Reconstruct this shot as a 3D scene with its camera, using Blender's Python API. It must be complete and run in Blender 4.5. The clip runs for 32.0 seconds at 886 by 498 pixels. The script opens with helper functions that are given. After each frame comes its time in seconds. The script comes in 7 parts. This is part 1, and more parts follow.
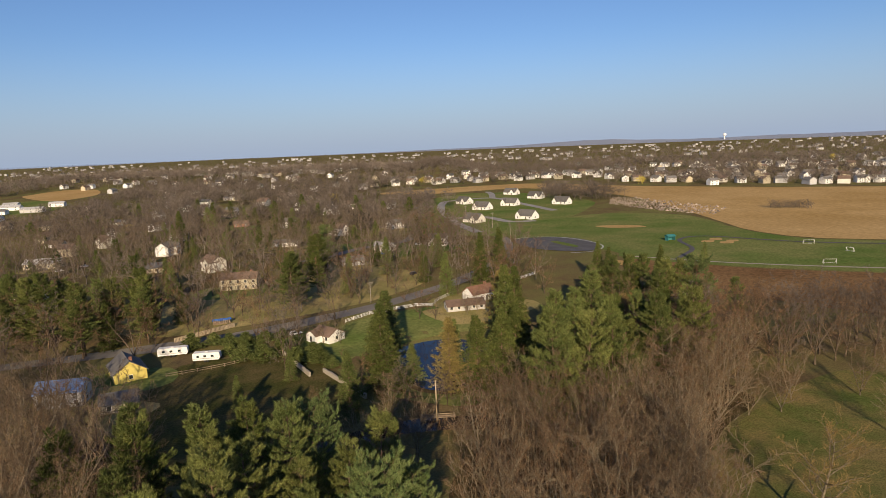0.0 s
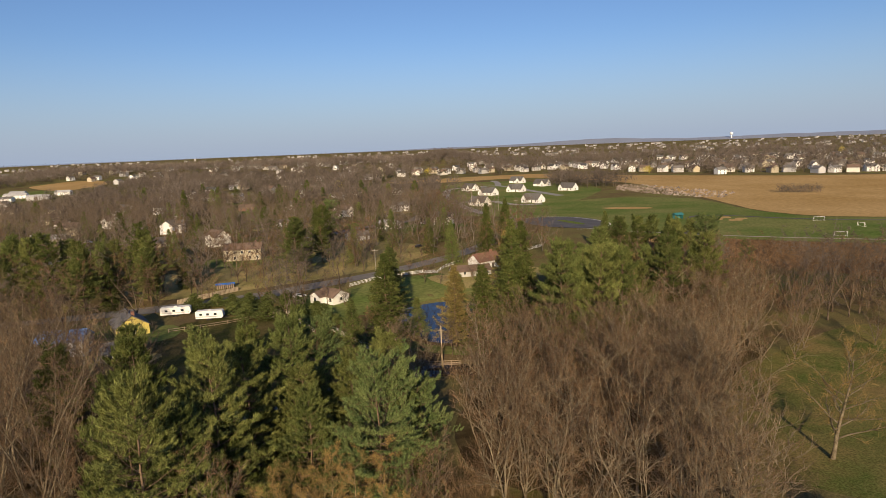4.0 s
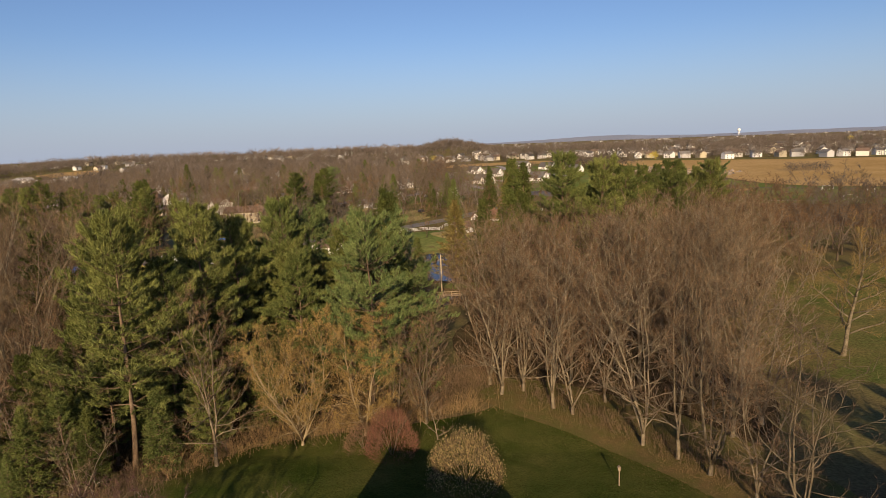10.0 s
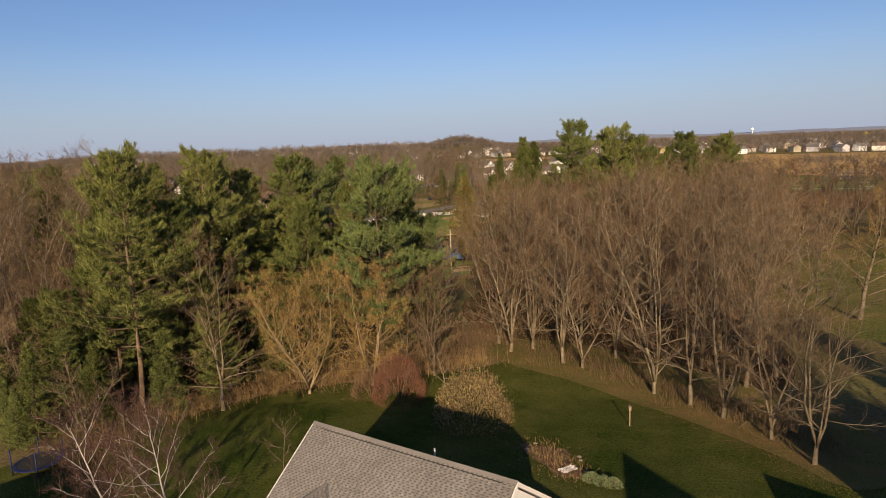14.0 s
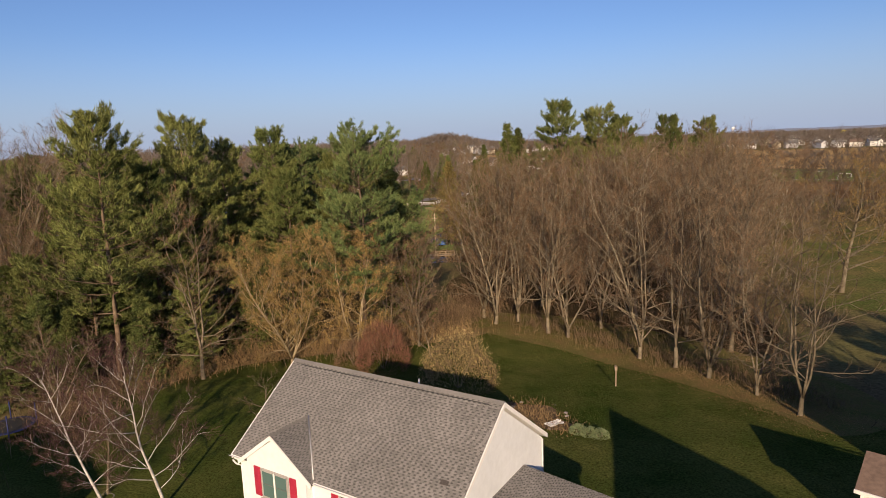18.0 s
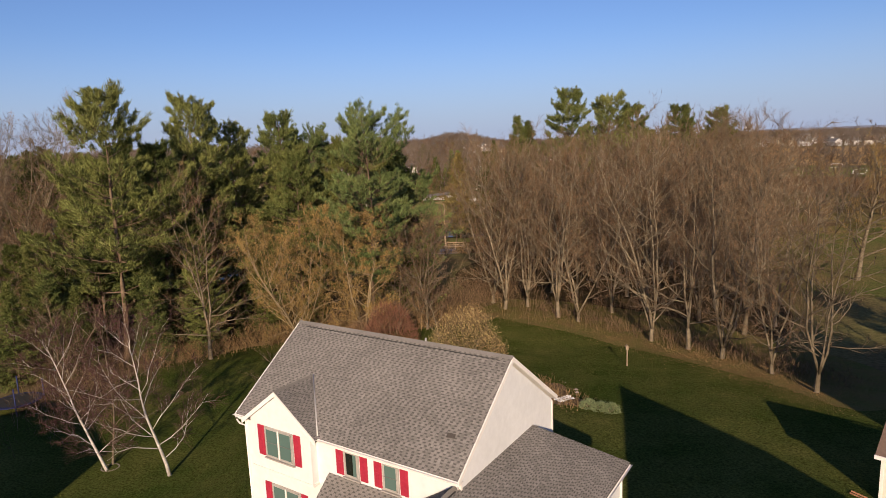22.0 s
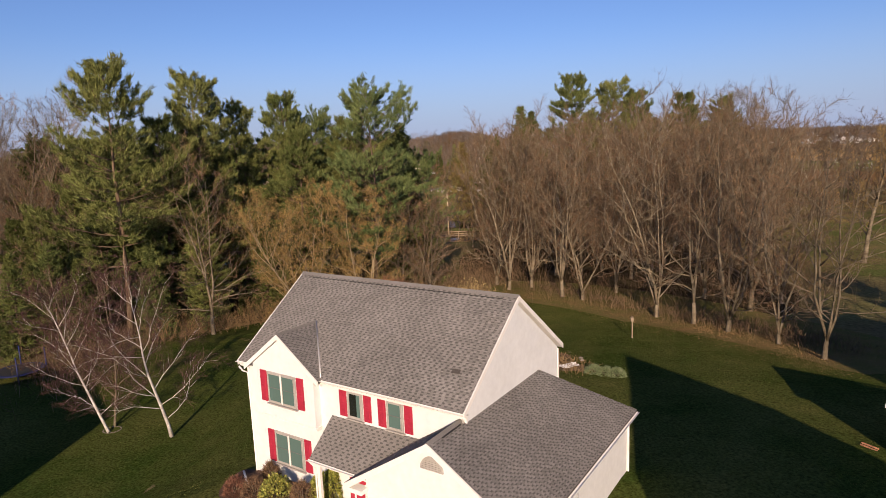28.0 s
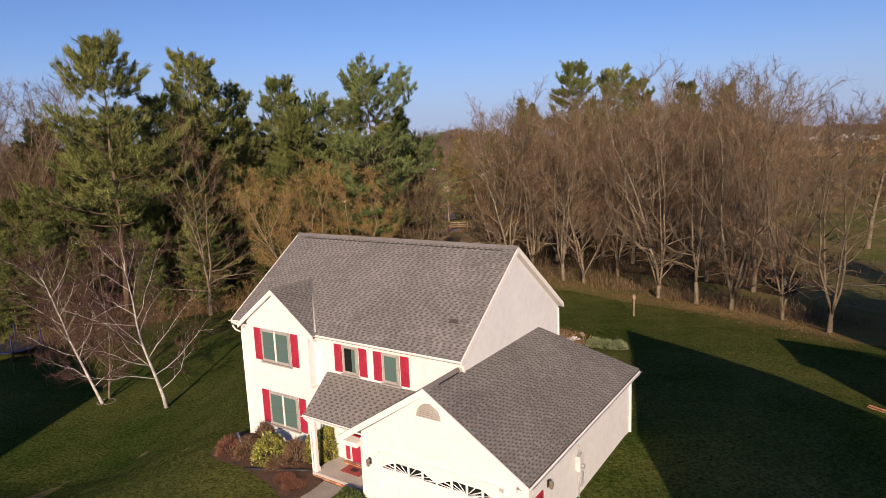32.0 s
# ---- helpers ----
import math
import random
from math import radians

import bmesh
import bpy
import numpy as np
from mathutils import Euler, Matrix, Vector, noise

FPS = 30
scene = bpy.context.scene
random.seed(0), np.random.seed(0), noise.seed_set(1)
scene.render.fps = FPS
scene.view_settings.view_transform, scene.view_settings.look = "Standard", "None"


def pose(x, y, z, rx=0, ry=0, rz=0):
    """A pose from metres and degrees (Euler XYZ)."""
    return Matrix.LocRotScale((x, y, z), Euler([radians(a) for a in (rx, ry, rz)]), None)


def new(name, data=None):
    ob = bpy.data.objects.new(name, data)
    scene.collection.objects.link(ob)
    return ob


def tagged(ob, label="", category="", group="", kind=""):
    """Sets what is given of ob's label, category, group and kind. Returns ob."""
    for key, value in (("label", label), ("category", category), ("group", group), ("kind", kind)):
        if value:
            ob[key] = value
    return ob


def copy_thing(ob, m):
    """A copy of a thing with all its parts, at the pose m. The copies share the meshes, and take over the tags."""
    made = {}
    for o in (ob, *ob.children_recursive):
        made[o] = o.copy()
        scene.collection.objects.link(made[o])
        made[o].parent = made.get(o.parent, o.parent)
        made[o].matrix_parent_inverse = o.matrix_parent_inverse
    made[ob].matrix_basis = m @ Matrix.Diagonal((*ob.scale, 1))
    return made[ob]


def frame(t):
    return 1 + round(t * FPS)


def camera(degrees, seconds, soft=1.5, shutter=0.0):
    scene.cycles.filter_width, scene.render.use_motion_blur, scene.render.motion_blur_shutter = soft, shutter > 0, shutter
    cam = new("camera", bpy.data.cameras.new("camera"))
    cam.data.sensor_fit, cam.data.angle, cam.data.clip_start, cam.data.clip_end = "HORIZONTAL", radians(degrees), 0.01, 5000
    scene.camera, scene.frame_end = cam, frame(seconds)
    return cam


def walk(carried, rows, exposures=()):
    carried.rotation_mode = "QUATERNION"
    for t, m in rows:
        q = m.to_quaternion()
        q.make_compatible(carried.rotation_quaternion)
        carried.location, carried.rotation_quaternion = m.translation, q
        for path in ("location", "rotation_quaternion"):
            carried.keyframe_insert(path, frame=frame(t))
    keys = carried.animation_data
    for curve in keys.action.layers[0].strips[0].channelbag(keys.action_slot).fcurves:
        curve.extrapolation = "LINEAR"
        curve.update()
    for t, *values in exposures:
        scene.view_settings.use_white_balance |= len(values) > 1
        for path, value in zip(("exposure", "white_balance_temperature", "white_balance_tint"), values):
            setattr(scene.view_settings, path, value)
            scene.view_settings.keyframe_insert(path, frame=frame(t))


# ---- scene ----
cam = camera(71.1, 32.0, soft=0.7)
PATH = [
    (0, 0.095, -1.015, 61.094, 80.707, 2.249, 1.718),
    (0.5, -0.375, -0.716, 59.203, 80.755, 2.203, 2.722),
    (1, -0.747, -0.463, 57.402, 80.746, 2.194, 2.821),
    (1.5, -0.933, -0.313, 55.709, 80.801, 2.160, 4.028),
    (2, -1.015, -0.317, 54.057, 80.787, 2.185, 3.473),
    (2.5, -0.813, -0.504, 52.367, 80.713, 2.182, 2.502),
    (3, -0.822, -0.650, 50.673, 80.731, 2.205, 2.057),
    (3.5, -0.790, -0.646, 49.005, 80.744, 2.176, 2.141),
    (5.5, 0.164, -0.530, 42.073, 80.796, 2.116, 2.279),
    (6, 0.197, -0.590, 40.579, 80.758, 2.161, 2.194),
    (6.5, 0.274, -0.641, 39.099, 80.735, 2.196, 1.963),
    (7, 0.407, -0.696, 37.569, 80.747, 2.191, 2.016),
    (7.5, 0.369, -0.673, 36.071, 80.710, 2.285, 2.087),
    (8, 0.423, -0.639, 34.789, 80.700, 2.230, 2.731),
    (8.5, 0.298, -0.583, 33.594, 80.698, 2.226, 2.428),
    (9, 0.368, -0.537, 32.451, 80.699, 2.200, 2.563),
    (9.5, 0.239, -0.475, 31.320, 80.728, 2.206, 2.772),
    (10, 0.206, -0.481, 30.251, 80.717, 2.176, 2.777),
    (10.5, 0.278, -0.551, 29.262, 80.733, 2.152, 2.859),
    (11, 0.196, -0.595, 28.329, 80.742, 2.170, 2.784),
    (11.5, 0.281, -0.620, 27.407, 80.770, 2.194, 2.833),
    (12, 0.246, -0.599, 26.584, 80.771, 2.230, 2.914),
    (12.5, 0.153, -0.561, 25.900, 80.771, 2.162, 3.436),
    (13, 0.077, -0.565, 25.321, 80.754, 2.106, 3.642),
    (13.5, 0.197, -0.660, 24.781, 80.761, 2.187, 3.727),
    (14, 0.235, -0.715, 24.259, 80.772, 2.168, 3.768),
    (14.5, 0.282, -0.712, 23.726, 80.760, 2.087, 3.836),
    (16.5, 0.058, -0.291, 21.759, 80.697, 2.135, 2.629),
    (17, -0.039, -0.357, 21.283, 80.729, 2.163, 2.368),
    (17.5, -0.006, -0.447, 20.874, 80.709, 2.103, 2.220),
    (18, 0.108, -0.527, 20.528, 80.689, 2.149, 2.330),
    (18.5, 0.239, -0.614, 20.188, 80.747, 2.156, 2.532),
    (19, 0.292, -0.604, 19.881, 80.762, 2.175, 2.751),
    (19.5, 0.241, -0.547, 19.599, 80.750, 2.179, 2.936),
    (20, 0.120, -0.454, 19.324, 80.733, 2.151, 2.973),
    (20.5, 0.104, -0.383, 19.061, 80.727, 2.181, 3.028),
    (21, 0.135, -0.351, 18.814, 80.731, 2.170, 3.088),
    (21.5, 0.137, -0.277, 18.576, 80.737, 2.160, 3.163),
    (22, 0.124, -0.229, 18.362, 80.743, 2.179, 3.243),
    (22.5, 0.093, -0.173, 18.146, 80.763, 2.188, 3.295),
    (23, 0.056, -0.140, 17.935, 80.747, 2.197, 3.324),
    (23.5, 0.054, -0.126, 17.725, 80.759, 2.168, 3.378),
    (24, 0.064, -0.092, 17.516, 80.752, 2.170, 3.376),
    (24.5, 0.082, -0.090, 17.304, 80.754, 2.203, 3.405),
    (25, 0.046, -0.097, 17.088, 80.778, 2.190, 3.382),
    (25.5, 0.053, -0.090, 16.901, 80.756, 2.198, 3.440),
    (27.5, -0.036, -0.322, 15.973, 80.785, 2.240, 3.452),
    (28, -0.051, -0.306, 15.753, 80.763, 2.202, 3.506),
    (28.5, -0.077, -0.270, 15.474, 80.788, 2.243, 3.540),
    (29, -0.087, -0.207, 15.207, 80.755, 2.221, 3.572),
    (29.5, -0.113, -0.209, 14.930, 80.766, 2.226, 3.556),
    (30, -0.120, -0.176, 14.645, 80.762, 2.238, 3.555),
    (30.5, -0.112, -0.106, 14.398, 80.764, 2.221, 3.581),
    (31, -0.082, -0.020, 14.172, 80.719, 2.240, 3.571),
    (31.5, -0.035, 0.004, 13.928, 80.725, 2.264, 3.595),
    (32, 0.000, 0.000, 13.686, 80.727, 2.246, 3.602),
]
walk(cam, [(t, pose(*place)) for t, *place in PATH], exposures=((0, 0.06, 6420, 9), (6, 0.07, 6730, 10), (9, 0.10, 6930, 12), (13, 0.12, 6900, 13), (18, 0.11, 6370, 15), (24, 0.11, 6260, 18), (28, 0.11, 6150, 20), (32, 0.11, 6070, 20)))

# ---- world, sun ----
SUN_ELEV, SUN_AZ = 19.5, -0.5          # degrees; the shadows fall towards +y
wd = bpy.data.worlds.new("sky")
scene.world = wd
wd.use_nodes = True
wn = wd.node_tree.nodes
sky = wn.new("ShaderNodeTexSky")
sky.sky_type = "NISHITA"
sky.sun_disc = False
sky.sun_elevation = radians(SUN_ELEV)
sky.sun_rotation = radians(180 + SUN_AZ)
sky.altitude = 100
sky.air_density, sky.dust_density, sky.ozone_density = 1.0, 0.6, 3.8
wn["Background"].inputs[1].default_value = 0.091
tint = wn.new("ShaderNodeVectorMath")
tint.operation = "MULTIPLY"
tint.inputs[1].default_value = (0.90, 0.945, 1.12)
wd.node_tree.links.new(sky.outputs[0], tint.inputs[0])
wd.node_tree.links.new(tint.outputs[0], wn["Background"].inputs[0])
sun = new("sun", bpy.data.lights.new("sun", "SUN"))
sun.data.energy, sun.data.angle, sun.data.color = 6.0, radians(0.53), (1.0, 0.765, 0.49)
d = Vector((math.sin(radians(SUN_AZ)), math.cos(radians(SUN_AZ)), -math.tan(radians(SUN_ELEV))))
sun.matrix_world = Matrix.Translation((0, -60, 80)) @ d.to_track_quat("-Z", "Y").to_matrix().to_4x4()

# ---- materials ----
MATS = {}


def mat(name, col, col2=None, rough=0.85, scale=1.0, fine=12.0, bump=0.15, var=0.25, spec=0.3, metal=0.0, rnd=0.0, island=0.0, detail=5.0, depth=0.03):
    """A surface with two scales of variation between col and col2, darker and lighter grain, and bump."""
    if name in MATS:
        return MATS[name]
    m = bpy.data.materials.new(name)
    m.use_nodes = True
    t = m.node_tree
    n, l = t.nodes, t.links
    b = n["Principled BSDF"]
    b.inputs["Roughness"].default_value = rough
    b.inputs["Specular IOR Level"].default_value = spec
    b.inputs["Metallic"].default_value = metal
    geo = n.new("ShaderNodeNewGeometry")
    big, small = n.new("ShaderNodeTexNoise"), n.new("ShaderNodeTexNoise")
    for q, s in ((big, scale), (small, fine)):
        q.inputs["Scale"].default_value = s
        q.inputs["Detail"].default_value = detail
        q.inputs["Roughness"].default_value = 0.6
        l.new(geo.outputs["Position"], q.inputs["Vector"])
    ramp = n.new("ShaderNodeValToRGB")
    ramp.color_ramp.elements[0].position, ramp.color_ramp.elements[1].position = 0.36, 0.66
    ramp.color_ramp.elements[0].color = (*col, 1)
    ramp.color_ramp.elements[1].color = (*(col2 or [c * 1.3 for c in col]), 1)
    l.new(big.outputs["Fac"], ramp.inputs[0])
    mul = n.new("ShaderNodeMapRange")
    mul.inputs["From Min"].default_value, mul.inputs["From Max"].default_value = 0.3, 0.7
    mul.inputs["To Min"].default_value, mul.inputs["To Max"].default_value = 1 - var, 1 + var
    l.new(small.outputs["Fac"], mul.inputs["Value"])
    out = mul.outputs[0]
    for amount, src in ((rnd, "obj"), (island, "isl")):
        if amount:
            mr = n.new("ShaderNodeMapRange")
            mr.inputs["To Min"].default_value, mr.inputs["To Max"].default_value = 1 - amount, 1 + amount
            if src == "obj":
                l.new(n.new("ShaderNodeObjectInfo").outputs["Random"], mr.inputs["Value"])
            else:
                l.new(geo.outputs["Random Per Island"], mr.inputs["Value"])
            mm = n.new("ShaderNodeMath")
            mm.operation = "MULTIPLY"
            l.new(out, mm.inputs[0])
            l.new(mr.outputs[0], mm.inputs[1])
            out = mm.outputs[0]
    mix = n.new("ShaderNodeVectorMath")
    mix.operation = "SCALE"
    l.new(ramp.outputs[0], mix.inputs[0])
    l.new(out, mix.inputs["Scale"])
    l.new(mix.outputs[0], b.inputs["Base Color"])
    if bump:
        bp = n.new("ShaderNodeBump")
        bp.inputs["Strength"].default_value = bump
        bp.inputs["Distance"].default_value = depth
        l.new(small.outputs["Fac"], bp.inputs["Height"])
        l.new(bp.outputs[0], b.inputs["Normal"])
    MATS[name] = m
    return m


def glass_mat(name, col, rough=0.08):
    m = bpy.data.materials.new(name)
    m.use_nodes = True
    b = m.node_tree.nodes["Principled BSDF"]
    b.inputs["Base Color"].default_value = (*col, 1)
    b.inputs["Roughness"].default_value = rough
    b.inputs["Specular IOR Level"].default_value = 0.8
    MATS[name] = m
    return m


LAWN = mat("lawn", (0.039, 0.061, 0.0122), (0.099, 0.102, 0.028), 0.95, 0.14, 7, 0.6, 0.6, depth=0.1, spec=0.0)
MEADOW = mat("meadow_soil", (0.140, 0.104, 0.056), (0.165, 0.160, 0.060), 0.95, 0.035, 2.5, 0.4, 0.4, depth=0.1, spec=0.0)
LEAVES = mat("leaf_litter", (0.160, 0.122, 0.052), (0.112, 0.118, 0.036), 0.95, 0.5, 10, 0.6, 0.5, depth=0.06, spec=0.0)
GLADE = mat("thin_grass", (0.098, 0.122, 0.034), (0.215, 0.165, 0.068), 0.95, 0.08, 3, 0.5, 0.5, depth=0.1, spec=0.0)
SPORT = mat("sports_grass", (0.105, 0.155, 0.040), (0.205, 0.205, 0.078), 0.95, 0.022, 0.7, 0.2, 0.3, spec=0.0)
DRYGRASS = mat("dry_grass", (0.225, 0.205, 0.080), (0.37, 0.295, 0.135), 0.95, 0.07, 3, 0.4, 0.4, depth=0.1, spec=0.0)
# rough grass, its base colour darkened to stand in for pine shade
SHADEGRASS = mat("shade_painted_grass", (0.060, 0.066, 0.022), (0.125, 0.098, 0.044), 0.95, 0.10, 2.0, 0.5, 0.5, depth=0.1, spec=0.0)
PAVING = mat("pale_paving", (0.25, 0.24, 0.22), (0.33, 0.31, 0.285), 0.9, 0.15, 3, 0.1, 0.15)
STRAW = mat("stubble_field", (0.38, 0.25, 0.10), (0.48, 0.33, 0.15), 0.95, 0.012, 0.35, 0.2, 0.2, spec=0.0)
BROWN = mat("fallow_soil", (0.155, 0.092, 0.046), (0.215, 0.135, 0.068), 0.95, 0.03, 0.6, 0.3, 0.35, spec=0.0)
PAINTED = mat("white_road_paint", (0.5, 0.5, 0.48), (0.6, 0.6, 0.57), 0.8, 1, 6, 0.1, 0.15)
ASPHALT = mat("asphalt", (0.075, 0.072, 0.075), (0.11, 0.105, 0.105), 0.9, 0.15, 6, 0.2, 0.2)
WORNROAD = mat("worn_asphalt", (0.150, 0.140, 0.130), (0.200, 0.188, 0.172), 0.9, 0.15, 5, 0.15, 0.2)
CONCRETE = mat("concrete", (0.30, 0.27, 0.22), (0.38, 0.34, 0.28), 0.85, 1.2, 15, 0.2, 0.15)
BARK = mat("grey_bark", (0.112, 0.094, 0.066), (0.235, 0.196, 0.138), 0.95, 1.5, 18, 0.8, 0.4, rnd=0.3, spec=0.0)
PALEBARK = mat("pale_bark", (0.24, 0.19, 0.115), (0.34, 0.27, 0.17), 0.95, 1.5, 18, 0.6, 0.3, spec=0.0)
PINEBARK = mat("pine_bark", (0.13, 0.09, 0.06), (0.2, 0.15, 0.105), 0.95, 1.5, 14, 0.8, 0.35, spec=0.0)
BIRCHBARK = mat("birch_bark", (0.40, 0.37, 0.33), (0.62, 0.59, 0.54), 0.8, 3, 9, 0.4, 0.4)
TWIG = mat("twigs", (0.108, 0.076, 0.048), (0.190, 0.131, 0.080), 0.95, 0.3, 3, 0, 0.25, rnd=0.3, island=0.6, spec=0.0)
TWIGRED = mat("budding_twigs", (0.122, 0.077, 0.046), (0.200, 0.124, 0.072), 0.95, 0.3, 3, 0, 0.25, rnd=0.3, island=0.6, spec=0.0)
TWIGGOLD = mat("golden_twigs", (0.20, 0.138, 0.054), (0.29, 0.202, 0.08), 0.95, 0.3, 3, 0, 0.25, rnd=0.1, island=0.45, spec=0.0)
NEEDLE = mat("pine_needles", (0.096, 0.112, 0.034), (0.166, 0.178, 0.058), 0.75, 0.35, 3, 0, 0.3, rnd=0.18, island=0.5, spec=0.0)
NEEDLEBLUE = mat("blue_green_needles", (0.080, 0.117, 0.043), (0.146, 0.176, 0.066), 0.75, 0.35, 3, 0, 0.3, rnd=0.12, island=0.45, spec=0.0)
SPRUCE = mat("spruce_needles", (0.062, 0.080, 0.024), (0.112, 0.126, 0.037), 0.8, 0.35, 3, 0, 0.3, rnd=0.2, island=0.45, spec=0.0)
NEEDLEDARK = mat("dark_pine_needles", (0.078, 0.100, 0.032), (0.140, 0.160, 0.052), 0.8, 0.35, 3, 0, 0.3, rnd=0.25, island=0.5, spec=0.0)
# greyed base colour stands in for distance haze on the far woods
FARTWIG = mat("far_twigs", (0.106, 0.088, 0.074), (0.170, 0.142, 0.120), 0.95, 0.01, 0.2, 0, 0.3, rnd=0.25, island=0.4, spec=0.0)
DARKBARK = mat("dark_bark", (0.085, 0.064, 0.047), (0.155, 0.12, 0.086), 0.95, 1.5, 18, 0.6, 0.35, rnd=0.25, spec=0.0)
WATER = glass_mat("pond_water", (0.012, 0.018, 0.03), 0.05)
WATER.node_tree.nodes["Principled BSDF"].inputs["Specular IOR Level"].default_value = 0.25


# ---- mesh helpers ----
def link_mesh(name, me, material, parent=None, label="", smooth=False):
    if material and not me.materials:
        me.materials.append(material)
    if smooth:
        me.polygons.foreach_set("use_smooth", [True] * len(me.polygons))
    ob = new(name, me)
    if parent:
        ob.parent = parent
    if label:
        ob["label"] = label
    return ob


def part(name, bm, material, parent=None, label="", smooth=False):
    me = bpy.data.meshes.new(name)
    bm.to_mesh(me)
    bm.free()
    return link_mesh(name, me, material, parent, label, smooth)


def mesh_of(name, verts, faces, material, parent=None, label="", smooth=False):
    me = bpy.data.meshes.new(name)
    me.from_pydata([tuple(v) for v in verts], [], faces)
    me.update()
    return link_mesh(name, me, material, parent, label, smooth)


def tris_of(name, V, material, parent=None, label=""):
    """Loose triangles from an (n, 3, 3) array, set in bulk."""
    V = np.asarray(V, dtype=np.float32).reshape(-1, 3)
    n = len(V) // 3
    me = bpy.data.meshes.new(name)
    me.vertices.add(3 * n)
    me.loops.add(3 * n)
    me.polygons.add(n)
    me.vertices.foreach_set("co", V.ravel())
    me.loops.foreach_set("vertex_index", np.arange(3 * n, dtype=np.int32))
    me.polygons.foreach_set("loop_start", np.arange(0, 3 * n, 3, dtype=np.int32))
    me.update(calc_edges=True)
    return link_mesh(name, me, material, parent, label)


def box(bm, x0, x1, y0, y1, z0, z1, bevel=0.0):
    m = Matrix.LocRotScale(((x0 + x1) / 2, (y0 + y1) / 2, (z0 + z1) / 2), None, (abs(x1 - x0), abs(y1 - y0), abs(z1 - z0)))
    r = bmesh.ops.create_cube(bm, size=1, matrix=m)
    if bevel:
        es = list({e for v in r["verts"] for e in v.link_edges})
        bmesh.ops.bevel(bm, geom=es, offset=bevel, segments=1, affect="EDGES")
    return bm


def boxed(name, material, parent, *dims, bevel=0.0, label=""):
    bm = bmesh.new()
    box(bm, *dims, bevel=bevel)
    return part(name, bm, material, parent, label)


def prism(bm, profile, axis, a, b):
    """A closed profile of (s, z) pairs pushed from a to b along axis 'x' or 'y'."""
    def at(s, z, q):
        return (q, s, z) if axis == "x" else (s, q, z)
    va = [bm.verts.new(at(s, z, a)) for s, z in profile]
    vb = [bm.verts.new(at(s, z, b)) for s, z in profile]
    n = len(profile)
    bm.faces.new(va)
    bm.faces.new(vb[::-1])
    for i in range(n):
        bm.faces.new((va[i], vb[i], vb[(i + 1) % n], va[(i + 1) % n]))
    bmesh.ops.recalc_face_normals(bm, faces=bm.faces)
    return bm


def tube(points, radii, sides=6, cap=True):
    """Vertices and faces of a tapered tube through points."""
    V, F = [], []
    pts = [Vector(p) for p in points]
    for i, p in enumerate(pts):
        d = (pts[min(i + 1, len(pts) - 1)] - pts[max(i - 1, 0)]).normalized()
        q = d.to_track_quat("Z", "Y").to_matrix()
        for k in range(sides):
            a = 2 * math.pi * k / sides
            V.append(p + q @ Vector((math.cos(a), math.sin(a), 0)) * radii[i])
    for i in range(len(pts) - 1):
        for k in range(sides):
            a, b = i * sides + k, i * sides + (k + 1) % sides
            F.append((a, b, b + sides, a + sides))
    if cap:
        F.append(tuple(range(sides))[::-1])
        F.append(tuple(range((len(pts) - 1) * sides, len(pts) * sides)))
    return V, F


def tubes_of(name, lines, material, parent=None, label="", sides=6, smooth=True, more=()):
    """One part of tapered tubes; those in more have three sides."""
    V, F = [], []
    for k, (pts, rad) in enumerate([*lines, *more]):
        v, f_ = tube(pts, rad if hasattr(rad, "__len__") else [rad] * len(pts), sides if k < len(lines) else 3, k < len(lines))
        o = len(V)
        V += v
        F += [tuple(i + o for i in q) for q in f_]
    return mesh_of(name, V, F, material, parent, label, smooth)


def thing(name, label, category, group="", at=(0, 0, 0), turn=0.0, kind=""):
    e = new(name)
    e.matrix_basis = pose(*at, 0, 0, turn)
    return tagged(e, label, category, group, kind)


# ---- ground ----
YS = [-4800, -40, 26, 40, 62, 85, 130, 200, 232, 300, 450, 700, 1000, 1400, 2500, 4800]
ZS = [0.6, 0.6, 0.6, -0.3, -2.5, -3.0, -4.5, -4.5, -2.0, -0.5, 0.0, 4.0, 10.0, 14.0, 20.0, 40.0]


def land(x, y):
    z = np.interp(y, YS, ZS) + 20 * math.exp(-((x + 36) / 62) ** 2 - ((y - 1150) / 110) ** 2)
    z += 10 * math.exp(-((y - 1260) / 200) ** 2) * min(1.0, max(0.0, (x + 980) / 200)) * min(1.0, max(0.0, (-20 - x) / 150))
    # the lawn west of the house lies lower
    w = min(1.0, max(0.0, (-11.0 - x) / 9.0)) * min(1.0, max(0.0, (y - 16) / 12)) * min(1.0, max(0.0, (64 - y) / 10))
    w = w * w * (3 - 2 * w)
    z += (min(z, -1.9) - z) * w
    # pond and creek hollows
    z -= 1.6 * math.exp(-max(0.0, ((x + 7) / 17) ** 2 + ((y - 185) / 25) ** 2) ** 3)
    if -60 < x < 45:
        z -= 1.3 * math.exp(-((y - 141.5 + 0.0135 * (x + 4) ** 2) / 5.0) ** 2)
    return float(z)


def axis(lo, hi, core, fine_, grow):
    out, s, q = [], fine_, core
    while q < hi:
        out.append(q)
        q += s
        s *= grow
    out.append(hi)
    s, q, low = fine_, core - fine_, []
    while q > lo:
        low.append(q)
        q -= s
        s *= grow
    low.append(lo)
    return low[::-1] + out


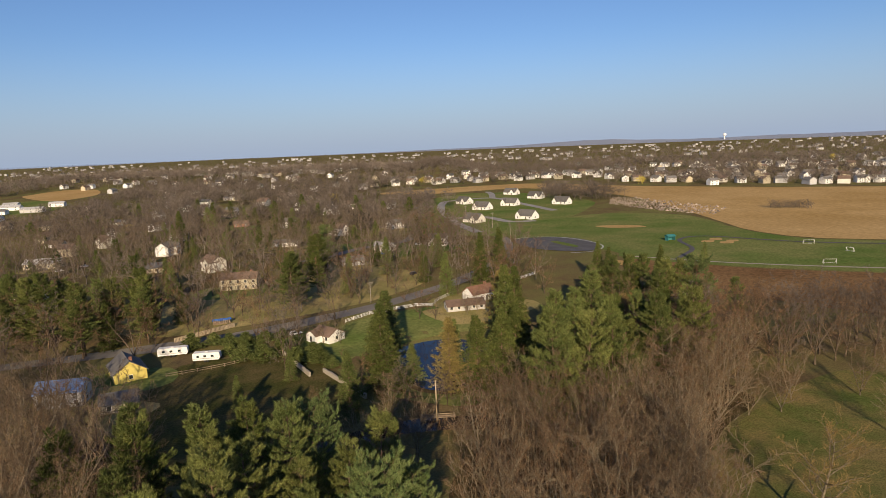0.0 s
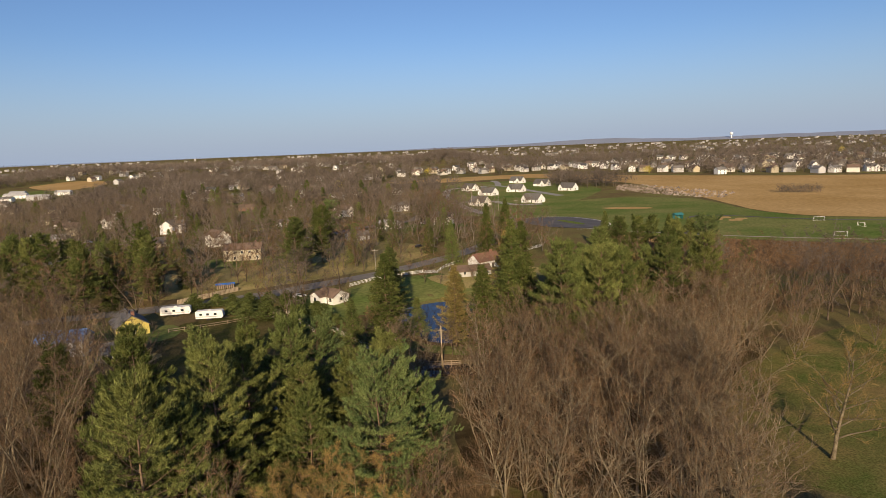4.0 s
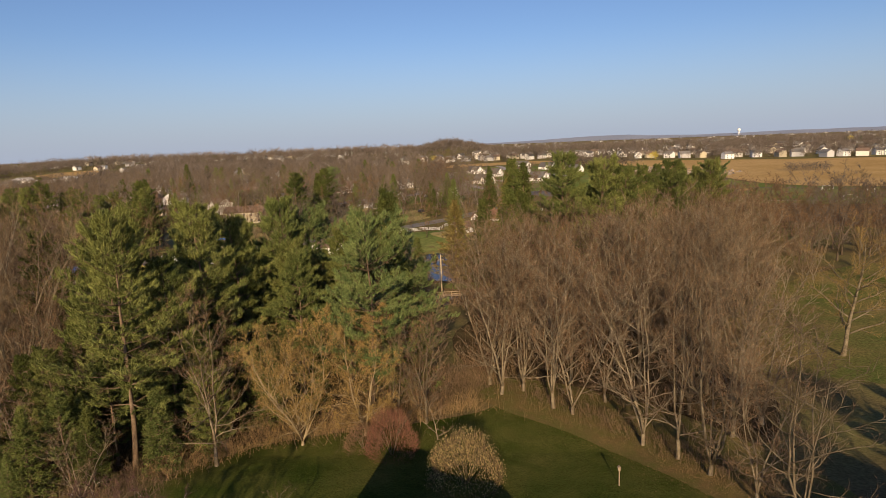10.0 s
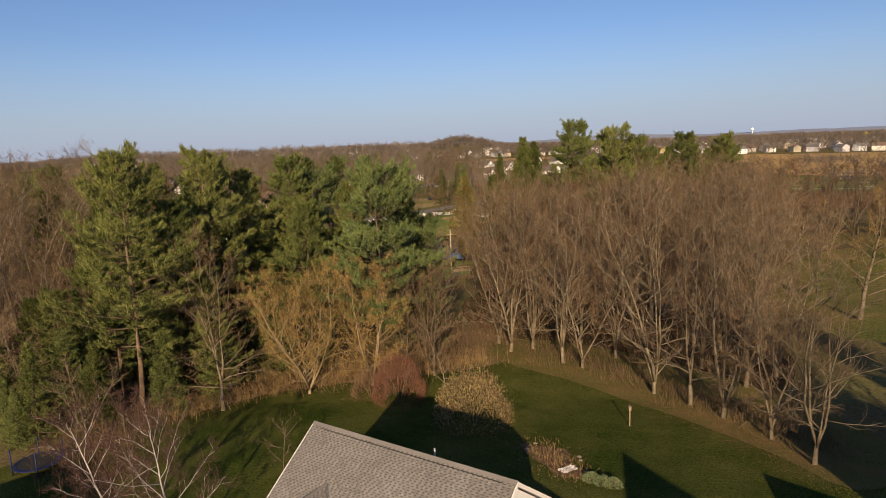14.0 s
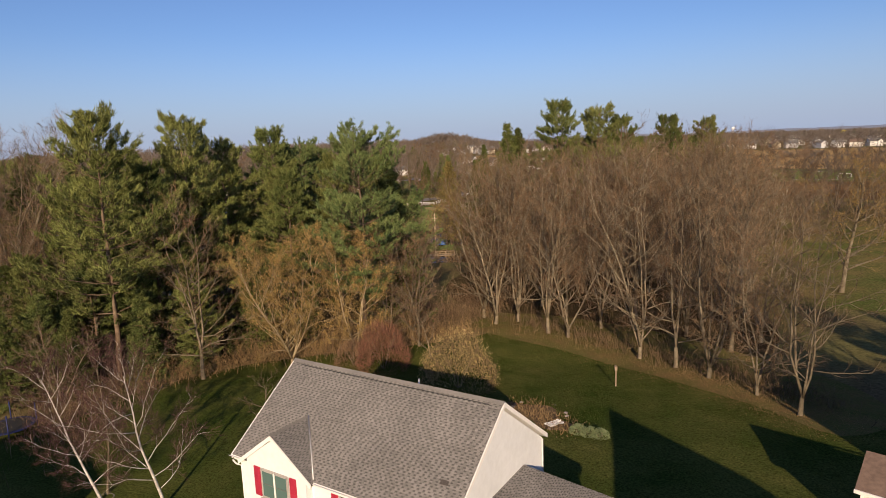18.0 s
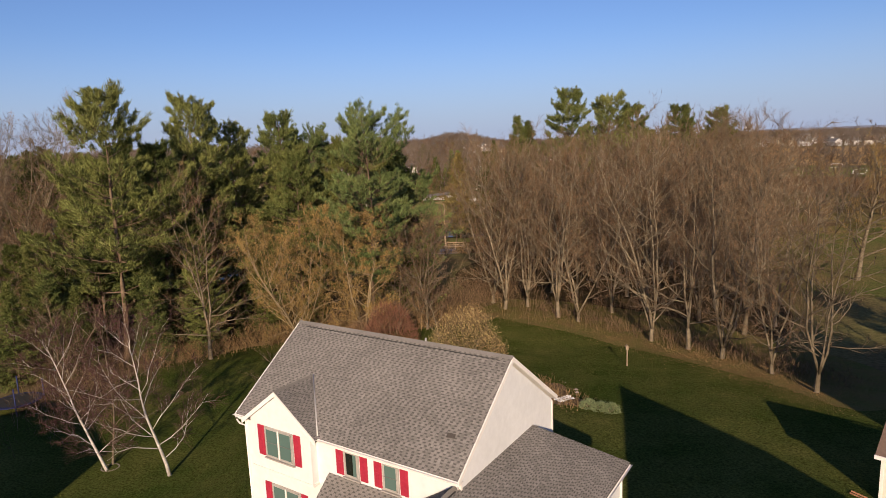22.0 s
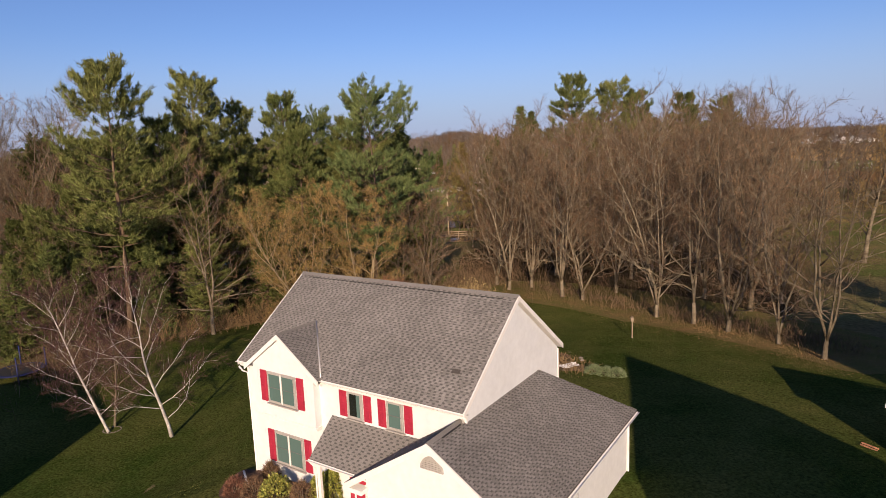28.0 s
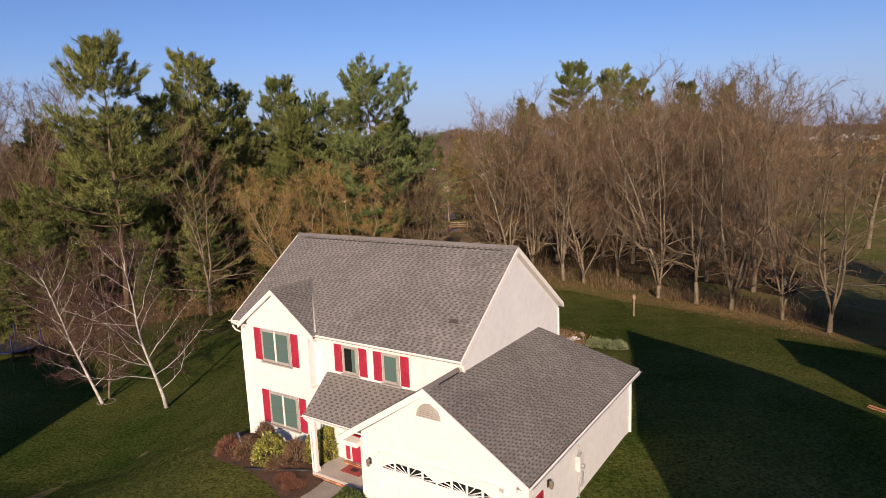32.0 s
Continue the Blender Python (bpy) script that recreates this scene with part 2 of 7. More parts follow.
gx = axis(-4700, 4700, 0, 2.5, 1.04)
gy = sorted(set(axis(-900, 4800, 45, 2.5, 1.018)) | {y for y in YS if -900 < y < 4800})
gv = [(x, y, land(x, y)) for y in gy for x in gx]
gf = [(j * len(gx) + i, j * len(gx) + i + 1, (j + 1) * len(gx) + i + 1, (j + 1) * len(gx) + i) for j in range(len(gy) - 1) for i in range(len(gx) - 1)]
ground = tagged(mesh_of("ground", gv, gf, MEADOW, smooth=True), "brown and dull green early spring land between the woods", "ground", kind="structure")


def drape(name, poly, material, label, category, lift=0.05, step=6.0, thick=0.0):
    """A patch of ground cover inside poly, laid on the land."""
    bm = bmesh.new()
    f_ = bm.faces.new([bm.verts.new((x, y, 0)) for x, y in poly])
    xs, ys = [p[0] for p in poly], [p[1] for p in poly]
    for ax, lo, hi in ((0, min(xs), max(xs)), (1, min(ys), max(ys))):
        q = lo + step
        while q < hi:
            no = (1, 0, 0) if ax == 0 else (0, 1, 0)
            co = (q, 0, 0) if ax == 0 else (0, q, 0)
            bmesh.ops.bisect_plane(bm, geom=bm.verts[:] + bm.edges[:] + bm.faces[:], plane_co=co, plane_no=no)
            q += step
    for q in YS:
        if min(ys) < q < max(ys):
            bmesh.ops.bisect_plane(bm, geom=bm.verts[:] + bm.edges[:] + bm.faces[:], plane_co=(0, q, 0), plane_no=(0, 1, 0))
    bmesh.ops.triangulate(bm, faces=bm.faces[:])
    for v in bm.verts:
        v.co.z = land(v.co.x, v.co.y) + lift
    for f_ in bm.faces:
        if f_.normal.z < 0:
            f_.normal_flip()
    return tagged(part(name, bm, material), label, category, kind="structure")


def smooth_poly(pts, n=4):
    """A closed Catmull-Rom outline through pts."""
    out, m = [], len(pts)
    P = [Vector((*p, 0)) for p in pts]
    for i in range(m):
        a, b, c, d_ = P[i - 1], P[i], P[(i + 1) % m], P[(i + 2) % m]
        for k in range(n):
            t = k / n
            v = 0.5 * (2 * b + (c - a) * t + (2 * a - 5 * b + 4 * c - d_) * t * t + (3 * b - a - 3 * c + d_) * t ** 3)
            out.append((v.x, v.y))
    return out


def strip(name, pts, width, material, label, category, lift=0.06, n=5):
    """A band of constant width along a line of (x, y) on the land."""
    P = [Vector((*p, 0)) for p in pts]
    P = [P[0] * 2 - P[1]] + P + [P[-1] * 2 - P[-2]]
    line = []
    for i in range(1, len(P) - 2):
        a, b, c, d_ = P[i - 1:i + 3]
        for k in range(n):
            t = k / n
            line.append(0.5 * (2 * b + (c - a) * t + (2 * a - 5 * b + 4 * c - d_) * t * t + (3 * b - a - 3 * c + d_) * t ** 3))
    line.append(P[-2])
    V, F = [], []
    for i, p in enumerate(line):
        d_ = (line[min(i + 1, len(line) - 1)] - line[max(i - 1, 0)]).normalized()
        s = Vector((-d_.y, d_.x, 0)) * width / 2
        for k in (-1, -0.33, 0.33, 1):
            q = p - s * k
            V.append((q.x, q.y, land(q.x, q.y) + lift))
    for i in range(len(line) - 1):
        for k in range(3):
            a = i * 4 + k
            F.append((a, a + 4, a + 5, a + 1))
    return tagged(mesh_of(name, V, F, material), label, category, kind="structure")


drape("lawn", smooth_poly([(-60, -30), (60, -30), (44, 30), (27, 43), (25, 50), (22, 56), (19, 61), (12, 70), (4, 76), (-0.3, 73), (-8, 70), (-15, 68.5), (-20, 66.5), (-25, 64.5), (-29, 61), (-32, 56.5), (-36, 50), (-46, 40)]),
      LAWN, "mown dark green lawn round the white house", "lawn", 0.07, 2.5)
# leaf litter whose colour is darkened to carry the shade between the trees
SHADEDUFF = mat("shade_dark_floor", (0.050, 0.038, 0.021), (0.105, 0.084, 0.042), 0.95, 0.25, 6, 0.6, 0.5, depth=0.08, spec=0.0)
drape("wood_floor", smooth_poly([(6, 84), (14, 78), (24, 68), (30, 63), (37, 74), (40, 92), (46, 114), (58, 134), (72, 150), (60, 166), (30, 124), (8, 132), (-4, 112), (-2, 92)]), SHADEDUFF, "leaf floor under the bare wood, tree shade painted dark", "woodland floor", 0.045, 5)
drape("wood_floor", smooth_poly([(-16, 72), (-30, 63), (-40, 58), (-52, 58), (-70, 66), (-96, 104), (-92, 128), (-66, 108), (-40, 110), (-16, 104), (-6, 86)]), SHADEDUFF, "needle litter under the pines, tree shade painted dark", "woodland floor", 0.045, 5)
drape("wood_floor", smooth_poly([(-76, 80), (-66, 100), (-86, 138), (-128, 150), (-190, 165), (-190, 120), (-140, 92)]), SHADEDUFF, "leaf floor below the village wood, tree shade painted dark", "woodland floor", 0.045, 6)
drape("grass_glade", smooth_poly([(112, 165), (90, 160), (68, 142), (50, 122), (42, 104), (44, 88), (62, 78), (95, 85), (125, 120)]), GLADE, "thin grass in a clearing among bare trees", "grass", 0.05, 6)
drape("sports_field", smooth_poly([(29, 412), (60, 480), (95, 512), (131, 520), (178, 490), (186, 400), (232, 352), (420, 330), (420, 215), (250, 258), (186, 274), (129, 295), (85, 325), (82, 350)], 3), SPORT, "green sports field with worn patches", "field", 0.15, 12)
drape("crop_field", smooth_poly([(-110, 800), (-40, 760), (80, 790), (170, 660), (186, 478), (189, 396), (238, 354), (420, 330), (760, 420), (760, 640), (432, 660), (201, 775), (86, 864)], 3), STRAW, "tan harvested stubble field", "field", 0.22, 20)
drape("fallow_strip", smooth_poly([(85, 322), (129, 293), (186, 272), (250, 256), (420, 212), (400, 130), (230, 170), (147, 214), (108, 247), (80, 290)], 3), BROWN, "bare brown strip of fallow soil", "field", 0.12, 12)
drape("pond", smooth_poly([(-21.8, 201), (-8, 209), (6, 211), (12, 196), (8, 178), (2, 164.5), (-6.4, 161), (-15.3, 165.5), (-23, 184.7)]), WATER, "still dark blue pond with grassy banks", "pond", 0.0, 400)
bpy.data.objects["pond"].data.transform(Matrix.Diagonal((1, 1, 0, 1)))
bpy.data.objects["pond"].location.z = -4.9
creek = strip("creek", [(x, 141.5 - 0.0135 * (x + 4) ** 2) for x in (-56, -48, -40, -33, -26, -18, -10, 0, 12, 24)], 7.5, WATER, "dark creek below a wooded bank", "creek", 0.12)
for i in range(0, len(creek.data.vertices), 4):
    row_ = [creek.data.vertices[i + k] for k in range(4)]
    z = min(v.co.z for v in row_) + 0.35
    for v in row_:
        v.co.z = z
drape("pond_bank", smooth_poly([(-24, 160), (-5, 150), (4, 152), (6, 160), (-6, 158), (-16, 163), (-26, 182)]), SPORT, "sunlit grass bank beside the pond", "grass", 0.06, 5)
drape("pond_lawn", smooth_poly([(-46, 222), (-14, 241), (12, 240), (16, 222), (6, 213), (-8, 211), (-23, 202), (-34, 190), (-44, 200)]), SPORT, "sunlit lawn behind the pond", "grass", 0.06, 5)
drape("verge_lawn", smooth_poly([(-118, 214), (-84, 224), (-58, 238), (-35, 258), (-18, 290), (-40, 318), (-80, 305), (-118, 268), (-140, 232)]), DRYGRASS, "dry roadside lawn under bare trees", "grass", 0.06, 8)
drape("estate_lawn", smooth_poly([(-38, 450), (12, 425), (34, 418), (75, 484), (112, 560), (128, 620), (100, 690), (60, 742), (0, 745), (-38, 690), (-46, 560)]), SPORT, "young lawns of the new housing estate", "lawn", 0.12, 12)
drape("paddock", smooth_poly([(-68, 112), (-30, 128), (-32, 160), (-52, 190), (-92, 186), (-84, 140)]), SHADEGRASS, "rough grass with painted shade between the creek and the caravans", "grass", 0.04, 6)
strip("road", [(-200, 168), (-150, 190), (-87, 212), (-58, 228), (-38, 243), (-20, 262), (-2, 286), (18, 330), (26, 400), (10, 480), (-20, 560), (-60, 640)], 8.0, WORNROAD, "grey two-lane village road", "road", 0.09)
strip("side_street", [(-92, 345), (-79, 365), (-66, 387), (-49, 401), (-39, 416), (-36, 443)], 7.0, WORNROAD, "grey side street between houses", "road", 0.1)
drape("parking_lot", smooth_poly([(33, 400), (60, 405), (77, 388), (79, 358), (63, 349), (39, 366)]), ASPHALT, "oval paved turning lot beside the sports field", "pavement", 0.3, 8)
strip("path", [(113, 300), (109, 316), (127, 345), (131, 378), (151, 388), (188, 359), (232, 341), (330, 320)], 2.6, ASPHALT, "narrow paved footpath across the sports field", "path", 0.3)
strip("street", [(10, 440), (-8, 502), (-21, 590), (-22, 646), (-13, 671), (32, 686), (58, 619), (81, 554)], 8, PAVING, "pale curving street of the new housing estate", "road", 0.2)
strip("estate_drive", [(-8, 524), (18, 524), (36, 492), (57, 492)], 8, PAVING, "pale drive among the new white houses", "road", 0.25)
strip("estate_drive", [(32, 686), (33, 732), (29, 763)], 7, PAVING, "pale drive behind the new houses", "road", 0.25)
strip("kerb", [(33, 402), (46, 408), (65, 401), (79, 379), (81, 361), (72, 347), (59, 344)], 0.7, PAINTED, "white kerb round the turning lot", "kerb", 0.36, 6)
drape("lot_island", smooth_poly([(54, 384), (58, 387), (67, 368), (64, 364)]), SPORT, "grass island in the turning lot", "grass", 0.42, 8)
drape("left_field", smooth_poly([(-688, 947), (-699, 990), (-687, 1045), (-632, 1044), (-574, 965), (-563, 906), (-585, 861)]), STRAW, "tan field beyond the farm sheds", "field", 0.3, 25)
drape("farm_lawn", smooth_poly([(-610, 700), (-560, 690), (-500, 700), (-500, 760), (-560, 850), (-640, 860)]), SPORT, "grass round the farm sheds", "grass", 0.25, 25)
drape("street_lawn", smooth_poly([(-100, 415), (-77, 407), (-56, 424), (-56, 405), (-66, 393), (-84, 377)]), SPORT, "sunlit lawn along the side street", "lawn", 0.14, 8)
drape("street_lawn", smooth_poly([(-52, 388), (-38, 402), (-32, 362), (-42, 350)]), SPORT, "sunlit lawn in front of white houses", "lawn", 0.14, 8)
strip("field_track", [(85, 331), (130, 303), (187, 282), (250, 265), (330, 240), (420, 222)], 2.0, CONCRETE, "pale footpath along the edge of the sports field", "path", 0.3)

# ---- trees ----
RNG = np.random.RandomState(7)


def rnd_dir(r, d, spread):
    v = d + r.normal(0, spread, 3)
    return v / np.linalg.norm(v)


def fork_dir(r, d, angle, lift):
    """A way that leaves d by about angle (radians) to a random side, and lifts a little."""
    d = d / np.linalg.norm(d)
    q = np.cross(d, r.normal(0, 1, 3))
    q /= np.linalg.norm(q) + 1e-9
    a = angle * (0.6 + 0.7 * r.rand())
    v = d * math.cos(a) + q * math.sin(a) + np.array([0, 0, lift])
    return v / np.linalg.norm(v)


def slivers(P, D, L, w, r):
    """One thin triangle for each start P, way D and length L."""
    n = len(P)
    side = np.cross(D, r.normal(0, 1, (n, 3)))
    side /= np.linalg.norm(side, axis=1)[:, None] + 1e-9
    h = side * (w / 2 if np.isscalar(w) else w[:, None] / 2)
    return np.stack([P - h, P + h, P + D * L[:, None]], 1)


def bare_tree(name, seed, h=17.0, spread=0.55, limbs=9, fork=0.22, sub=7, twig=7, fine=5, stems=1, bark=BARK, twigs=TWIG, tw=0.035, label="", cat="tree", up=0.35, rad=None, buds=0, open_=0.26, limb_rad=0.5, fat=0.008, shoots=0, lead=0.62, wob=0.09):
    """A leafless tree: a short trunk that forks into leaders with limbs as one part, the branch and twig crown as another."""
    r = np.random.RandomState(seed)
    lines, mids, S = [], [], []
    rad = rad or h * 0.0115
    P1, D1, L1 = [], [], []

    def curve(p, d, ln, n, wob, tro):
        pts = [p]
        for _ in range(n):
            d = d + r.normal(0, wob, 3) + np.array([0, 0, tro])
            d = d / np.linalg.norm(d)
            p = p + d * ln / n
            pts.append(p)
        return pts, d

    base = np.array([0, 0, -0.3])
    if stems > 1:
        foot, d0 = curve(base, np.array([r.normal(0, 0.04), r.normal(0, 0.04), 1.0]), h * fork + 0.3, 3, 0.03, 0)
        lines.append((foot, [rad * 1.45, rad * 1.05, rad * 0.92, rad * 0.80]))
    a0 = r.rand() * 6.28
    for s in range(stems):
        if stems > 1:
            a, q = a0 + s * 6.283 / stems + r.normal(0, 0.3), open_ * (0.5 + 0.9 * r.rand())
            start, d = foot[-1] - np.array([0, 0, 0.25 * h * fork * r.rand()]), np.array([math.cos(a) * q, math.sin(a) * q, 1.0])
            th, r_ = h * (1 - fork) * (0.80 + 0.2 * r.rand()), rad * (0.78 if stems == 2 else lead) * (0.8 + 0.3 * r.rand())
            f0 = 0.05
        else:
            start, d, th, r_, f0 = base, np.array([r.normal(0, 0.08), r.normal(0, 0.08), 1.0]), h * 0.92, rad, fork
        trunk, _ = curve(start, d / np.linalg.norm(d), th, 8, 0.05 if stems == 1 else wob, 0.05)
        lines.append((trunk, [r_ * (1.3 if i == 0 and stems == 1 else 1) * (1 - 0.112 * i) for i in range(9)]))
        for _ in range(shoots):
            j = r.randint(1, 7)
            P1.append(trunk[j] + (trunk[j + 1] - trunk[j]) * r.rand())
            D1.append(rnd_dir(r, np.array([0, 0, 0.1]), 0.6))
            L1.append(h * (0.04 + 0.06 * r.rand()))
        for k in range(limbs):
            t = f0 + (0.98 - f0) * (k + r.rand()) / limbs
            i = min(int(t * 8), 7)
            p = trunk[i] + (trunk[i + 1] - trunk[i]) * (t * 8 - i)
            a = k * 2.4 + r.rand() * 1.2 + s
            el = up + 0.5 * t + r.normal(0, 0.12)
            d = np.array([math.cos(a) * math.cos(el), math.sin(a) * math.cos(el), math.sin(el)])
            ln = h * spread * (0.28 + 0.62 * math.sin(math.pi * (0.25 + 0.68 * t))) * (0.7 + 0.5 * r.rand())
            lp, _ = curve(p, d, ln, 5, 0.15, 0.05)
            r0 = r_ * (1 - 0.78 * t) * limb_rad + 0.010
            lines.append((lp, [r0 * (1 - 0.18 * q) for q in range(6)]))
            for m in range(sub):
                q = 0.16 + 0.84 * (m + r.rand()) / sub
                j = min(int(q * 5), 4)
                p2 = lp[j] + (lp[j + 1] - lp[j]) * (q * 5 - j)
                d2 = fork_dir(r, lp[j + 1] - lp[j], 0.70, 0.16)
                l2 = (0.10 * ln + 0.045 * h * (1.15 - 0.5 * q)) * (0.7 + 0.6 * r.rand())
                mp, _ = curve(p2, d2, l2, 3, 0.14, 0.05)
                mids.append((mp, [max(r0 * 0.42 * (1 - 0.26 * z), fat * (1 - 0.25 * z)) for z in range(4)]))
                for _ in range(twig):
                    z = 0.1 + 0.9 * r.rand()
                    j2 = min(int(z * 3), 2)
                    P1.append(mp[j2] + (mp[j2 + 1] - mp[j2]) * (z * 3 - j2))
                    D1.append(fork_dir(r, mp[j2 + 1] - mp[j2], 0.75, 0.14))
                    L1.append(l2 * 0.62 * (0.5 + r.rand()))
    P1, D1, L1 = np.array(P1), np.array(D1), np.array(L1)
    S.append(slivers(P1, D1, L1, tw, r))
    n = len(P1)
    idx = np.repeat(np.arange(n), fine)
    t = 0.2 + 0.8 * r.rand(len(idx))
    P2 = P1[idx] + D1[idx] * (L1[idx] * t)[:, None]
    D2 = D1[idx] + np.array([0, 0, 0.12]) + r.normal(0, 0.5, (len(idx), 3))
    D2 /= np.linalg.norm(D2, axis=1)[:, None]
    S.append(slivers(P2, D2, L1[idx] * (0.35 + 0.45 * r.rand(len(idx))), tw * 0.7, r))
    if buds:
        k = r.choice(len(P2), buds)
        for _ in range(2):
            Db = r.normal(0, 1, (buds, 3)) + (0, 0, 0.8)
            Db /= np.linalg.norm(Db, axis=1)[:, None]
            S.append(slivers(P2[k] + D2[k] * (L1[idx][k] * 0.4)[:, None], Db, np.full(buds, 0.12), 0.075, r))
    e = tagged(new(name), label, cat)
    tubes_of("trunk", lines, bark, e, sides=6, more=mids)
    tris_of("crown", np.concatenate(S), twigs, e)
    return e


def pine(name, seed, h=25.0, r0=6.0, bare=0.25, whorls=15, per=5, boughs=5, tufts=5, needles=13, size=0.42, leaf=NEEDLE, label="", lean=0.0, flat=0.5, wide=0.22, gaps=()):
    """A white pine: level limbs in tiers, each with side boughs that end in soft tufts of long needles; a broad top."""
    r = np.random.RandomState(seed)
    n = 9
    wob = np.cumsum(r.normal(0, 0.14, (n + 1, 2)), 0)
    trunk = [np.array([wob[i, 0] + lean * h * i / n, wob[i, 1], -0.3 + (h - 0.6) * i / n]) for i in range(n + 1)]
    rad = h * 0.0115
    lines = [(trunk, [rad * (1.25 if i == 0 else 1) * (1 - 0.092 * i) for i in range(n + 1)])]
    mids, P, D = [], [], []
    for w in range(whorls):
        t = bare + (0.985 - bare) * ((w + 0.35 * r.rand()) / (whorls - 0.6)) ** 0.85
        t = min(t, 0.985)
        if any(lo < t < hi for lo, hi in gaps):
            continue
        i = min(int(t * n), n - 1)
        c = trunk[i] + (trunk[i + 1] - trunk[i]) * (t * n - i)
        f_ = (t - bare) / (0.985 - bare)
        reach = r0 * (0.62 + 0.38 * math.sin(math.pi * min(0.15 + f_ * 0.85, 1))) * (1 - (1 - flat) * f_ ** 2.2)
        side_bias, a1 = 0.35 * r.rand(), r.rand() * 6.28
        for k in range(per):
            if r.rand() < 0.20 + 0.3 * (f_ < 0.12):
                continue
            a = w * 1.3 + k * 2 * math.pi / per + r.normal(0, 0.28)
            ln = reach * (0.55 + 0.6 * r.rand()) * (1 + side_bias * math.cos(a - a1))
            el = -0.05 + 0.25 * f_ + 0.45 * f_ ** 4 + r.normal(0, 0.10)
            d = np.array([math.cos(a) * math.cos(el), math.sin(a) * math.cos(el), math.sin(el)])
            pts, p, d0 = [c], c, d
            for _ in range(5):
                d0 = d0 + np.array([0, 0, 0.085]) + r.normal(0, 0.06, 3)
                d0 /= np.linalg.norm(d0)
                p = p + d0 * ln / 5
                pts.append(p)
            rb = max(0.025, rad * 0.32 * (1 - 0.8 * t))
            lines.append((pts, [rb * (1 - 0.17 * q) for q in range(6)]))
            nb = max(3, int(boughs * (0.45 + ln / r0)))
            for q in range(nb + 1):
                z = 1.0 if q == nb else 0.3 + 0.68 * (q + r.rand()) / nb
                j = min(int(z * 5), 4)
                b = pts[j] + (pts[j + 1] - pts[j]) * (z * 5 - j)
                dl = (pts[j + 1] - pts[j]) / np.linalg.norm(pts[j + 1] - pts[j])
                sd = np.cross(dl, (0, 0, 1.0))
                sd /= np.linalg.norm(sd) + 1e-9
                db = dl * 0.75 + sd * (0 if q == nb else (1, -1)[q % 2] * (0.5 + 0.5 * r.rand())) + np.array([0, 0, 0.22 + 0.2 * r.rand()])
                db /= np.linalg.norm(db)
                lb = (0.75 + 0.30 * ln * (1.15 - z) + 0.5 * r.rand()) * (0.9 if q == nb else 1)
                mids.append(([b, b + db * lb * 0.5, b + db * lb], [0.022, 0.016, 0.01]))
                for u in range(tufts):
                    v = 0.25 + 0.8 * (u + r.rand()) / tufts
                    P.append(b + db * lb * v + r.normal(0, 0.13, 3) * (1, 1, 0.7))
                    D.append(db * 1.0 + np.array([0, 0, 0.30]) + r.normal(0, 0.22, 3))
    P, D = np.array(P), np.array(D)
    idx = np.repeat(np.arange(len(P)), needles)
    D2 = D[idx] + r.normal(0, 0.46, (len(idx), 3))
    D2 /= np.linalg.norm(D2, axis=1)[:, None]
    P2 = P[idx] + r.normal(0, 0.10, (len(idx), 3)) - D2 * 0.1
    L = size * (0.6 + 0.7 * r.rand(len(idx)))
    e = tagged(new(name), label, "pine")
    tubes_of("trunk", lines, PINEBARK, e, sides=6, more=mids)
    tris_of("crown", slivers(P2, D2, L, L * wide, r), leaf, e)
    return e


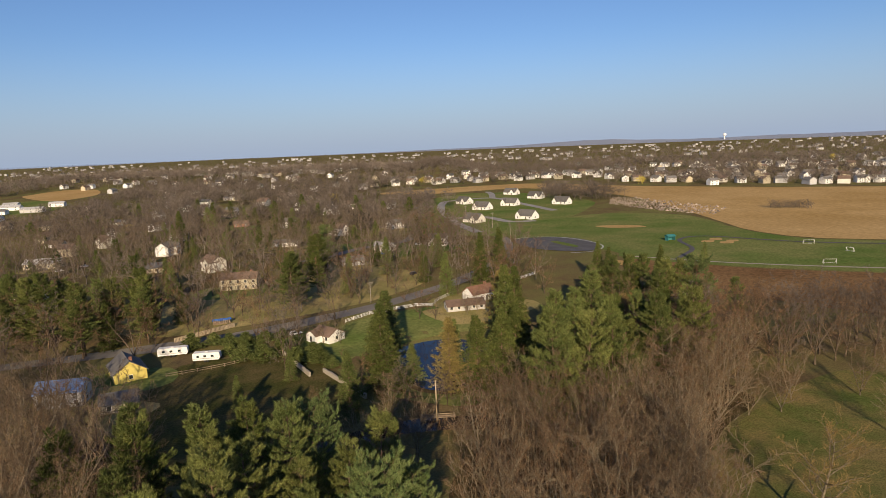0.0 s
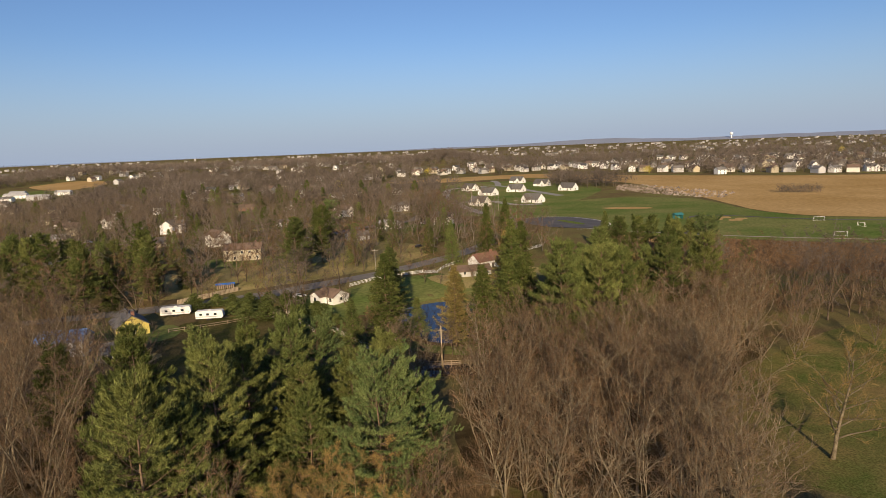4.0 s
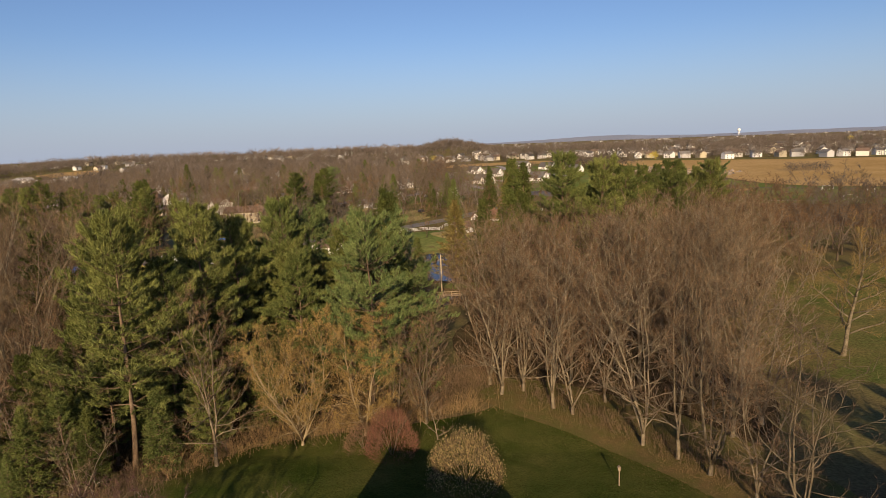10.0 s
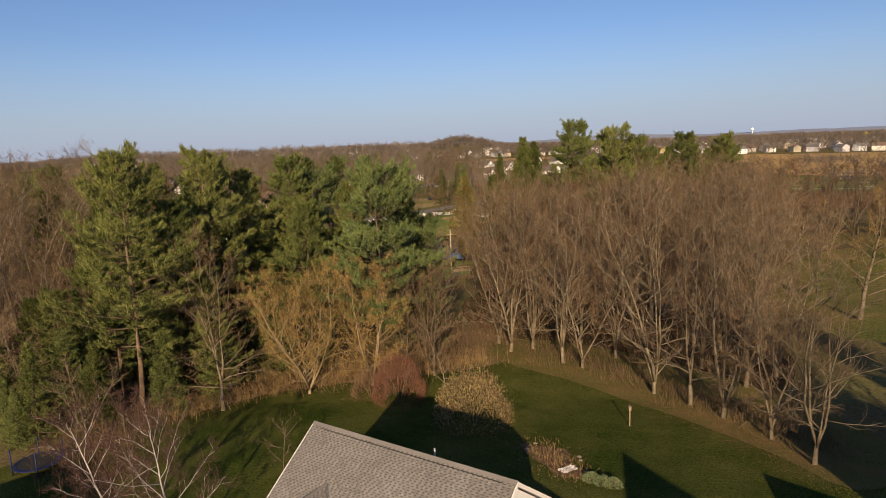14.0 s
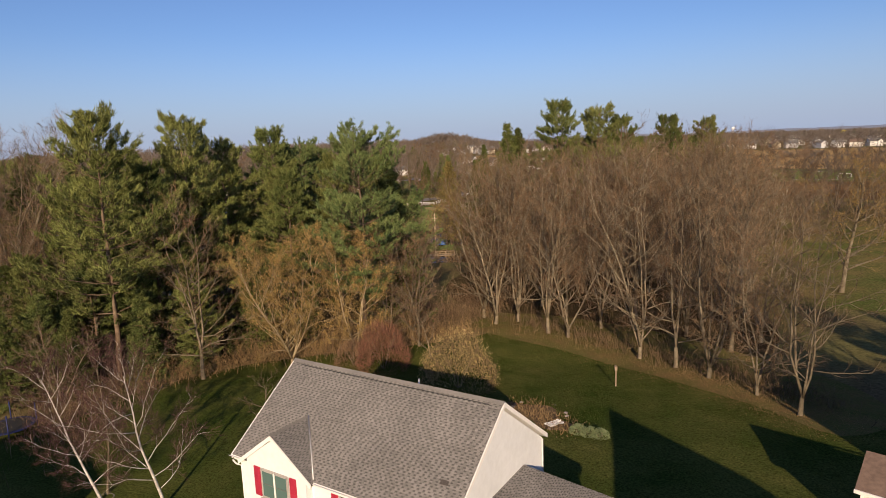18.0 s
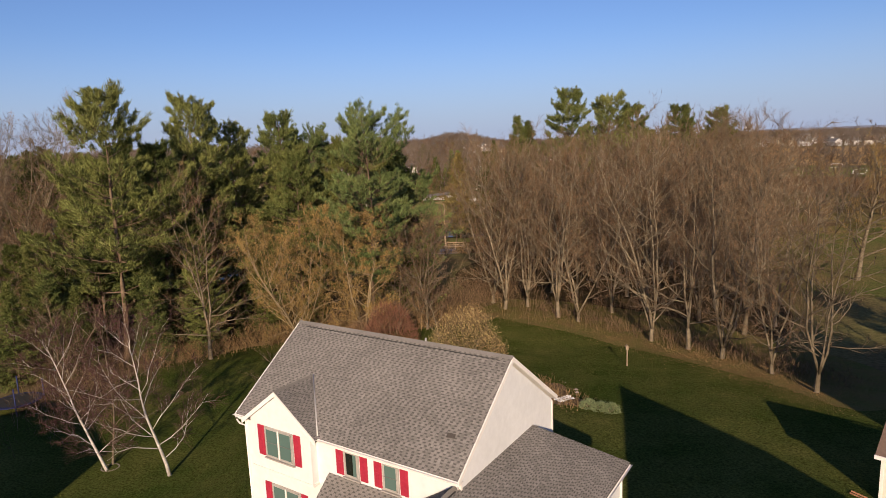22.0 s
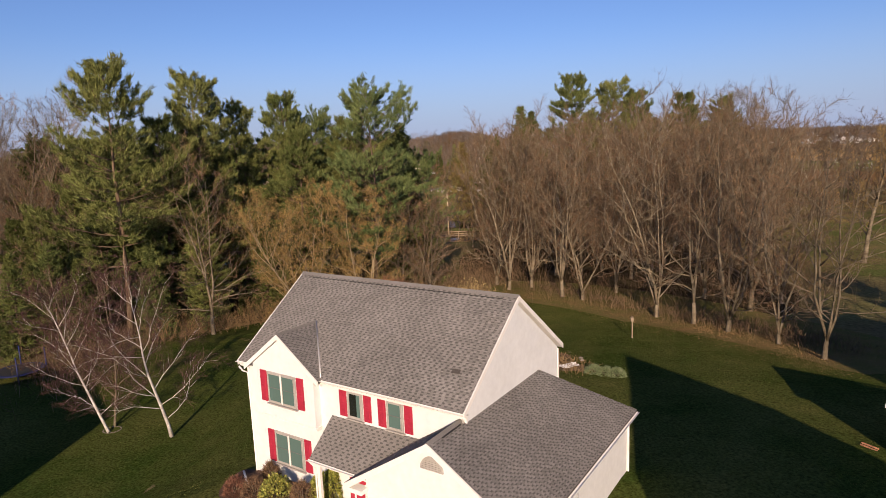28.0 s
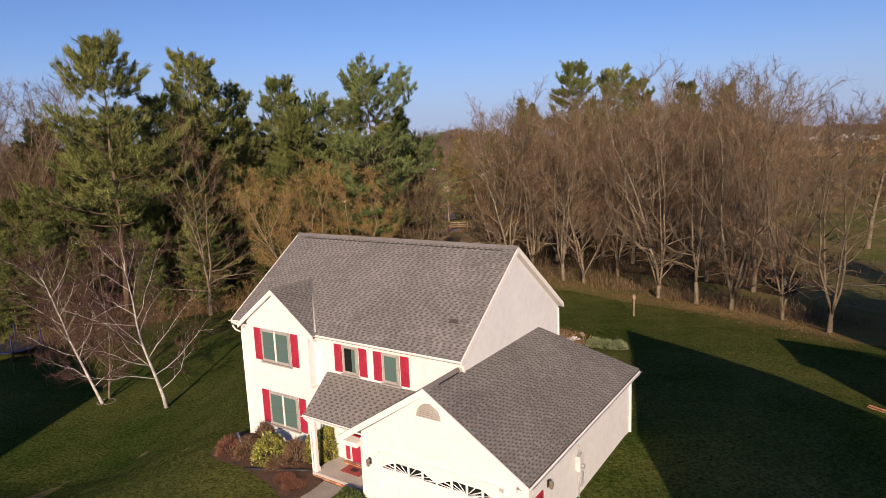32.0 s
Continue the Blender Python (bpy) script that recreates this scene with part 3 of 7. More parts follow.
def conifer(name, seed, h=24.0, r0=4.5, bare=0.3, whorls=24, per=5, tufts=7, needles=10, size=0.55, droop=0.0, cone=False, leaf=NEEDLE, label="", wide=0.16, ragged=0.35, lean=0.0):
    """An evergreen: a straight tapering trunk, whorls of limbs, and tufts of needles on them."""
    r = np.random.RandomState(seed)
    n = 9
    wob = np.cumsum(r.normal(0, 0.10, (n + 1, 2)), 0)
    trunk = [np.array([wob[i, 0] + lean * h * i / n, wob[i, 1], -0.3 + (h + 0.2) * i / n]) for i in range(n + 1)]
    rad = h * 0.0125
    lines = [(trunk, [rad * (1.25 if i == 0 else 1) * (1 - 0.094 * i) for i in range(n + 1)])]
    P, D, L = [], [], []
    off = r.rand() * 6
    for w in range(whorls):
        t = bare + (0.985 - bare) * (w + 0.6 * r.rand()) / whorls
        i = min(int(t * n), n - 1)
        c = trunk[i] + (trunk[i + 1] - trunk[i]) * (t * n - i)
        f_ = (t - bare) / (1 - bare)
        if cone:
            reach = r0 * (1 - f_) ** 0.85 + 0.25
        else:
            reach = r0 * (0.55 + 0.45 * math.sin(math.pi * min(f_ * 1.25 + 0.18, 1))) * (1 - 0.55 * f_ ** 3)
        for k in range(per):
            if not cone and r.rand() < 0.12 + 0.25 * (f_ < 0.15):
                continue
            a = off + w * 1.7 + k * 2 * math.pi / per + r.normal(0, 0.25)
            ln = reach * (1 - ragged + 2 * ragged * r.rand())
            el = (0.15 + 0.45 * f_ - droop) + r.normal(0, 0.12)
            d = np.array([math.cos(a) * math.cos(el), math.sin(a) * math.cos(el), math.sin(el)])
            pts, p, d0 = [c], c, d
            for _ in range(4):
                d0 = d0 + np.array([0, 0, 0.10 if not cone else 0.06]) + r.normal(0, 0.06, 3)
                d0 /= np.linalg.norm(d0)
                p = p + d0 * ln / 4
                pts.append(p)
            rb = max(0.02, rad * 0.28 * (1 - 0.8 * t))
            lines.append((pts, [rb * (1 - 0.2 * q) for q in range(5)]))
            m = max(3, int(tufts * (0.5 + ln / r0)))
            for q in range(m):
                z = 0.28 + 0.72 * (q + r.rand()) / m
                j = min(int(z * 4), 3)
                b = pts[j] + (pts[j + 1] - pts[j]) * (z * 4 - j)
                side = np.cross(d0, (0, 0, 1.0))
                b = b + side * r.normal(0, 0.16 * ln) * (0.4 + 0.6 * z) + np.array([0, 0, r.normal(0.05, 0.12)])
                P.append(b)
                D.append(d0 * 0.7 + side * r.normal(0, 0.5) + np.array([0, 0, 0.35 if not cone else -0.1]))
                L.append(size * (0.75 + 0.5 * r.rand()))
    P, D, L = np.array(P), np.array(D), np.array(L)
    idx = np.repeat(np.arange(len(P)), needles)
    D2 = D[idx] + r.normal(0, 0.75, (len(idx), 3))
    D2 /= np.linalg.norm(D2, axis=1)[:, None]
    P2 = P[idx] + r.normal(0, 0.13, (len(idx), 3)) - D2 * 0.12
    S = slivers(P2, D2, L[idx] * (0.7 + 0.6 * r.rand(len(idx))), L[idx] * wide / 0.55, r)
    e = tagged(new(name), label, "pine" if not cone else "spruce")
    tubes_of("trunk", lines, PINEBARK, e, sides=5)
    tris_of("crown", S, leaf, e)
    return e


def put(proto, x, y, s=1.0, turn=None, sz=None, label="", group=""):
    m = pose(x, y, land(x, y) - 0.1, 0, 0, RNG.rand() * 360 if turn is None else turn) @ Matrix.Diagonal((s, s, sz or s, 1))
    o = copy_thing(proto, m)
    o.matrix_basis = m
    if label:
        o["label"] = label
    if group:
        o["group"] = group
    return o


def park(proto):
    """Note a prototype, which is moved to a place of its own at the end."""
    PROTOS.append(proto)
    return proto


PROTOS = []
BARE = [park(bare_tree("bare_tree", 20 + i, 19.0, (0.36, 0.40, 0.34)[i % 3], (11, 9, 11)[i % 3], (0.07, 0.12, 0.06)[i % 3], 9, 6, 2, stems=(3, 4, 3, 4, 3, 4)[i], twigs=(TWIGRED, TWIG)[i % 2], up=(0.42, 0.34, 0.52)[i % 3], tw=0.025, open_=(0.24, 0.20, 0.30)[i % 3], limb_rad=0.52, fat=0.032, shoots=30, lead=0.60, wob=0.10,
        label=("leafless maple tree with reddish budding twigs", "leafless grey-brown tree with fine bare twigs")[i % 2])) for i in range(6)]
GLADETREE = park(bare_tree("bare_tree", 77, 14.0, 0.52, 22, 0.20, 9, 8, 4, stems=1, bark=BARK, twigs=TWIGGOLD, up=0.30, tw=0.028, limb_rad=0.42, rad=0.27, fat=0.024, shoots=10, label="broad spreading bare tree alone in the grass clearing"))
MID = [park(bare_tree("bare_tree", 60 + i, 16.5, 0.42, 6, 0.14, 6, 6, 3, stems=3, bark=DARKBARK, twigs=(TWIGRED, FARTWIG)[i % 2], tw=0.065, up=0.45, open_=0.30, limb_rad=0.40, rad=0.19, fat=0.02, label="leafless tree with brown twigs among the houses")) for i in range(4)]
TALL = [park(bare_tree("bare_tree", 90 + i, 25.0, 0.24, 8, 0.10, 7, 5, 3, stems=(5, 4)[i], twigs=TWIG, bark=BARK, tw=0.034, up=0.6, open_=(0.30, 0.22)[i], limb_rad=0.36, lead=0.5, rad=0.26, fat=0.022, wob=0.08, label="tall bare tree with several grey stems")) for i in range(2)]
GOLD = [park(bare_tree("bare_tree", 80 + i, 14.6, (0.46, 0.36)[i], 10, 0.05, 8, 8, 5, stems=(6, 4)[i], twigs=TWIGGOLD, bark=PALEBARK, tw=0.022, buds=9000, up=0.5, open_=(0.52, 0.38)[i], limb_rad=0.5, lead=0.48, rad=0.2, fat=0.014, wob=0.08, label="tree with golden catkins and pale limbs in low sun")) for i in range(2)]
PINES = [park(pine("white_pine", 100 + i, 25, (6.4, 5.4, 6.0, 5.2)[i], (0.30, 0.14, 0.24, 0.16)[i], (18, 19, 24, 19)[i], 6, 5, 6, 15, 0.46, (NEEDLE, NEEDLE, NEEDLEBLUE, NEEDLEDARK)[i], "tall white pine with layered tufts of needles", (0.01, 0.02, 0.0, -0.02)[i], (0.40, 0.52, 1.0, 0.42)[i], 0.15, (((0.74, 0.78),), (), ((0.72, 0.79),), ())[i])) for i in range(4)]
FARPINES = [park(pine("white_pine", 110 + i, 25, (5.4, 4.8)[i], 0.14, 17, 6, 5, 5, 9, 0.60, (SPRUCE, NEEDLEDARK)[i], "tall dark pine among bare trees", 0, 0.5, 0.2)) for i in range(2)]
SPRUCES = [park(conifer("spruce", 120 + i, 20, 4.4, 0.05, 34, 7, 7, 8, 0.5, droop=0.28, cone=True, leaf=(SPRUCE, NEEDLEDARK)[i], wide=0.15, ragged=0.2, label="dark green conical spruce")) for i in range(2)]
SPRUCES.append(park(conifer("evergreen", 130, 15, 3.4, 0.1, 20, 6, 5, 7, 0.7, cone=True, leaf=NEEDLEDARK, wide=0.25, ragged=0.3, label="dark evergreen among bare trees")))

LARCHES = [park(conifer("larch", 140, 22, 4.4, 0.10, 30, 7, 7, 9, 0.5, droop=0.1, cone=True, leaf=mat("tan_larch_sprays", (0.150, 0.122, 0.042), (0.225, 0.178, 0.066), 0.85, 0.35, 3, 0, 0.3, rnd=0.1, island=0.45, spec=0.0), wide=0.12, ragged=0.35, label="tan-green feathery larch beside the pond"))]

def scatter(poly, gap, n, seed, ok=lambda x, y: True):
    """Up to n places in the outline poly, at least gap apart."""
    r = np.random.RandomState(seed)
    xs, ys = [p[0] for p in poly], [p[1] for p in poly]
    out, cells = [], {}
    for _ in range(n * 30):
        x, y = r.uniform(min(xs), max(xs)), r.uniform(min(ys), max(ys))
        c = False
        for i in range(len(poly)):
            (ax, ay), (bx, by) = poly[i - 1], poly[i]
            if (ay > y) != (by > y) and x < (bx - ax) * (y - ay) / (by - ay) + ax:
                c = not c
        if not c or not ok(x, y):
            continue
        k = (int(x // gap), int(y // gap))
        if any((x - p) ** 2 + (y - q) ** 2 < gap * gap for i in (-1, 0, 1) for j in (-1, 0, 1) for p, q in cells.get((k[0] + i, k[1] + j), ())):
            continue
        cells.setdefault(k, []).append((x, y))
        out.append((x, y))
        if len(out) >= n:
            break
    return out


# the row along the lawn
for i, (x, y, s) in enumerate([(3.0, 79.0, 1.2), (9.3, 74.0, 1.1), (11.4, 72.0, 1.05), (17.6, 63.5, 1.12), (20.2, 60.0, 1.05), (22.0, 56.0, 1.12), (24.0, 50.5, 0.8), (24.8, 45.3, 0.86), (1.5, 83, 1.15), (6, 80, 1.1)]):
    put(BARE[i % 6], x, y, s, group="row of bare trees along the lawn")
# the bare wood behind it
for i, (x, y) in enumerate(scatter([(4, 88), (12, 80), (22, 68), (28, 62), (35, 72), (37, 90), (43, 112), (56, 135), (70, 152), (60, 165), (30, 120), (8, 128), (-2, 110)], 5.3, 110, 3)):
    put(BARE[RNG.randint(6)], x, y, (0.98 + 0.2 * RNG.rand()) * (1.0 if y < 76 else 1.12 if x > 20 else 1.06), group="bare wood behind the lawn")
for i, (x, y) in enumerate(scatter([(66, 160), (100, 172), (165, 188), (158, 198), (100, 190), (70, 184), (54, 176)], 5.5, 48, 4)):
    put(MID[RNG.randint(4)], x, y, 1.18 + 0.4 * RNG.rand(), group="bare wood behind the lawn")
for x, y, s in [(92, 128, 0.8), (38, 46, 0.7), (45, 58, 0.8), (98, 150, 0.9), (112, 160, 0.9), (-63, 85, 1.3), (-70, 78, 1.1), (-56, 92, 1.1), (-28.0, 59.5, 0.98), (-6.5, 70, 0.8), (-7.5, 73, 0.85), (0, 229, 0.6), (8, 227, 0.7), (13, 231, 0.6), (4, 232, 0.6), (-50, 204, 0.6), (-44, 203, 0.55), (-10, 71, 0.75), (-60, 68, 0.9), (-52, 60, 0.7), (-46, 55, 0.6), (-42, 60, 0.75), (-38, 52, 0.5), (-57, 72, 1.0), (-48, 66, 0.9), (-60, 62, 1.0), (-68, 62, 1.1)]:
    put(BARE[RNG.randint(6)], x, y, s)
for i, (x, y, s) in enumerate([(-58, 71, 1.22), (-62, 78, 1.3), (-66, 74, 1.25), (-70, 90, 1.3), (-76, 84, 1.3), (-80, 96, 1.3), (-72, 68, 1.15), (-84, 104, 1.0), (-90, 112, 0.95), (-55, 78, 1.0)]):
    put(TALL[i % 2], x, y, s, group="tall bare trees beside the pines")
for x, y, s, k in [(-20.2, 64.6, 1.0, 0), (-13.4, 66.8, 1.0, 1)]:
    put(GOLD[k], x, y, s)
# white pines on the edge of the lawn and beyond the bare wood
for x, y, s, k, a in [(-36, 58.5, 1.08, 0, 20), (-32.2, 69, 1.11, 1, 80), (-28, 87, 1.08, 3, 150), (-13.2, 71, 0.97, 2, 60), (-34, 63, 0.9, 3, 200), (-44, 70, 0.85, 1, 300), (-50, 78, 0.85, 3, 10),
                      (-24, 79, 0.88, 1, 250), (-15, 96, 0.85, 0, 100), (-40, 86, 0.9, 0, 40), (-9, 84, 0.7, 2, 10), (-40, 62, 0.55, 3, 77), (-29, 62, 0.5, 1, 140), (-44, 58, 0.55, 1, 90), (-22, 72, 0.85, 3, 222), (-18, 80, 0.92, 1, 12), (-31, 78, 1.02, 1, 123), (-37, 76, 0.92, 3, 290), (-25, 92, 0.95, 2, 200)]:
    put(PINES[k], x, y, s, a, group="white pines by the lawn")
for x, y, s, k in [(-52, 88, 0.95, 0), (-46, 97, 0.9, 1), (-58, 97, 0.95, 1), (-38, 99, 0.9, 0), (-64, 88, 0.9, 0), (-39, 60, 0.55, 1), (-45, 65, 0.6, 0), (-36, 66, 0.62, 1), (-31, 70, 0.6, 0), (-41, 55, 0.4, 1), (-48, 60, 0.5, 0)]:
    put(FARPINES[k], x, y, s * 1.1, sz=s, label="dark pine filling the edge of the wood")
for x, y, s, k in [(17.2, 120.6, 1.30, 3), (24.6, 122.6, 1.26, 1), (31, 125, 1.23, 3), (22, 131, 1.05, 1), (37, 138, 1.0, 1), (44, 140, 1.2, 3), (56.7, 150, 1.18, 1), (39, 190, 0.95, 1), (30, 200, 0.6, 3), (66, 205, 0.6, 0), (80, 214, 0.6, 3), (-68.7, 237, 0.9, 1), (-71, 290, 0.85, 0),
                   (-149, 206, 1.0, 0), (-131, 199, 0.85, 1), (-168, 217, 0.9, 3), (-160, 200, 0.8, 1), (-118, 214, 0.95, 2), (-158, 211, 0.85, 3), (-130, 196, 0.8, 1), (-114, 209, 0.75, 3), (-173, 220, 0.8, 1), (-146, 214, 0.85, 3), (-144, 258, 0.8, 0), (-138, 222, 0.75, 3),
                   (-72, 247, 0.7, 3), (-66, 268, 0.7, 2), (26, 176, 0.85, 3), (28, 159, 0.9, 1), (36, 154, 0.95, 3), (44, 214, 0.8, 1), (61, 194, 0.9, 3), (67, 184, 0.8, 1), (85, 214, 0.65, 3), (93, 212, 0.6, 1), (41, 170, 0.85, 2), (33, 184, 0.8, 1), (50, 178, 0.8, 3), (20, 148, 0.7, 1)]:
    put(PINES[k] if y < 151 else FARPINES[k % 2], x, y, s if y < 151 else s * 1.3, sz=s if y < 151 else s * 1.08)
for x, y, s, k in [(53, 163, 1.45, 0), (60, 168, 1.2, 1), (46, 152, 1.1, 0), (-4.3, 178.6, 0.85, 1), (11.2, 179, 1.58, 0), (15.2, 182, 1.5, 0), (-10.3, 80, 1.12, 1), (14, 190, 0.9, 1), (6.3, 274, 1.0, 0), (16.3, 290, 1.2, 0), (59, 272, 0.95, 0), (84, 264, 0.9, 0), (116, 300, 0.6, 1),
                   (-149, 484, 0.9, 0), (-195, 414, 1.3, 0), (-239, 422, 0.7, 1), (63, 222, 0.7, 0),  (17, 302, 1.1, 0), (7, 291, 1.1, 0), (76, 242, 1.0, 0), (61, 262, 0.9, 0), (-110, 228, 0.8, 0), (-125, 204, 0.9, 0), (-152, 205, 0.8, 0), (-156, 339, 0.8, 0), (-194, 403, 0.9, 0), (-235, 410, 0.7, 1), (-142, 476, 0.9, 0), (-60, 150, 0.5, 1), (-52, 170, 0.5, 1), (-38, 54, 0.45, 0), (-33, 58, 0.5, 1), (-43, 52, 0.5, 0), (-26, 70, 0.6, 0), (-21, 74, 0.5, 0), (-50, 56, 0.6, 1)]:
    put(SPRUCES[k], x, y, s)
for x, y, s, h, k in [(-26, 186, 1.75, 1.15, 1), (-23, 161.5, 1.6, 1.25, 0), (2.5, 158, 1.5, 1.1, 0), (21, 160, 1.5, 1.15, 0), (-16, 170, 0.8, 0.6, 1), (9.5, 156, 1.6, 1.2, 0), (14, 168, 1.5, 1.1, 0), (16, 150, 1.3, 0.9, 1), (-31, 150, 0.9, 0.8, 1)]:
    put(SPRUCES[k], x, y, s, sz=h, label="broad dark spruce beside the pond")
for x, y, s, h in [(-5, 157, 1.3, 1.0), (10.9, 204, 1.2, 1.1), (15, 214, 1.0, 0.9), (2, 160, 0.8, 0.7)]:
    put(LARCHES[0], x, y, s, sz=h)
for x, y, s, k in [(-152, 205, 1.05, 1), (-156, 210, 1.0, 3), (-131, 198, 1.02, 0), (-129, 214, 0.9, 1), (-116, 212, 0.95, 1), (-70, 243, 0.95, 1), (-77, 332, 0.85, 2), (-164, 302, 0.7, 3)]:
    put(PINES[k], x, y, s, label="tall dark pine behind the caravans")
for x, y, s in [(-87, 116, 1.05), (-82, 111, 0.95), (-93, 120, 1.0), (-98, 112, 0.95), (-88, 124, 0.9), (-73.5, 128.4, 0.92), (-104, 122, 0.9), (-110, 132, 0.9), (-118, 126, 0.95), (-78, 104, 0.8), (-100, 134, 0.8), (-125, 140, 0.9), (-133, 150, 0.9), (-140, 162, 0.85), (-122, 152, 0.8)]:
    put(BARE[RNG.randint(6)], x, y, s, group="bare trees below the village")
put(GLADETREE, 55.2, 92.6, 1.4)
for x, y, s in [(74.4, 141.5, 0.95), (80.5, 149, 0.9), (66, 140, 0.8)]:
    put(BARE[2], x, y, s, label="bare tree at the edge of the grass clearing")
for x, y, s in [(-72, 262, 0.95), (-78, 252, 0.9), (-52, 272, 0.95), (-64, 282, 1.0), (-36, 276, 0.9), (-84, 262, 1.0), (-26, 248, 0.6), (-100, 248, 1.0), (-108, 262, 1.05), (-98, 214, 0.9), (-104, 219, 1.0), (-92, 208, 0.7), (-110, 206, 0.9), (-73, 213, 0.6), (-66, 232, 0.8), (-79, 236, 0.85), (-89.2, 270, 1.35), (-89, 235, 0.85), (-85, 247, 0.8), (-68, 254, 0.75), (-61, 258, 0.8), (-55, 257, 0.8), (-49, 258, 0.75), (-31, 263, 0.8), (-23, 278, 0.8), (-43, 265, 0.75), (-18, 226, 0.75), (-12, 224, 0.7), (-50, 212, 0.6), (-58, 206, 0.55)]:
    put(MID[RNG.randint(4)], x, y, s * 1.1, label="round-headed bare tree on the roadside grass", group="bare trees on the verge")
for x, y, s in [(-30, 158, 0.75), (-17, 154, 0.7), (-20, 150, 0.55), (-6, 150, 0.6), (1, 148, 0.6), (12, 146, 0.6)]:
    put(MID[RNG.randint(4)], x, y, s, label="slender bare tree on the creek bank", group="bare trees along the creek")
for x, y, s, h in [(-76, 199, 0.9, 0.28), (-70, 197, 0.8, 0.25), (-63, 198, 1.0, 0.32), (-57, 194, 0.9, 0.3), (-52, 191, 0.8, 0.25), (-47, 186, 1.2, 0.36), (-55, 187, 1.3, 0.34), (-51, 193, 1.2, 0.3), (-66, 190, 1.3, 0.36), (-73, 190, 1.2, 0.34), (-60, 203, 0.8, 0.25), (-42, 181, 0.7, 0.22), (-77, 204, 1.2, 0.34), (-83, 205, 1.1, 0.3), (-89, 206, 1.0, 0.3), (-71, 207, 1.1, 0.3), (-66, 211, 0.8, 0.24), (-95, 202, 1.2, 0.4), (-80, 196, 0.9, 0.28)]:
    put(SPRUCES[2], x, y, s, sz=h, label="spreading olive-green evergreen bush", group="bushes by the caravans")

# ---- white house (local x along the front, y into the depth) ----
SIDING = mat("white_siding", (0.65, 0.665, 0.665), (0.69, 0.705, 0.705), 0.5, 0.35, 3, 0.04, 0.05)
SHINGLE = mat("grey_shingles", (0.178, 0.168, 0.156), (0.220, 0.208, 0.193), 0.95, 0.5, 30, 0.3, 0.2, island=0.17, rnd=0.06, spec=0.1)
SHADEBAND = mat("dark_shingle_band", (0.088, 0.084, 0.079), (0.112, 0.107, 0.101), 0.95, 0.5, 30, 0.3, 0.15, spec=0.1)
TRIMW = mat("white_house_trim", (0.74, 0.72, 0.68), (0.79, 0.77, 0.73), 0.45, 1, 6, 0.05, 0.05)
TAUPE = mat("taupe_window_frame", (0.33, 0.31, 0.285), (0.39, 0.37, 0.34), 0.5, 2, 8, 0.05, 0.06)
RED = mat("red_paint", (0.31, 0.022, 0.045), (0.38, 0.031, 0.056), 0.45, 2, 10, 0.05, 0.12)
BRICK = mat("orange_brick", (0.40, 0.19, 0.10), (0.52, 0.28, 0.15), 0.9, 4, 40, 0.3, 0.2, rnd=0.3)
MORTAR = mat("mortar", (0.40, 0.37, 0.33), None, 0.95, 4, 30, 0.2, 0.15)
FLASH = mat("aluminium_flashing", (0.42, 0.42, 0.42), (0.5, 0.5, 0.5), 0.4, 3, 12, 0.05, 0.1, metal=0.4)
BLACK = mat("black_metal", (0.03, 0.03, 0.03), None, 0.5, 4, 20, 0.05, 0.2)
BLIND = glass_mat("window_with_blind", (0.095, 0.155, 0.14), 0.15)
DARKPANE = glass_mat("dark_window", (0.015, 0.018, 0.016), 0.08)
house = thing("house", "white two-storey house with grey shingle roof and red shutters", "house", at=(-11.7, 27.05, 0), turn=-30)
GZ = 0.35                                   # bottom of the siding

# walls: solid cores with lapped boards on the faces that are seen
bm = bmesh.new()
prism(bm, [(0.3, -0.5), (8.7, -0.5), (8.7, 6.18), (4.5, 9.30), (0.3, 6.18)], "x", 0.2, 12.3)
wall = part("wall", bm, SIDING, house)
bm = bmesh.new()
prism(bm, [(1.0, 3.95), (4.85, 3.95), (4.85, 6.35), (2.93, 7.72), (1.0, 6.35)], "y", -0.06, 1.5)
bay = part("front_gable", bm, SIDING, house)
bm = bmesh.new()
prism(bm, [(8.85, 0.0), (15.6, 0.0), (15.6, 3.4), (12.1, 5.6), (8.85, 3.45)], "y", -1.5, 6.3)
box(bm, 12.28, 15.6, 6.3, 8.95, 0.0, 3.4)
garage = part("garage", bm, SIDING, house)


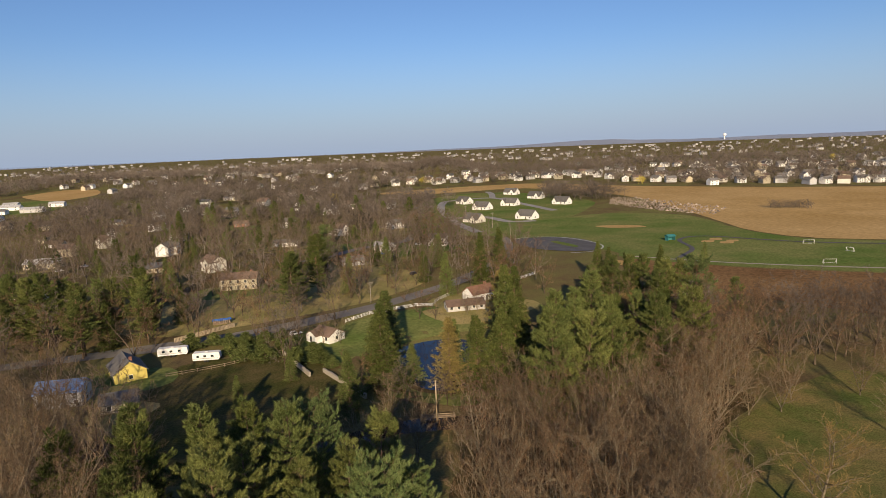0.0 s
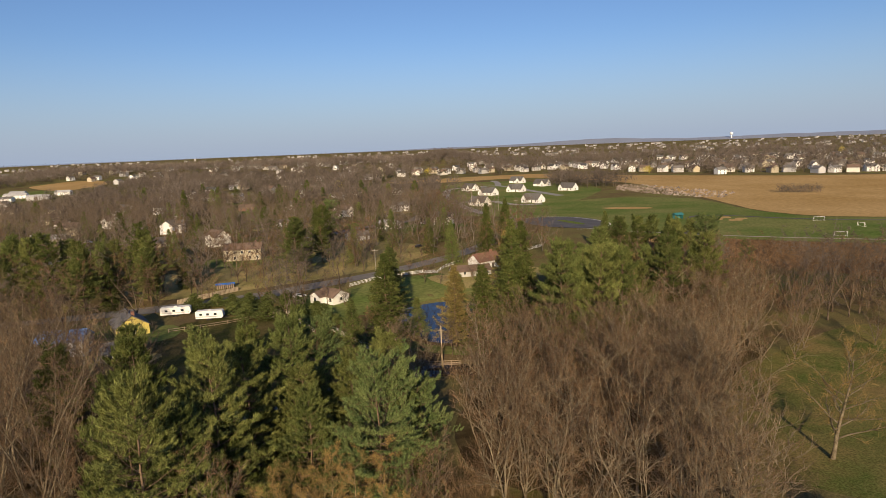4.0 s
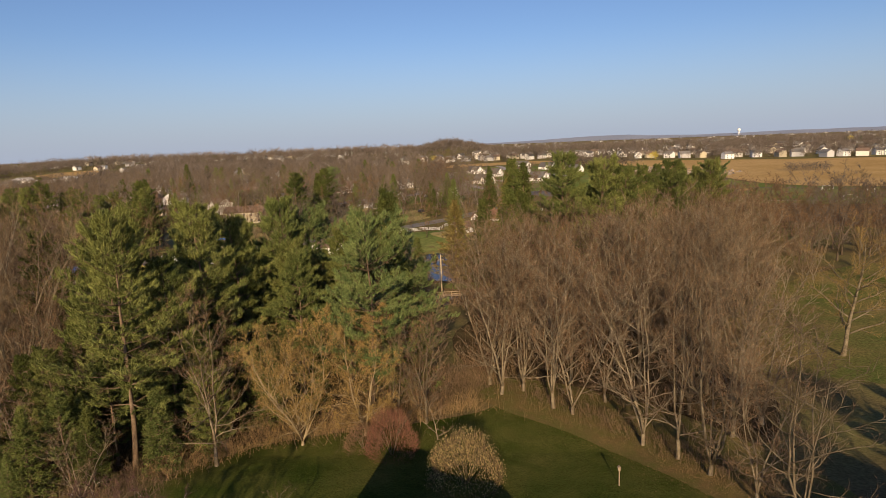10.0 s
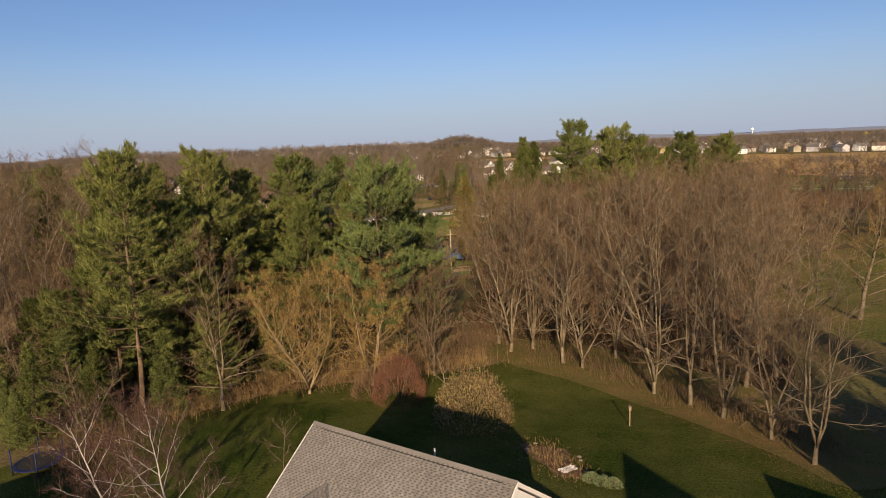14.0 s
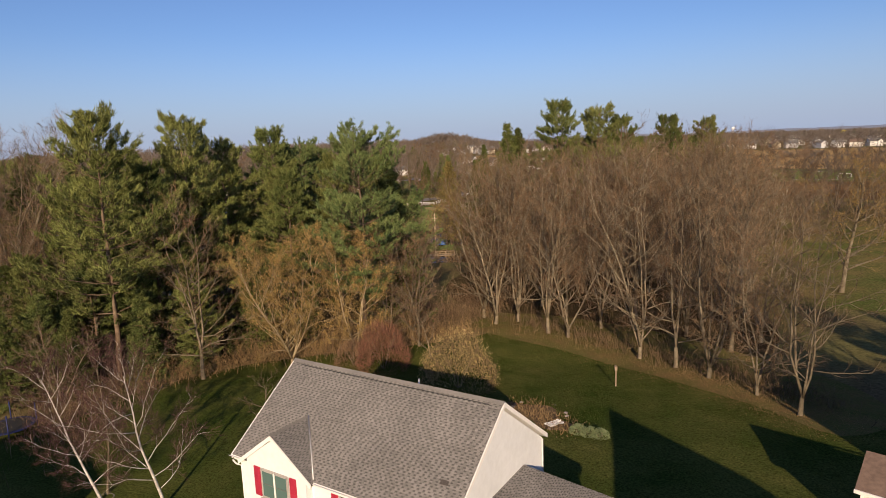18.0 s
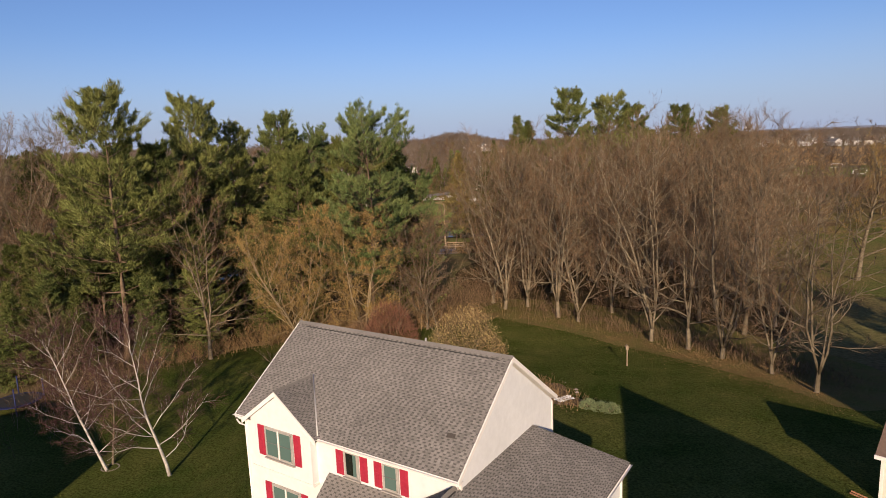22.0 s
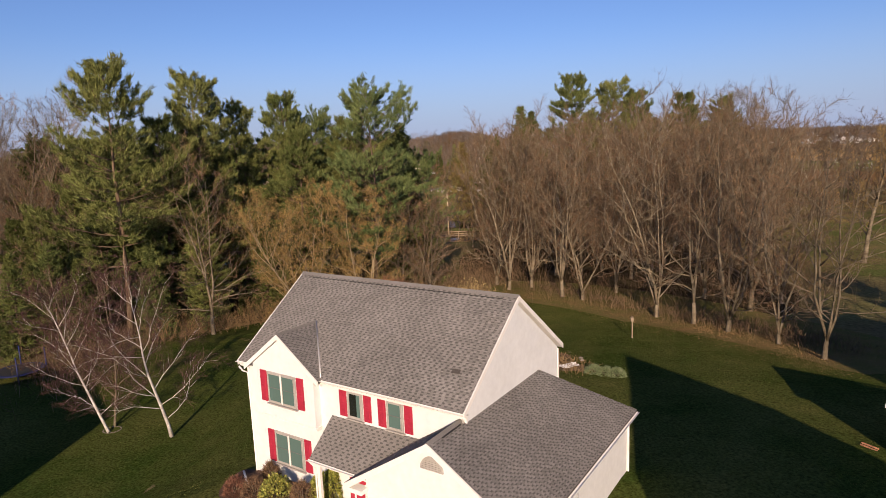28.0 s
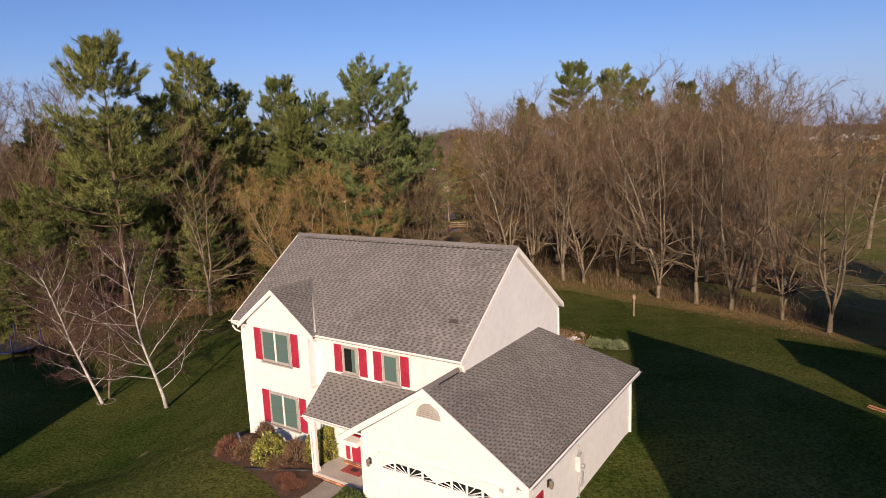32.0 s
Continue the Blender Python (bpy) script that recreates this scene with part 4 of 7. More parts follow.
def boards(name, parent, poly, axis_, at, out, z0, lap=0.16, step=0.014):
    """Lapped siding boards over the outline poly of (s, z) on the plane axis_ = at; out is the sign of the way out."""
    V, F = [], []
    zs = [p[1] for p in poly]
    z = max(z0, min(zs))
    while z < max(zs) - 0.03:
        ends = []
        for zz in (z + 0.002, min(z + lap, max(zs) - 0.002)):
            c = []
            for i in range(len(poly)):
                (s0, a), (s1, b) = poly[i - 1], poly[i]
                if (a > zz) != (b > zz):
                    c.append(s0 + (s1 - s0) * (zz - a) / (b - a))
            ends.append((min(c), max(c), zz) if len(c) >= 2 else None)
        if ends[0] and ends[1]:
            o = len(V)
            for (s0, s1, zz), d_ in zip(ends, (step, 0.002)):
                for s in (s0, s1):
                    q = at + out * d_
                    V.append((q, s, zz) if axis_ == "x" else (s, q, zz))
            for s in ends[0][:2]:
                q = at + out * 0.001
                V.append((q, s, ends[0][2]) if axis_ == "x" else (s, q, ends[0][2]))
            F += [(o, o + 1, o + 3, o + 2), (o + 4, o + 5, o + 1, o)]
        z += lap
    return tagged(mesh_of(name, V, F, SIDING, parent), kind="stuff")


boards("siding", wall, [(0.2, GZ), (12.3, GZ), (12.3, 6.15), (0.2, 6.15)], "y", 0.3, -1, GZ)
boards("siding", wall, [(0.3, GZ), (8.7, GZ), (8.7, 6.18), (4.5, 9.30), (0.3, 6.18)], "x", 12.3, 1, GZ)
boards("siding", wall, [(0.3, GZ), (8.7, GZ), (8.7, 6.18), (4.5, 9.30), (0.3, 6.18)], "x", 0.2, -1, GZ)
boards("siding", bay, [(1.0, 4.0), (4.85, 4.0), (4.85, 6.35), (2.93, 7.72), (1.0, 6.35)], "y", -0.06, -1, 4.0)
boards("siding", garage, [(8.85, GZ), (15.6, GZ), (15.6, 3.4), (12.1, 5.6), (8.85, 3.45)], "y", -1.5, -1, GZ)
boards("siding", garage, [(-1.5, GZ), (8.95, GZ), (8.95, 3.4), (-1.5, 3.4)], "x", 15.6, 1, GZ)
for x, y, z in ((0.2, 0.3, 6.0), (12.3, 0.3, 6.0), (12.3, 8.7, 6.1), (8.85, -1.5, 3.2), (15.6, -1.5, 3.3), (15.6, 8.95, 3.3)):
    boxed("corner_board", TRIMW, house, x - 0.045, x + 0.045, y - 0.045, y + 0.045, GZ, z)
boxed("band_board", TRIMW, house, 0.95, 4.9, -0.095, 0.3, 3.86, 3.98)

# foundation: mortar core with single bricks where it shows at the front
boxed("foundation", MORTAR, house, 0.24, 12.06, 0.33, 8.66, -1.6, GZ)
boxed("foundation", MORTAR, house, 8.9, 15.56, -1.46, 8.91, -0.6, GZ)
brick_me = bpy.data.meshes.new("brick")
bm = bmesh.new()
box(bm, -0.098, 0.098, -0.03, 0.03, -0.029, 0.029, bevel=0.004)
bm.to_mesh(brick_me)
bm.free()
brick_me.materials.append(BRICK)


def brick(x, y, z, turn=0):
    b = new("brick", brick_me)
    b.parent = house
    b.matrix_basis = pose(x, y, z, 0, 0, turn)


# roof slopes: courses of shingle tabs over a deck
def slope(name, parent, a, b, c, d, tab=0.130, course=0.122, apart=False, seed=1):
    """Shingles over the quad with eave a-b and top d-c (corners in order a, b, c, d)."""
    r = np.random.RandomState(seed)
    a, b, c, d = (np.array(q, float) for q in (a, b, c, d))
    n = np.cross(b - a, d - a)
    n /= np.linalg.norm(n)
    if n[2] < 0:
        n = -n
    rows = max(2, int(max(np.linalg.norm(d - a), np.linalg.norm(c - b)) / course))
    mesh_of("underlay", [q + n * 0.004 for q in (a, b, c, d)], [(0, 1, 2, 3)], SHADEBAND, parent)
    V, F = [], []
    for i in range(rows):
        t0 = i / rows
        l0, r0 = a + (d - a) * t0, b + (c - b) * t0
        w = np.linalg.norm(r0 - l0)
        s, k = -0.06 * r.rand() - (0.16 if i % 2 else 0.0), 0
        while s < w - 0.05:
            e = min(w, s + (tab * 1.2 if k % 2 else tab * 0.9) * (0.88 + 0.24 * r.rand()))
            t1 = min((i + (1.0 if k % 2 else 0.50)) / rows, 1.0)
            l1, r1 = a + (d - a) * t1, b + (c - b) * t1
            h0 = 0.022 if k % 2 else 0.014
            g = 0.002
            f0, f1 = max(s + g, 0.0) / w, max(e - g, 0.001) / w
            q = [l0 + (r0 - l0) * f0 + n * h0, l0 + (r0 - l0) * f1 + n * h0, l1 + (r1 - l1) * f1 + n * (h0 - 0.006), l1 + (r1 - l1) * f0 + n * (h0 - 0.006)]
            lo = [q[0] - n * h0, q[1] - n * h0]
            o = len(V)
            if apart:
                mesh_of("shingle", q + lo, [(0, 1, 2, 3), (4, 5, 1, 0)], SHINGLE, parent)
            else:
                V += q + lo
                F += [(o, o + 1, o + 2, o + 3), (o + 4, o + 5, o + 1, o)]
            s = e
            k += 1
    if not apart:
        tagged(mesh_of(name, V, F, SHINGLE, parent), kind="stuff")


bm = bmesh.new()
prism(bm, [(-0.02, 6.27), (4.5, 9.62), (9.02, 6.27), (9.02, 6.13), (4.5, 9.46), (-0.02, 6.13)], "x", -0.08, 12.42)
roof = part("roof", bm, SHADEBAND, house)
slope("shingles", roof, (-0.08, -0.03, 6.27), (12.42, -0.03, 6.27), (12.42, 4.5, 9.62), (-0.08, 4.5, 9.62), seed=2)
slope("shingles", roof, (12.42, 9.03, 6.27), (-0.08, 9.03, 6.27), (-0.08, 4.5, 9.62), (12.42, 4.5, 9.62), tab=0.6, course=0.3, seed=3)
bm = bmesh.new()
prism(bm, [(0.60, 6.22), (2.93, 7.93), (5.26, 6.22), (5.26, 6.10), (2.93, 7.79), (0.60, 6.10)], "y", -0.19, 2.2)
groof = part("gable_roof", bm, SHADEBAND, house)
slope("shingles", groof, (5.27, -0.20, 6.22), (5.27, -0.03, 6.22), (2.93, 2.24, 7.95), (2.93, -0.20, 7.95), seed=4)
slope("shingles", groof, (0.59, -0.03, 6.22), (0.59, -0.20, 6.22), (2.93, -0.20, 7.95), (2.93, 2.24, 7.95), seed=5)
tubes_of("valley_flashing", [([(5.24, 0.03, 6.33), (2.95, 2.22, 7.97)], 0.035)], FLASH, house)
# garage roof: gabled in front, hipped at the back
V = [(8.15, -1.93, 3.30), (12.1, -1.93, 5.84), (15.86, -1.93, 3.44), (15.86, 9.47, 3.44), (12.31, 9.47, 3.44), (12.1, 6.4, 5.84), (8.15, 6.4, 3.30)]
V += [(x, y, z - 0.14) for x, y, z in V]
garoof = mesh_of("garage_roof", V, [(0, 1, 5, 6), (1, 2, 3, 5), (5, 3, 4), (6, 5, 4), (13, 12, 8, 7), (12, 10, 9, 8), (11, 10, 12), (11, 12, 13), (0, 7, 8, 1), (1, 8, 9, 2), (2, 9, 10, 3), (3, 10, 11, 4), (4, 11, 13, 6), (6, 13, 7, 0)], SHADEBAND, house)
slope("shingles", garoof, (15.88, -1.95, 3.45), (15.88, 9.49, 3.45), (12.1, 6.4, 5.87), (12.1, -1.95, 5.87), seed=6)
slope("shingles", garoof, (15.87, 9.49, 3.45), (12.33, 9.49, 3.45), (12.1, 6.41, 5.87), (12.1, 6.4, 5.87), tab=0.4, seed=16)
slope("shingles", garoof, (8.13, 0.25, 3.30), (8.13, -1.95, 3.30), (12.1, -1.95, 5.86), (12.1, 0.25, 5.86), seed=7)
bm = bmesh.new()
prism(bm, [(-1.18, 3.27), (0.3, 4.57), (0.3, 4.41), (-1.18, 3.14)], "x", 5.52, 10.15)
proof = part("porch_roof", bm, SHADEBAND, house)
slope("shingle", proof, (5.51, -1.2, 3.28), (10.15, -1.2, 3.28), (10.15, 0.3, 4.59), (5.51, 0.3, 4.59), tab=0.145, course=0.13, apart=True, seed=8)
# caps, ridge vent, flashings and pipes
for a, b, w in (((-0.1, 4.5, 9.66), (12.44, 4.5, 9.66), 0.16), ((12.1, -1.96, 5.90), (12.1, 0.2, 5.90), 0.12), ((12.1, 0.4, 5.90), (12.1, 6.4, 5.90), 0.12), ((2.93, -0.21, 7.98), (2.93, 2.2, 7.98), 0.10)):
    bm = bmesh.new()
    if a[1] == b[1]:
        prism(bm, [(a[1] - w, a[2] - 0.10), (a[1], a[2] + 0.03), (a[1] + w, a[2] - 0.10), (a[1], a[2] - 0.04)], "x", a[0], b[0])
    else:
        prism(bm, [(a[0] - w, a[2] - 0.08), (a[0], a[2] + 0.03), (a[0] + w, a[2] - 0.08), (a[0], a[2] - 0.04)], "y", a[1], b[1])
    part("ridge_cap", bm, SHINGLE, house)
boxed("ridge_vent", BLACK, house, 0.6, 11.8, 4.28, 4.33, 9.46, 9.505)
boxed("ridge_vent", BLACK, house, 12.23, 12.27, -1.2, 0.0, 5.74, 5.825)
tubes_of("vent_pipe", [([(7.2, 5.6, 8.4), (7.2, 5.6, 9.4)], 0.05)], FLASH, house)
mesh_of("roof_patch", [(x, y, 6.27 + 0.7395 * (y + 0.03) + 0.04) for x, y in ((11.12, 1.16), (11.52, 1.18), (11.5, 1.34), (11.15, 1.33))], [(0, 1, 2, 3)], mat("dark_shingle_patch", (0.075, 0.066, 0.06), (0.10, 0.09, 0.08), 0.95, 2, 30, 0.3, 0.2, spec=0.1), house)
# fascia, rakes, gutters, downspouts
def slab(name, a, b, h, t, material=TRIMW):
    """A board from a to b, h high (downwards) and t thick along y or x."""
    a, b = Vector(a), Vector(b)
    d_ = (b - a).normalized()
    s = d_.cross(Vector((0, 0, 1))).normalized() * t / 2
    V = [p + q + Vector((0, 0, z)) for p in (a, b) for q in (-s, s) for z in (0, -h)]
    return mesh_of(name, V, [(0, 1, 3, 2), (4, 6, 7, 5), (0, 4, 5, 1), (2, 3, 7, 6), (0, 2, 6, 4), (1, 5, 7, 3)], material, house)


for x in (12.43, -0.09):
    slab("rake_board", (x, -0.05, 6.28), (x, 4.5, 9.64), 0.22, 0.05)
    slab("rake_board", (x, 9.05, 6.28), (x, 4.5, 9.64), 0.22, 0.05)
slab("rake_board", (0.56, -0.22, 6.21), (2.93, -0.22, 7.96), 0.22, 0.05)
slab("rake_board", (5.30, -0.22, 6.21), (2.93, -0.22, 7.96), 0.22, 0.05)
slab("rake_board", (8.08, -1.97, 3.28), (12.1, -1.97, 5.88), 0.26, 0.05)
slab("rake_board", (15.92, -1.97, 3.44), (12.1, -1.97, 5.88), 0.26, 0.05)
for prof, ax, q0, q1 in (([(-0.02, 6.12), (4.5, 9.45), (9.02, 6.12), (9.02, 6.09), (4.5, 9.42), (-0.02, 6.09)], "x", -0.07, 12.41),
                         ([(0.60, 6.09), (2.93, 7.78), (5.26, 6.09), (5.26, 6.06), (2.93, 7.75), (0.60, 6.06)], "y", -0.19, 0.2),
                         ([(8.15, 3.15), (12.1, 5.69), (15.86, 3.29), (15.86, 3.26), (12.1, 5.66), (8.15, 3.12)], "y", -1.92, -1.4)):
    bm = bmesh.new()
    prism(bm, prof, ax, q0, q1)
    part("soffit", bm, TRIMW, house)
boxed("soffit", TRIMW, house, 0.0, 0.98, -0.02, 0.32, 6.03, 6.08)
boxed("soffit", TRIMW, house, 4.88, 12.4, -0.02, 0.32, 6.03, 6.08)
boxed("soffit", TRIMW, house, 8.16, 8.95, -1.92, -1.5, 2.98, 3.16)
boxed("soffit", TRIMW, house, 15.5, 15.88, -1.92, -1.5, 3.02, 3.26)
boxed("soffit", TRIMW, house, 15.6, 15.85, -1.5, 9.44, 3.24, 3.29)
boxed("soffit", TRIMW, house, 5.55, 8.85, -1.16, 0.3, 3.06, 3.14)


def gutter(a, b, r=0.065):
    """A half-round trough from a to b along x or y."""
    V, F = [], []
    ax = 0 if abs(a[0] - b[0]) > 0.1 else 1
    prof = [(r * math.cos(q), r * math.sin(q)) for q in np.linspace(math.pi, 2 * math.pi, 7)] + [(r * 0.86 * math.cos(q), r * 0.86 * math.sin(q)) for q in np.linspace(2 * math.pi, math.pi, 7)]
    for p in (a, b):
        for s, z in prof:
            V.append((p[0], p[1] + s, p[2] + z) if ax == 0 else (p[0] + s, p[1], p[2] + z))
    n = len(prof)
    F = [(i, (i + 1) % n, n + (i + 1) % n, n + i) for i in range(n)] + [tuple(range(n)), tuple(range(2 * n - 1, n - 1, -1))]
    return mesh_of("gutter", V, F, TRIMW, house)


gutter((-0.16, -0.1, 6.25), (0.56, -0.1, 6.25))
gutter((5.30, -0.1, 6.25), (12.45, -0.1, 6.25))
gutter((5.42, -1.26, 3.24), (8.35, -1.26, 3.24))
gutter((15.95, -1.9, 3.38), (15.95, 9.5, 3.38))
for pts in ([(0.0, -0.08, 6.0), (0.05, 0.05, 5.75), (0.2, 0.24, 5.6), (0.2, 0.24, 0.2)], [(12.35, -0.08, 6.1), (12.3, 0.1, 5.9), (12.2, 0.26, 5.7), (12.2, 0.26, 5.0)], [(5.55, -1.26, 3.17), (5.74, -1.12, 2.9), (5.74, -1.12, 0.7)], [(15.95, 9.2, 3.3), (15.68, 8.9, 3.0), (15.68, 8.9, 0.3)]):
    tubes_of("downspout", [(pts, 0.04)], TRIMW, house, sides=4, smooth=False)


# windows with frames, sashes and shutters
RAIL = mat("grey_rail", (0.10, 0.105, 0.10), (0.13, 0.135, 0.13), 0.6, 2, 20, 0.1, 0.1)
def sash_window(x0, x1, z0, z1, y, pane_mat, double=True, shutters=0.42, open_dark=False):
    win = boxed("window", TAUPE, house, x0 - 0.06, x1 + 0.06, y - 0.05, y + 0.03, z0 - 0.07, z1 + 0.06)
    n = 2 if double else 1
    for k in range(n):
        a, b = x0 + (x1 - x0) * k / n + 0.03, x0 + (x1 - x0) * (k + 1) / n - 0.03
        m = (z0 + z1) / 2
        for s, (lo, hi) in enumerate(((z0, m), (m, z1))):
            if not open_dark:
                boxed("pane", pane_mat, win, a + 0.03, b - 0.03, y - 0.066, y - 0.03, lo + (0.05 if s == 0 else 0.008), hi - (0.05 if s else 0.008))
        if open_dark:
            e_ = a + (b - a) * 0.66
            boxed("pane", DARKPANE, win, a + 0.05, e_, y - 0.066, y - 0.03, z0 + 0.05, z1 - 0.05)
            boxed("pane", pane_mat, win, e_, b - 0.05, y - 0.07, y - 0.03, z0 + 0.05, z1 - 0.05)
        for d0 in ((a, b, z0, z0 + 0.052), (a, b, z1 - 0.052, z1), (a, b, m - 0.014, m + 0.014), (a, a + 0.035, z0, z1), (b - 0.035, b, z0, z1))[:5]:
            if open_dark and d0[3] - d0[2] < 0.05:
                continue
            boxed("sash", RAIL if d0[3] - d0[2] < 0.03 else TAUPE, win, d0[0], d0[1], y - (0.082 if d0[3] - d0[2] < 0.03 else 0.078), y - 0.04, d0[2], d0[3])
    if double:
        boxed("mullion", TRIMW, win, (x0 + x1) / 2 - 0.045, (x0 + x1) / 2 + 0.045, y - 0.085, y - 0.03, z0, z1)
    boxed("sill", TAUPE, win, x0 - 0.12, x1 + 0.12, y - 0.12, y, z0 - 0.14, z0 - 0.09)
    for s in (-1, 1):
        a = x0 - 0.11 - shutters if s < 0 else x1 + 0.11
        sh = boxed("shutter", RED, house, a, a + shutters, y - 0.05, y, z0 - 0.06, z1 + 0.06, bevel=0.008)
        for lo, hi in ((z0 + 0.04, (z0 + z1) / 2 - 0.05), ((z0 + z1) / 2 + 0.05, z1 - 0.04)):
            boxed("panel", RED, sh, a + 0.07, a + shutters - 0.07, y - 0.062, y - 0.03, lo, hi, bevel=0.01)


sash_window(2.02, 3.72, 4.70, 6.05, -0.06, BLIND)
sash_window(1.78, 3.54, 1.52, 2.98, 0.3, BLIND)
sash_window(6.52, 7.24, 4.78, 5.86, 0.3, BLIND, False, 0.40, True)
sash_window(8.62, 9.34, 4.76, 5.86, 0.3, BLIND, False, 0.40)

# porch: slab, brick edge, post, entry door
PORCH = mat("porch_slab", (0.42, 0.39, 0.34), (0.50, 0.47, 0.41), 0.85, 1, 14, 0.2, 0.1)
boxed("porch_slab", PORCH, house, 5.75, 8.85, -1.2, 0.3, -0.3, 0.86, bevel=0.02)
for i in range(15):
    for j in range(4):
        brick(5.86 + 0.21 * i + 0.1 * (j % 2), -1.215, 0.52 + 0.068 * j)
for i in range(24):
    for j in range(5):
        brick(0.42 + 0.21 * i + 0.1 * (j % 2), 0.305, 0.04 + 0.068 * j)
boxed("post", TRIMW, house, 5.82, 5.98, -1.14, -0.98, 0.86, 3.1, bevel=0.015)
boxed("post_base", TRIMW, house, 5.79, 6.01, -1.17, -0.95, 0.86, 1.02, bevel=0.01)
boxed("door_frame", TRIMW, house, 6.28, 7.80, 0.2, 0.31, 0.86, 3.02)
dr = boxed("door", RED, house, 6.72, 7.66, 0.17, 0.22, 0.9, 2.92, bevel=0.01)
for z0, z1 in ((1.05, 1.6), (1.75, 2.35), (2.45, 2.8)):
    for x in (6.82, 7.24):
        boxed("panel", RED, dr, x, x + 0.32, 0.155, 0.18, z0, z1, bevel=0.01)
tubes_of("handle", [([(6.8, 0.16, 1.88), (6.8, 0.10, 1.88), (6.88, 0.10, 1.88)], 0.02)], FLASH, dr)
boxed("sidelight", RED, house, 6.38, 6.60, 0.18, 0.24, 0.95, 2.8, label="red panelled sidelight")
boxed("sidelight_pane", DARKPANE, house, 6.43, 6.55, 0.172, 0.2, 2.05, 2.65)
for i in range(5):
    for j in range(2):
        brick(6.5 + 0.21 * i, 0.06 - 0.1 * j, 0.9)
tagged(boxed("door_mat", mat("red_mat", (0.30, 0.06, 0.05), (0.36, 0.10, 0.08), 0.95, 3, 30, 0.4, 0.2), None, 0, 1.0, 0, 0.62, 0, 0.03, bevel=0.008), "red patterned doormat with a dark square on the porch", "doormat").matrix_basis = house.matrix_basis @ pose(6.75, -0.62, 0.862)
boxed("motif", BLACK, bpy.data.objects["door_mat"], 0.32, 0.68, 0.2, 0.44, 0.028, 0.034)

# garage front: panelled door with fan lights, lantern, half-round vent, meter, side door
gd = boxed("garage_door", TRIMW, house, 9.78, 14.66, -1.545, -1.48, 0.40, 2.76)
for k, d0 in enumerate(((9.62, 9.78, 0.40, 2.92), (14.66, 14.82, 0.40, 2.92), (9.62, 14.82, 2.76, 2.94))):
    boxed("garage_frame", TRIMW, house, d0[0], d0[1], -1.57, -1.48, d0[2], d0[3], bevel=0.01)
for i in range(8):
    a = 9.86 + 0.605 * i
    for z0, z1 in ((0.5, 0.92), (1.02, 1.44), (1.54, 1.96)):
        boxed("panel", TRIMW, gd, a, a + 0.5, -1.565, -1.54, z0, z1, bevel=0.012)
    lite = boxed("light", DARKPANE, gd, a, a + 0.5, -1.556, -1.53, 2.30, 2.62)
    c = 9.86 + 0.605 * (1.5 if i < 4 else 5.5) + 0.25
    for m in (0.10, 0.24, 0.48, 1.1):
        x0, x1 = sorted((abs(a - c), abs(a + 0.5 - c)))
        x1 = min(x1, 0.36 / m)
        if x1 > x0 + 0.05:
            s = 1 if a + 0.25 > c else -1
            tubes_of("muntin", [([(c + s * x0, -1.565, 2.27 + m * x0), (c + s * x1, -1.565, 2.27 + m * x1)], 0.02)], TRIMW, lite, sides=4)
    if abs(a + 0.25 - c) > 0.6:
        xo, xi = (a - 0.01, a + 0.51) if a < c else (a + 0.51, a - 0.01)
        front, back = [(xo, -1.572, 2.36), (xi, -1.572, 2.60), (xi, -1.572, 2.64), (xo, -1.572, 2.64)], [(xo, -1.54, 2.36), (xi, -1.54, 2.60), (xi, -1.54, 2.64), (xo, -1.54, 2.64)]
        mesh_of("arch", front + back, [(0, 1, 2, 3), (7, 6, 5, 4), (0, 4, 5, 1), (1, 5, 6, 2), (2, 6, 7, 3), (3, 7, 4, 0)], TRIMW, lite)
V = [(11.97, -1.56, 4.65)] + [(11.97 + 0.49 * math.cos(q), -1.56, 4.65 + 0.52 * math.sin(q)) for q in np.linspace(0, math.pi, 15)]
bm = bmesh.new()
vs = [bm.verts.new(v) for v in V]
bm.faces.new(vs)
r_ = bmesh.ops.extrude_face_region(bm, geom=bm.faces[:])
bmesh.ops.translate(bm, verts=[g for g in r_["geom"] if isinstance(g, bmesh.types.BMVert)], vec=(0, 0.06, 0))
bmesh.ops.recalc_face_normals(bm, faces=bm.faces)
vent = part("gable_vent", bm, TAUPE, house, "grey half-round louvred vent")
for i in range(5):
    z = 4.67 + 0.075 * i
    w = math.sqrt(max(0.46 ** 2 - (z + 0.03 - 4.62) ** 2, 0.01)) - 0.03
    boxed("louvre", TAUPE, vent, 11.97 - w, 11.97 + w, -1.585, -1.55, z, z + 0.03)


def lantern(x, y, z, turn):
    e = tagged(new("wall_lantern"), "dark metal wall lantern beside the garage", "wall lamp", "garage lanterns")
    e.matrix_basis = house.matrix_basis @ pose(x, y, z, 0, 0, turn)
    boxed("plate", BLACK, e, -0.05, 0.05, -0.03, 0.0, -0.12, 0.12)
    tubes_of("arm", [([(0, -0.02, 0.1), (0, -0.08, 0.16), (0, -0.14, 0.12)], 0.012)], BLACK, e)
    tubes_of("cage", [([(0, -0.14, 0.13), (0, -0.14, 0.08), (0, -0.14, -0.14), (0, -0.14, -0.18)], [0.02, 0.085, 0.06, 0.02])], PANE_L, e, sides=6, smooth=False)


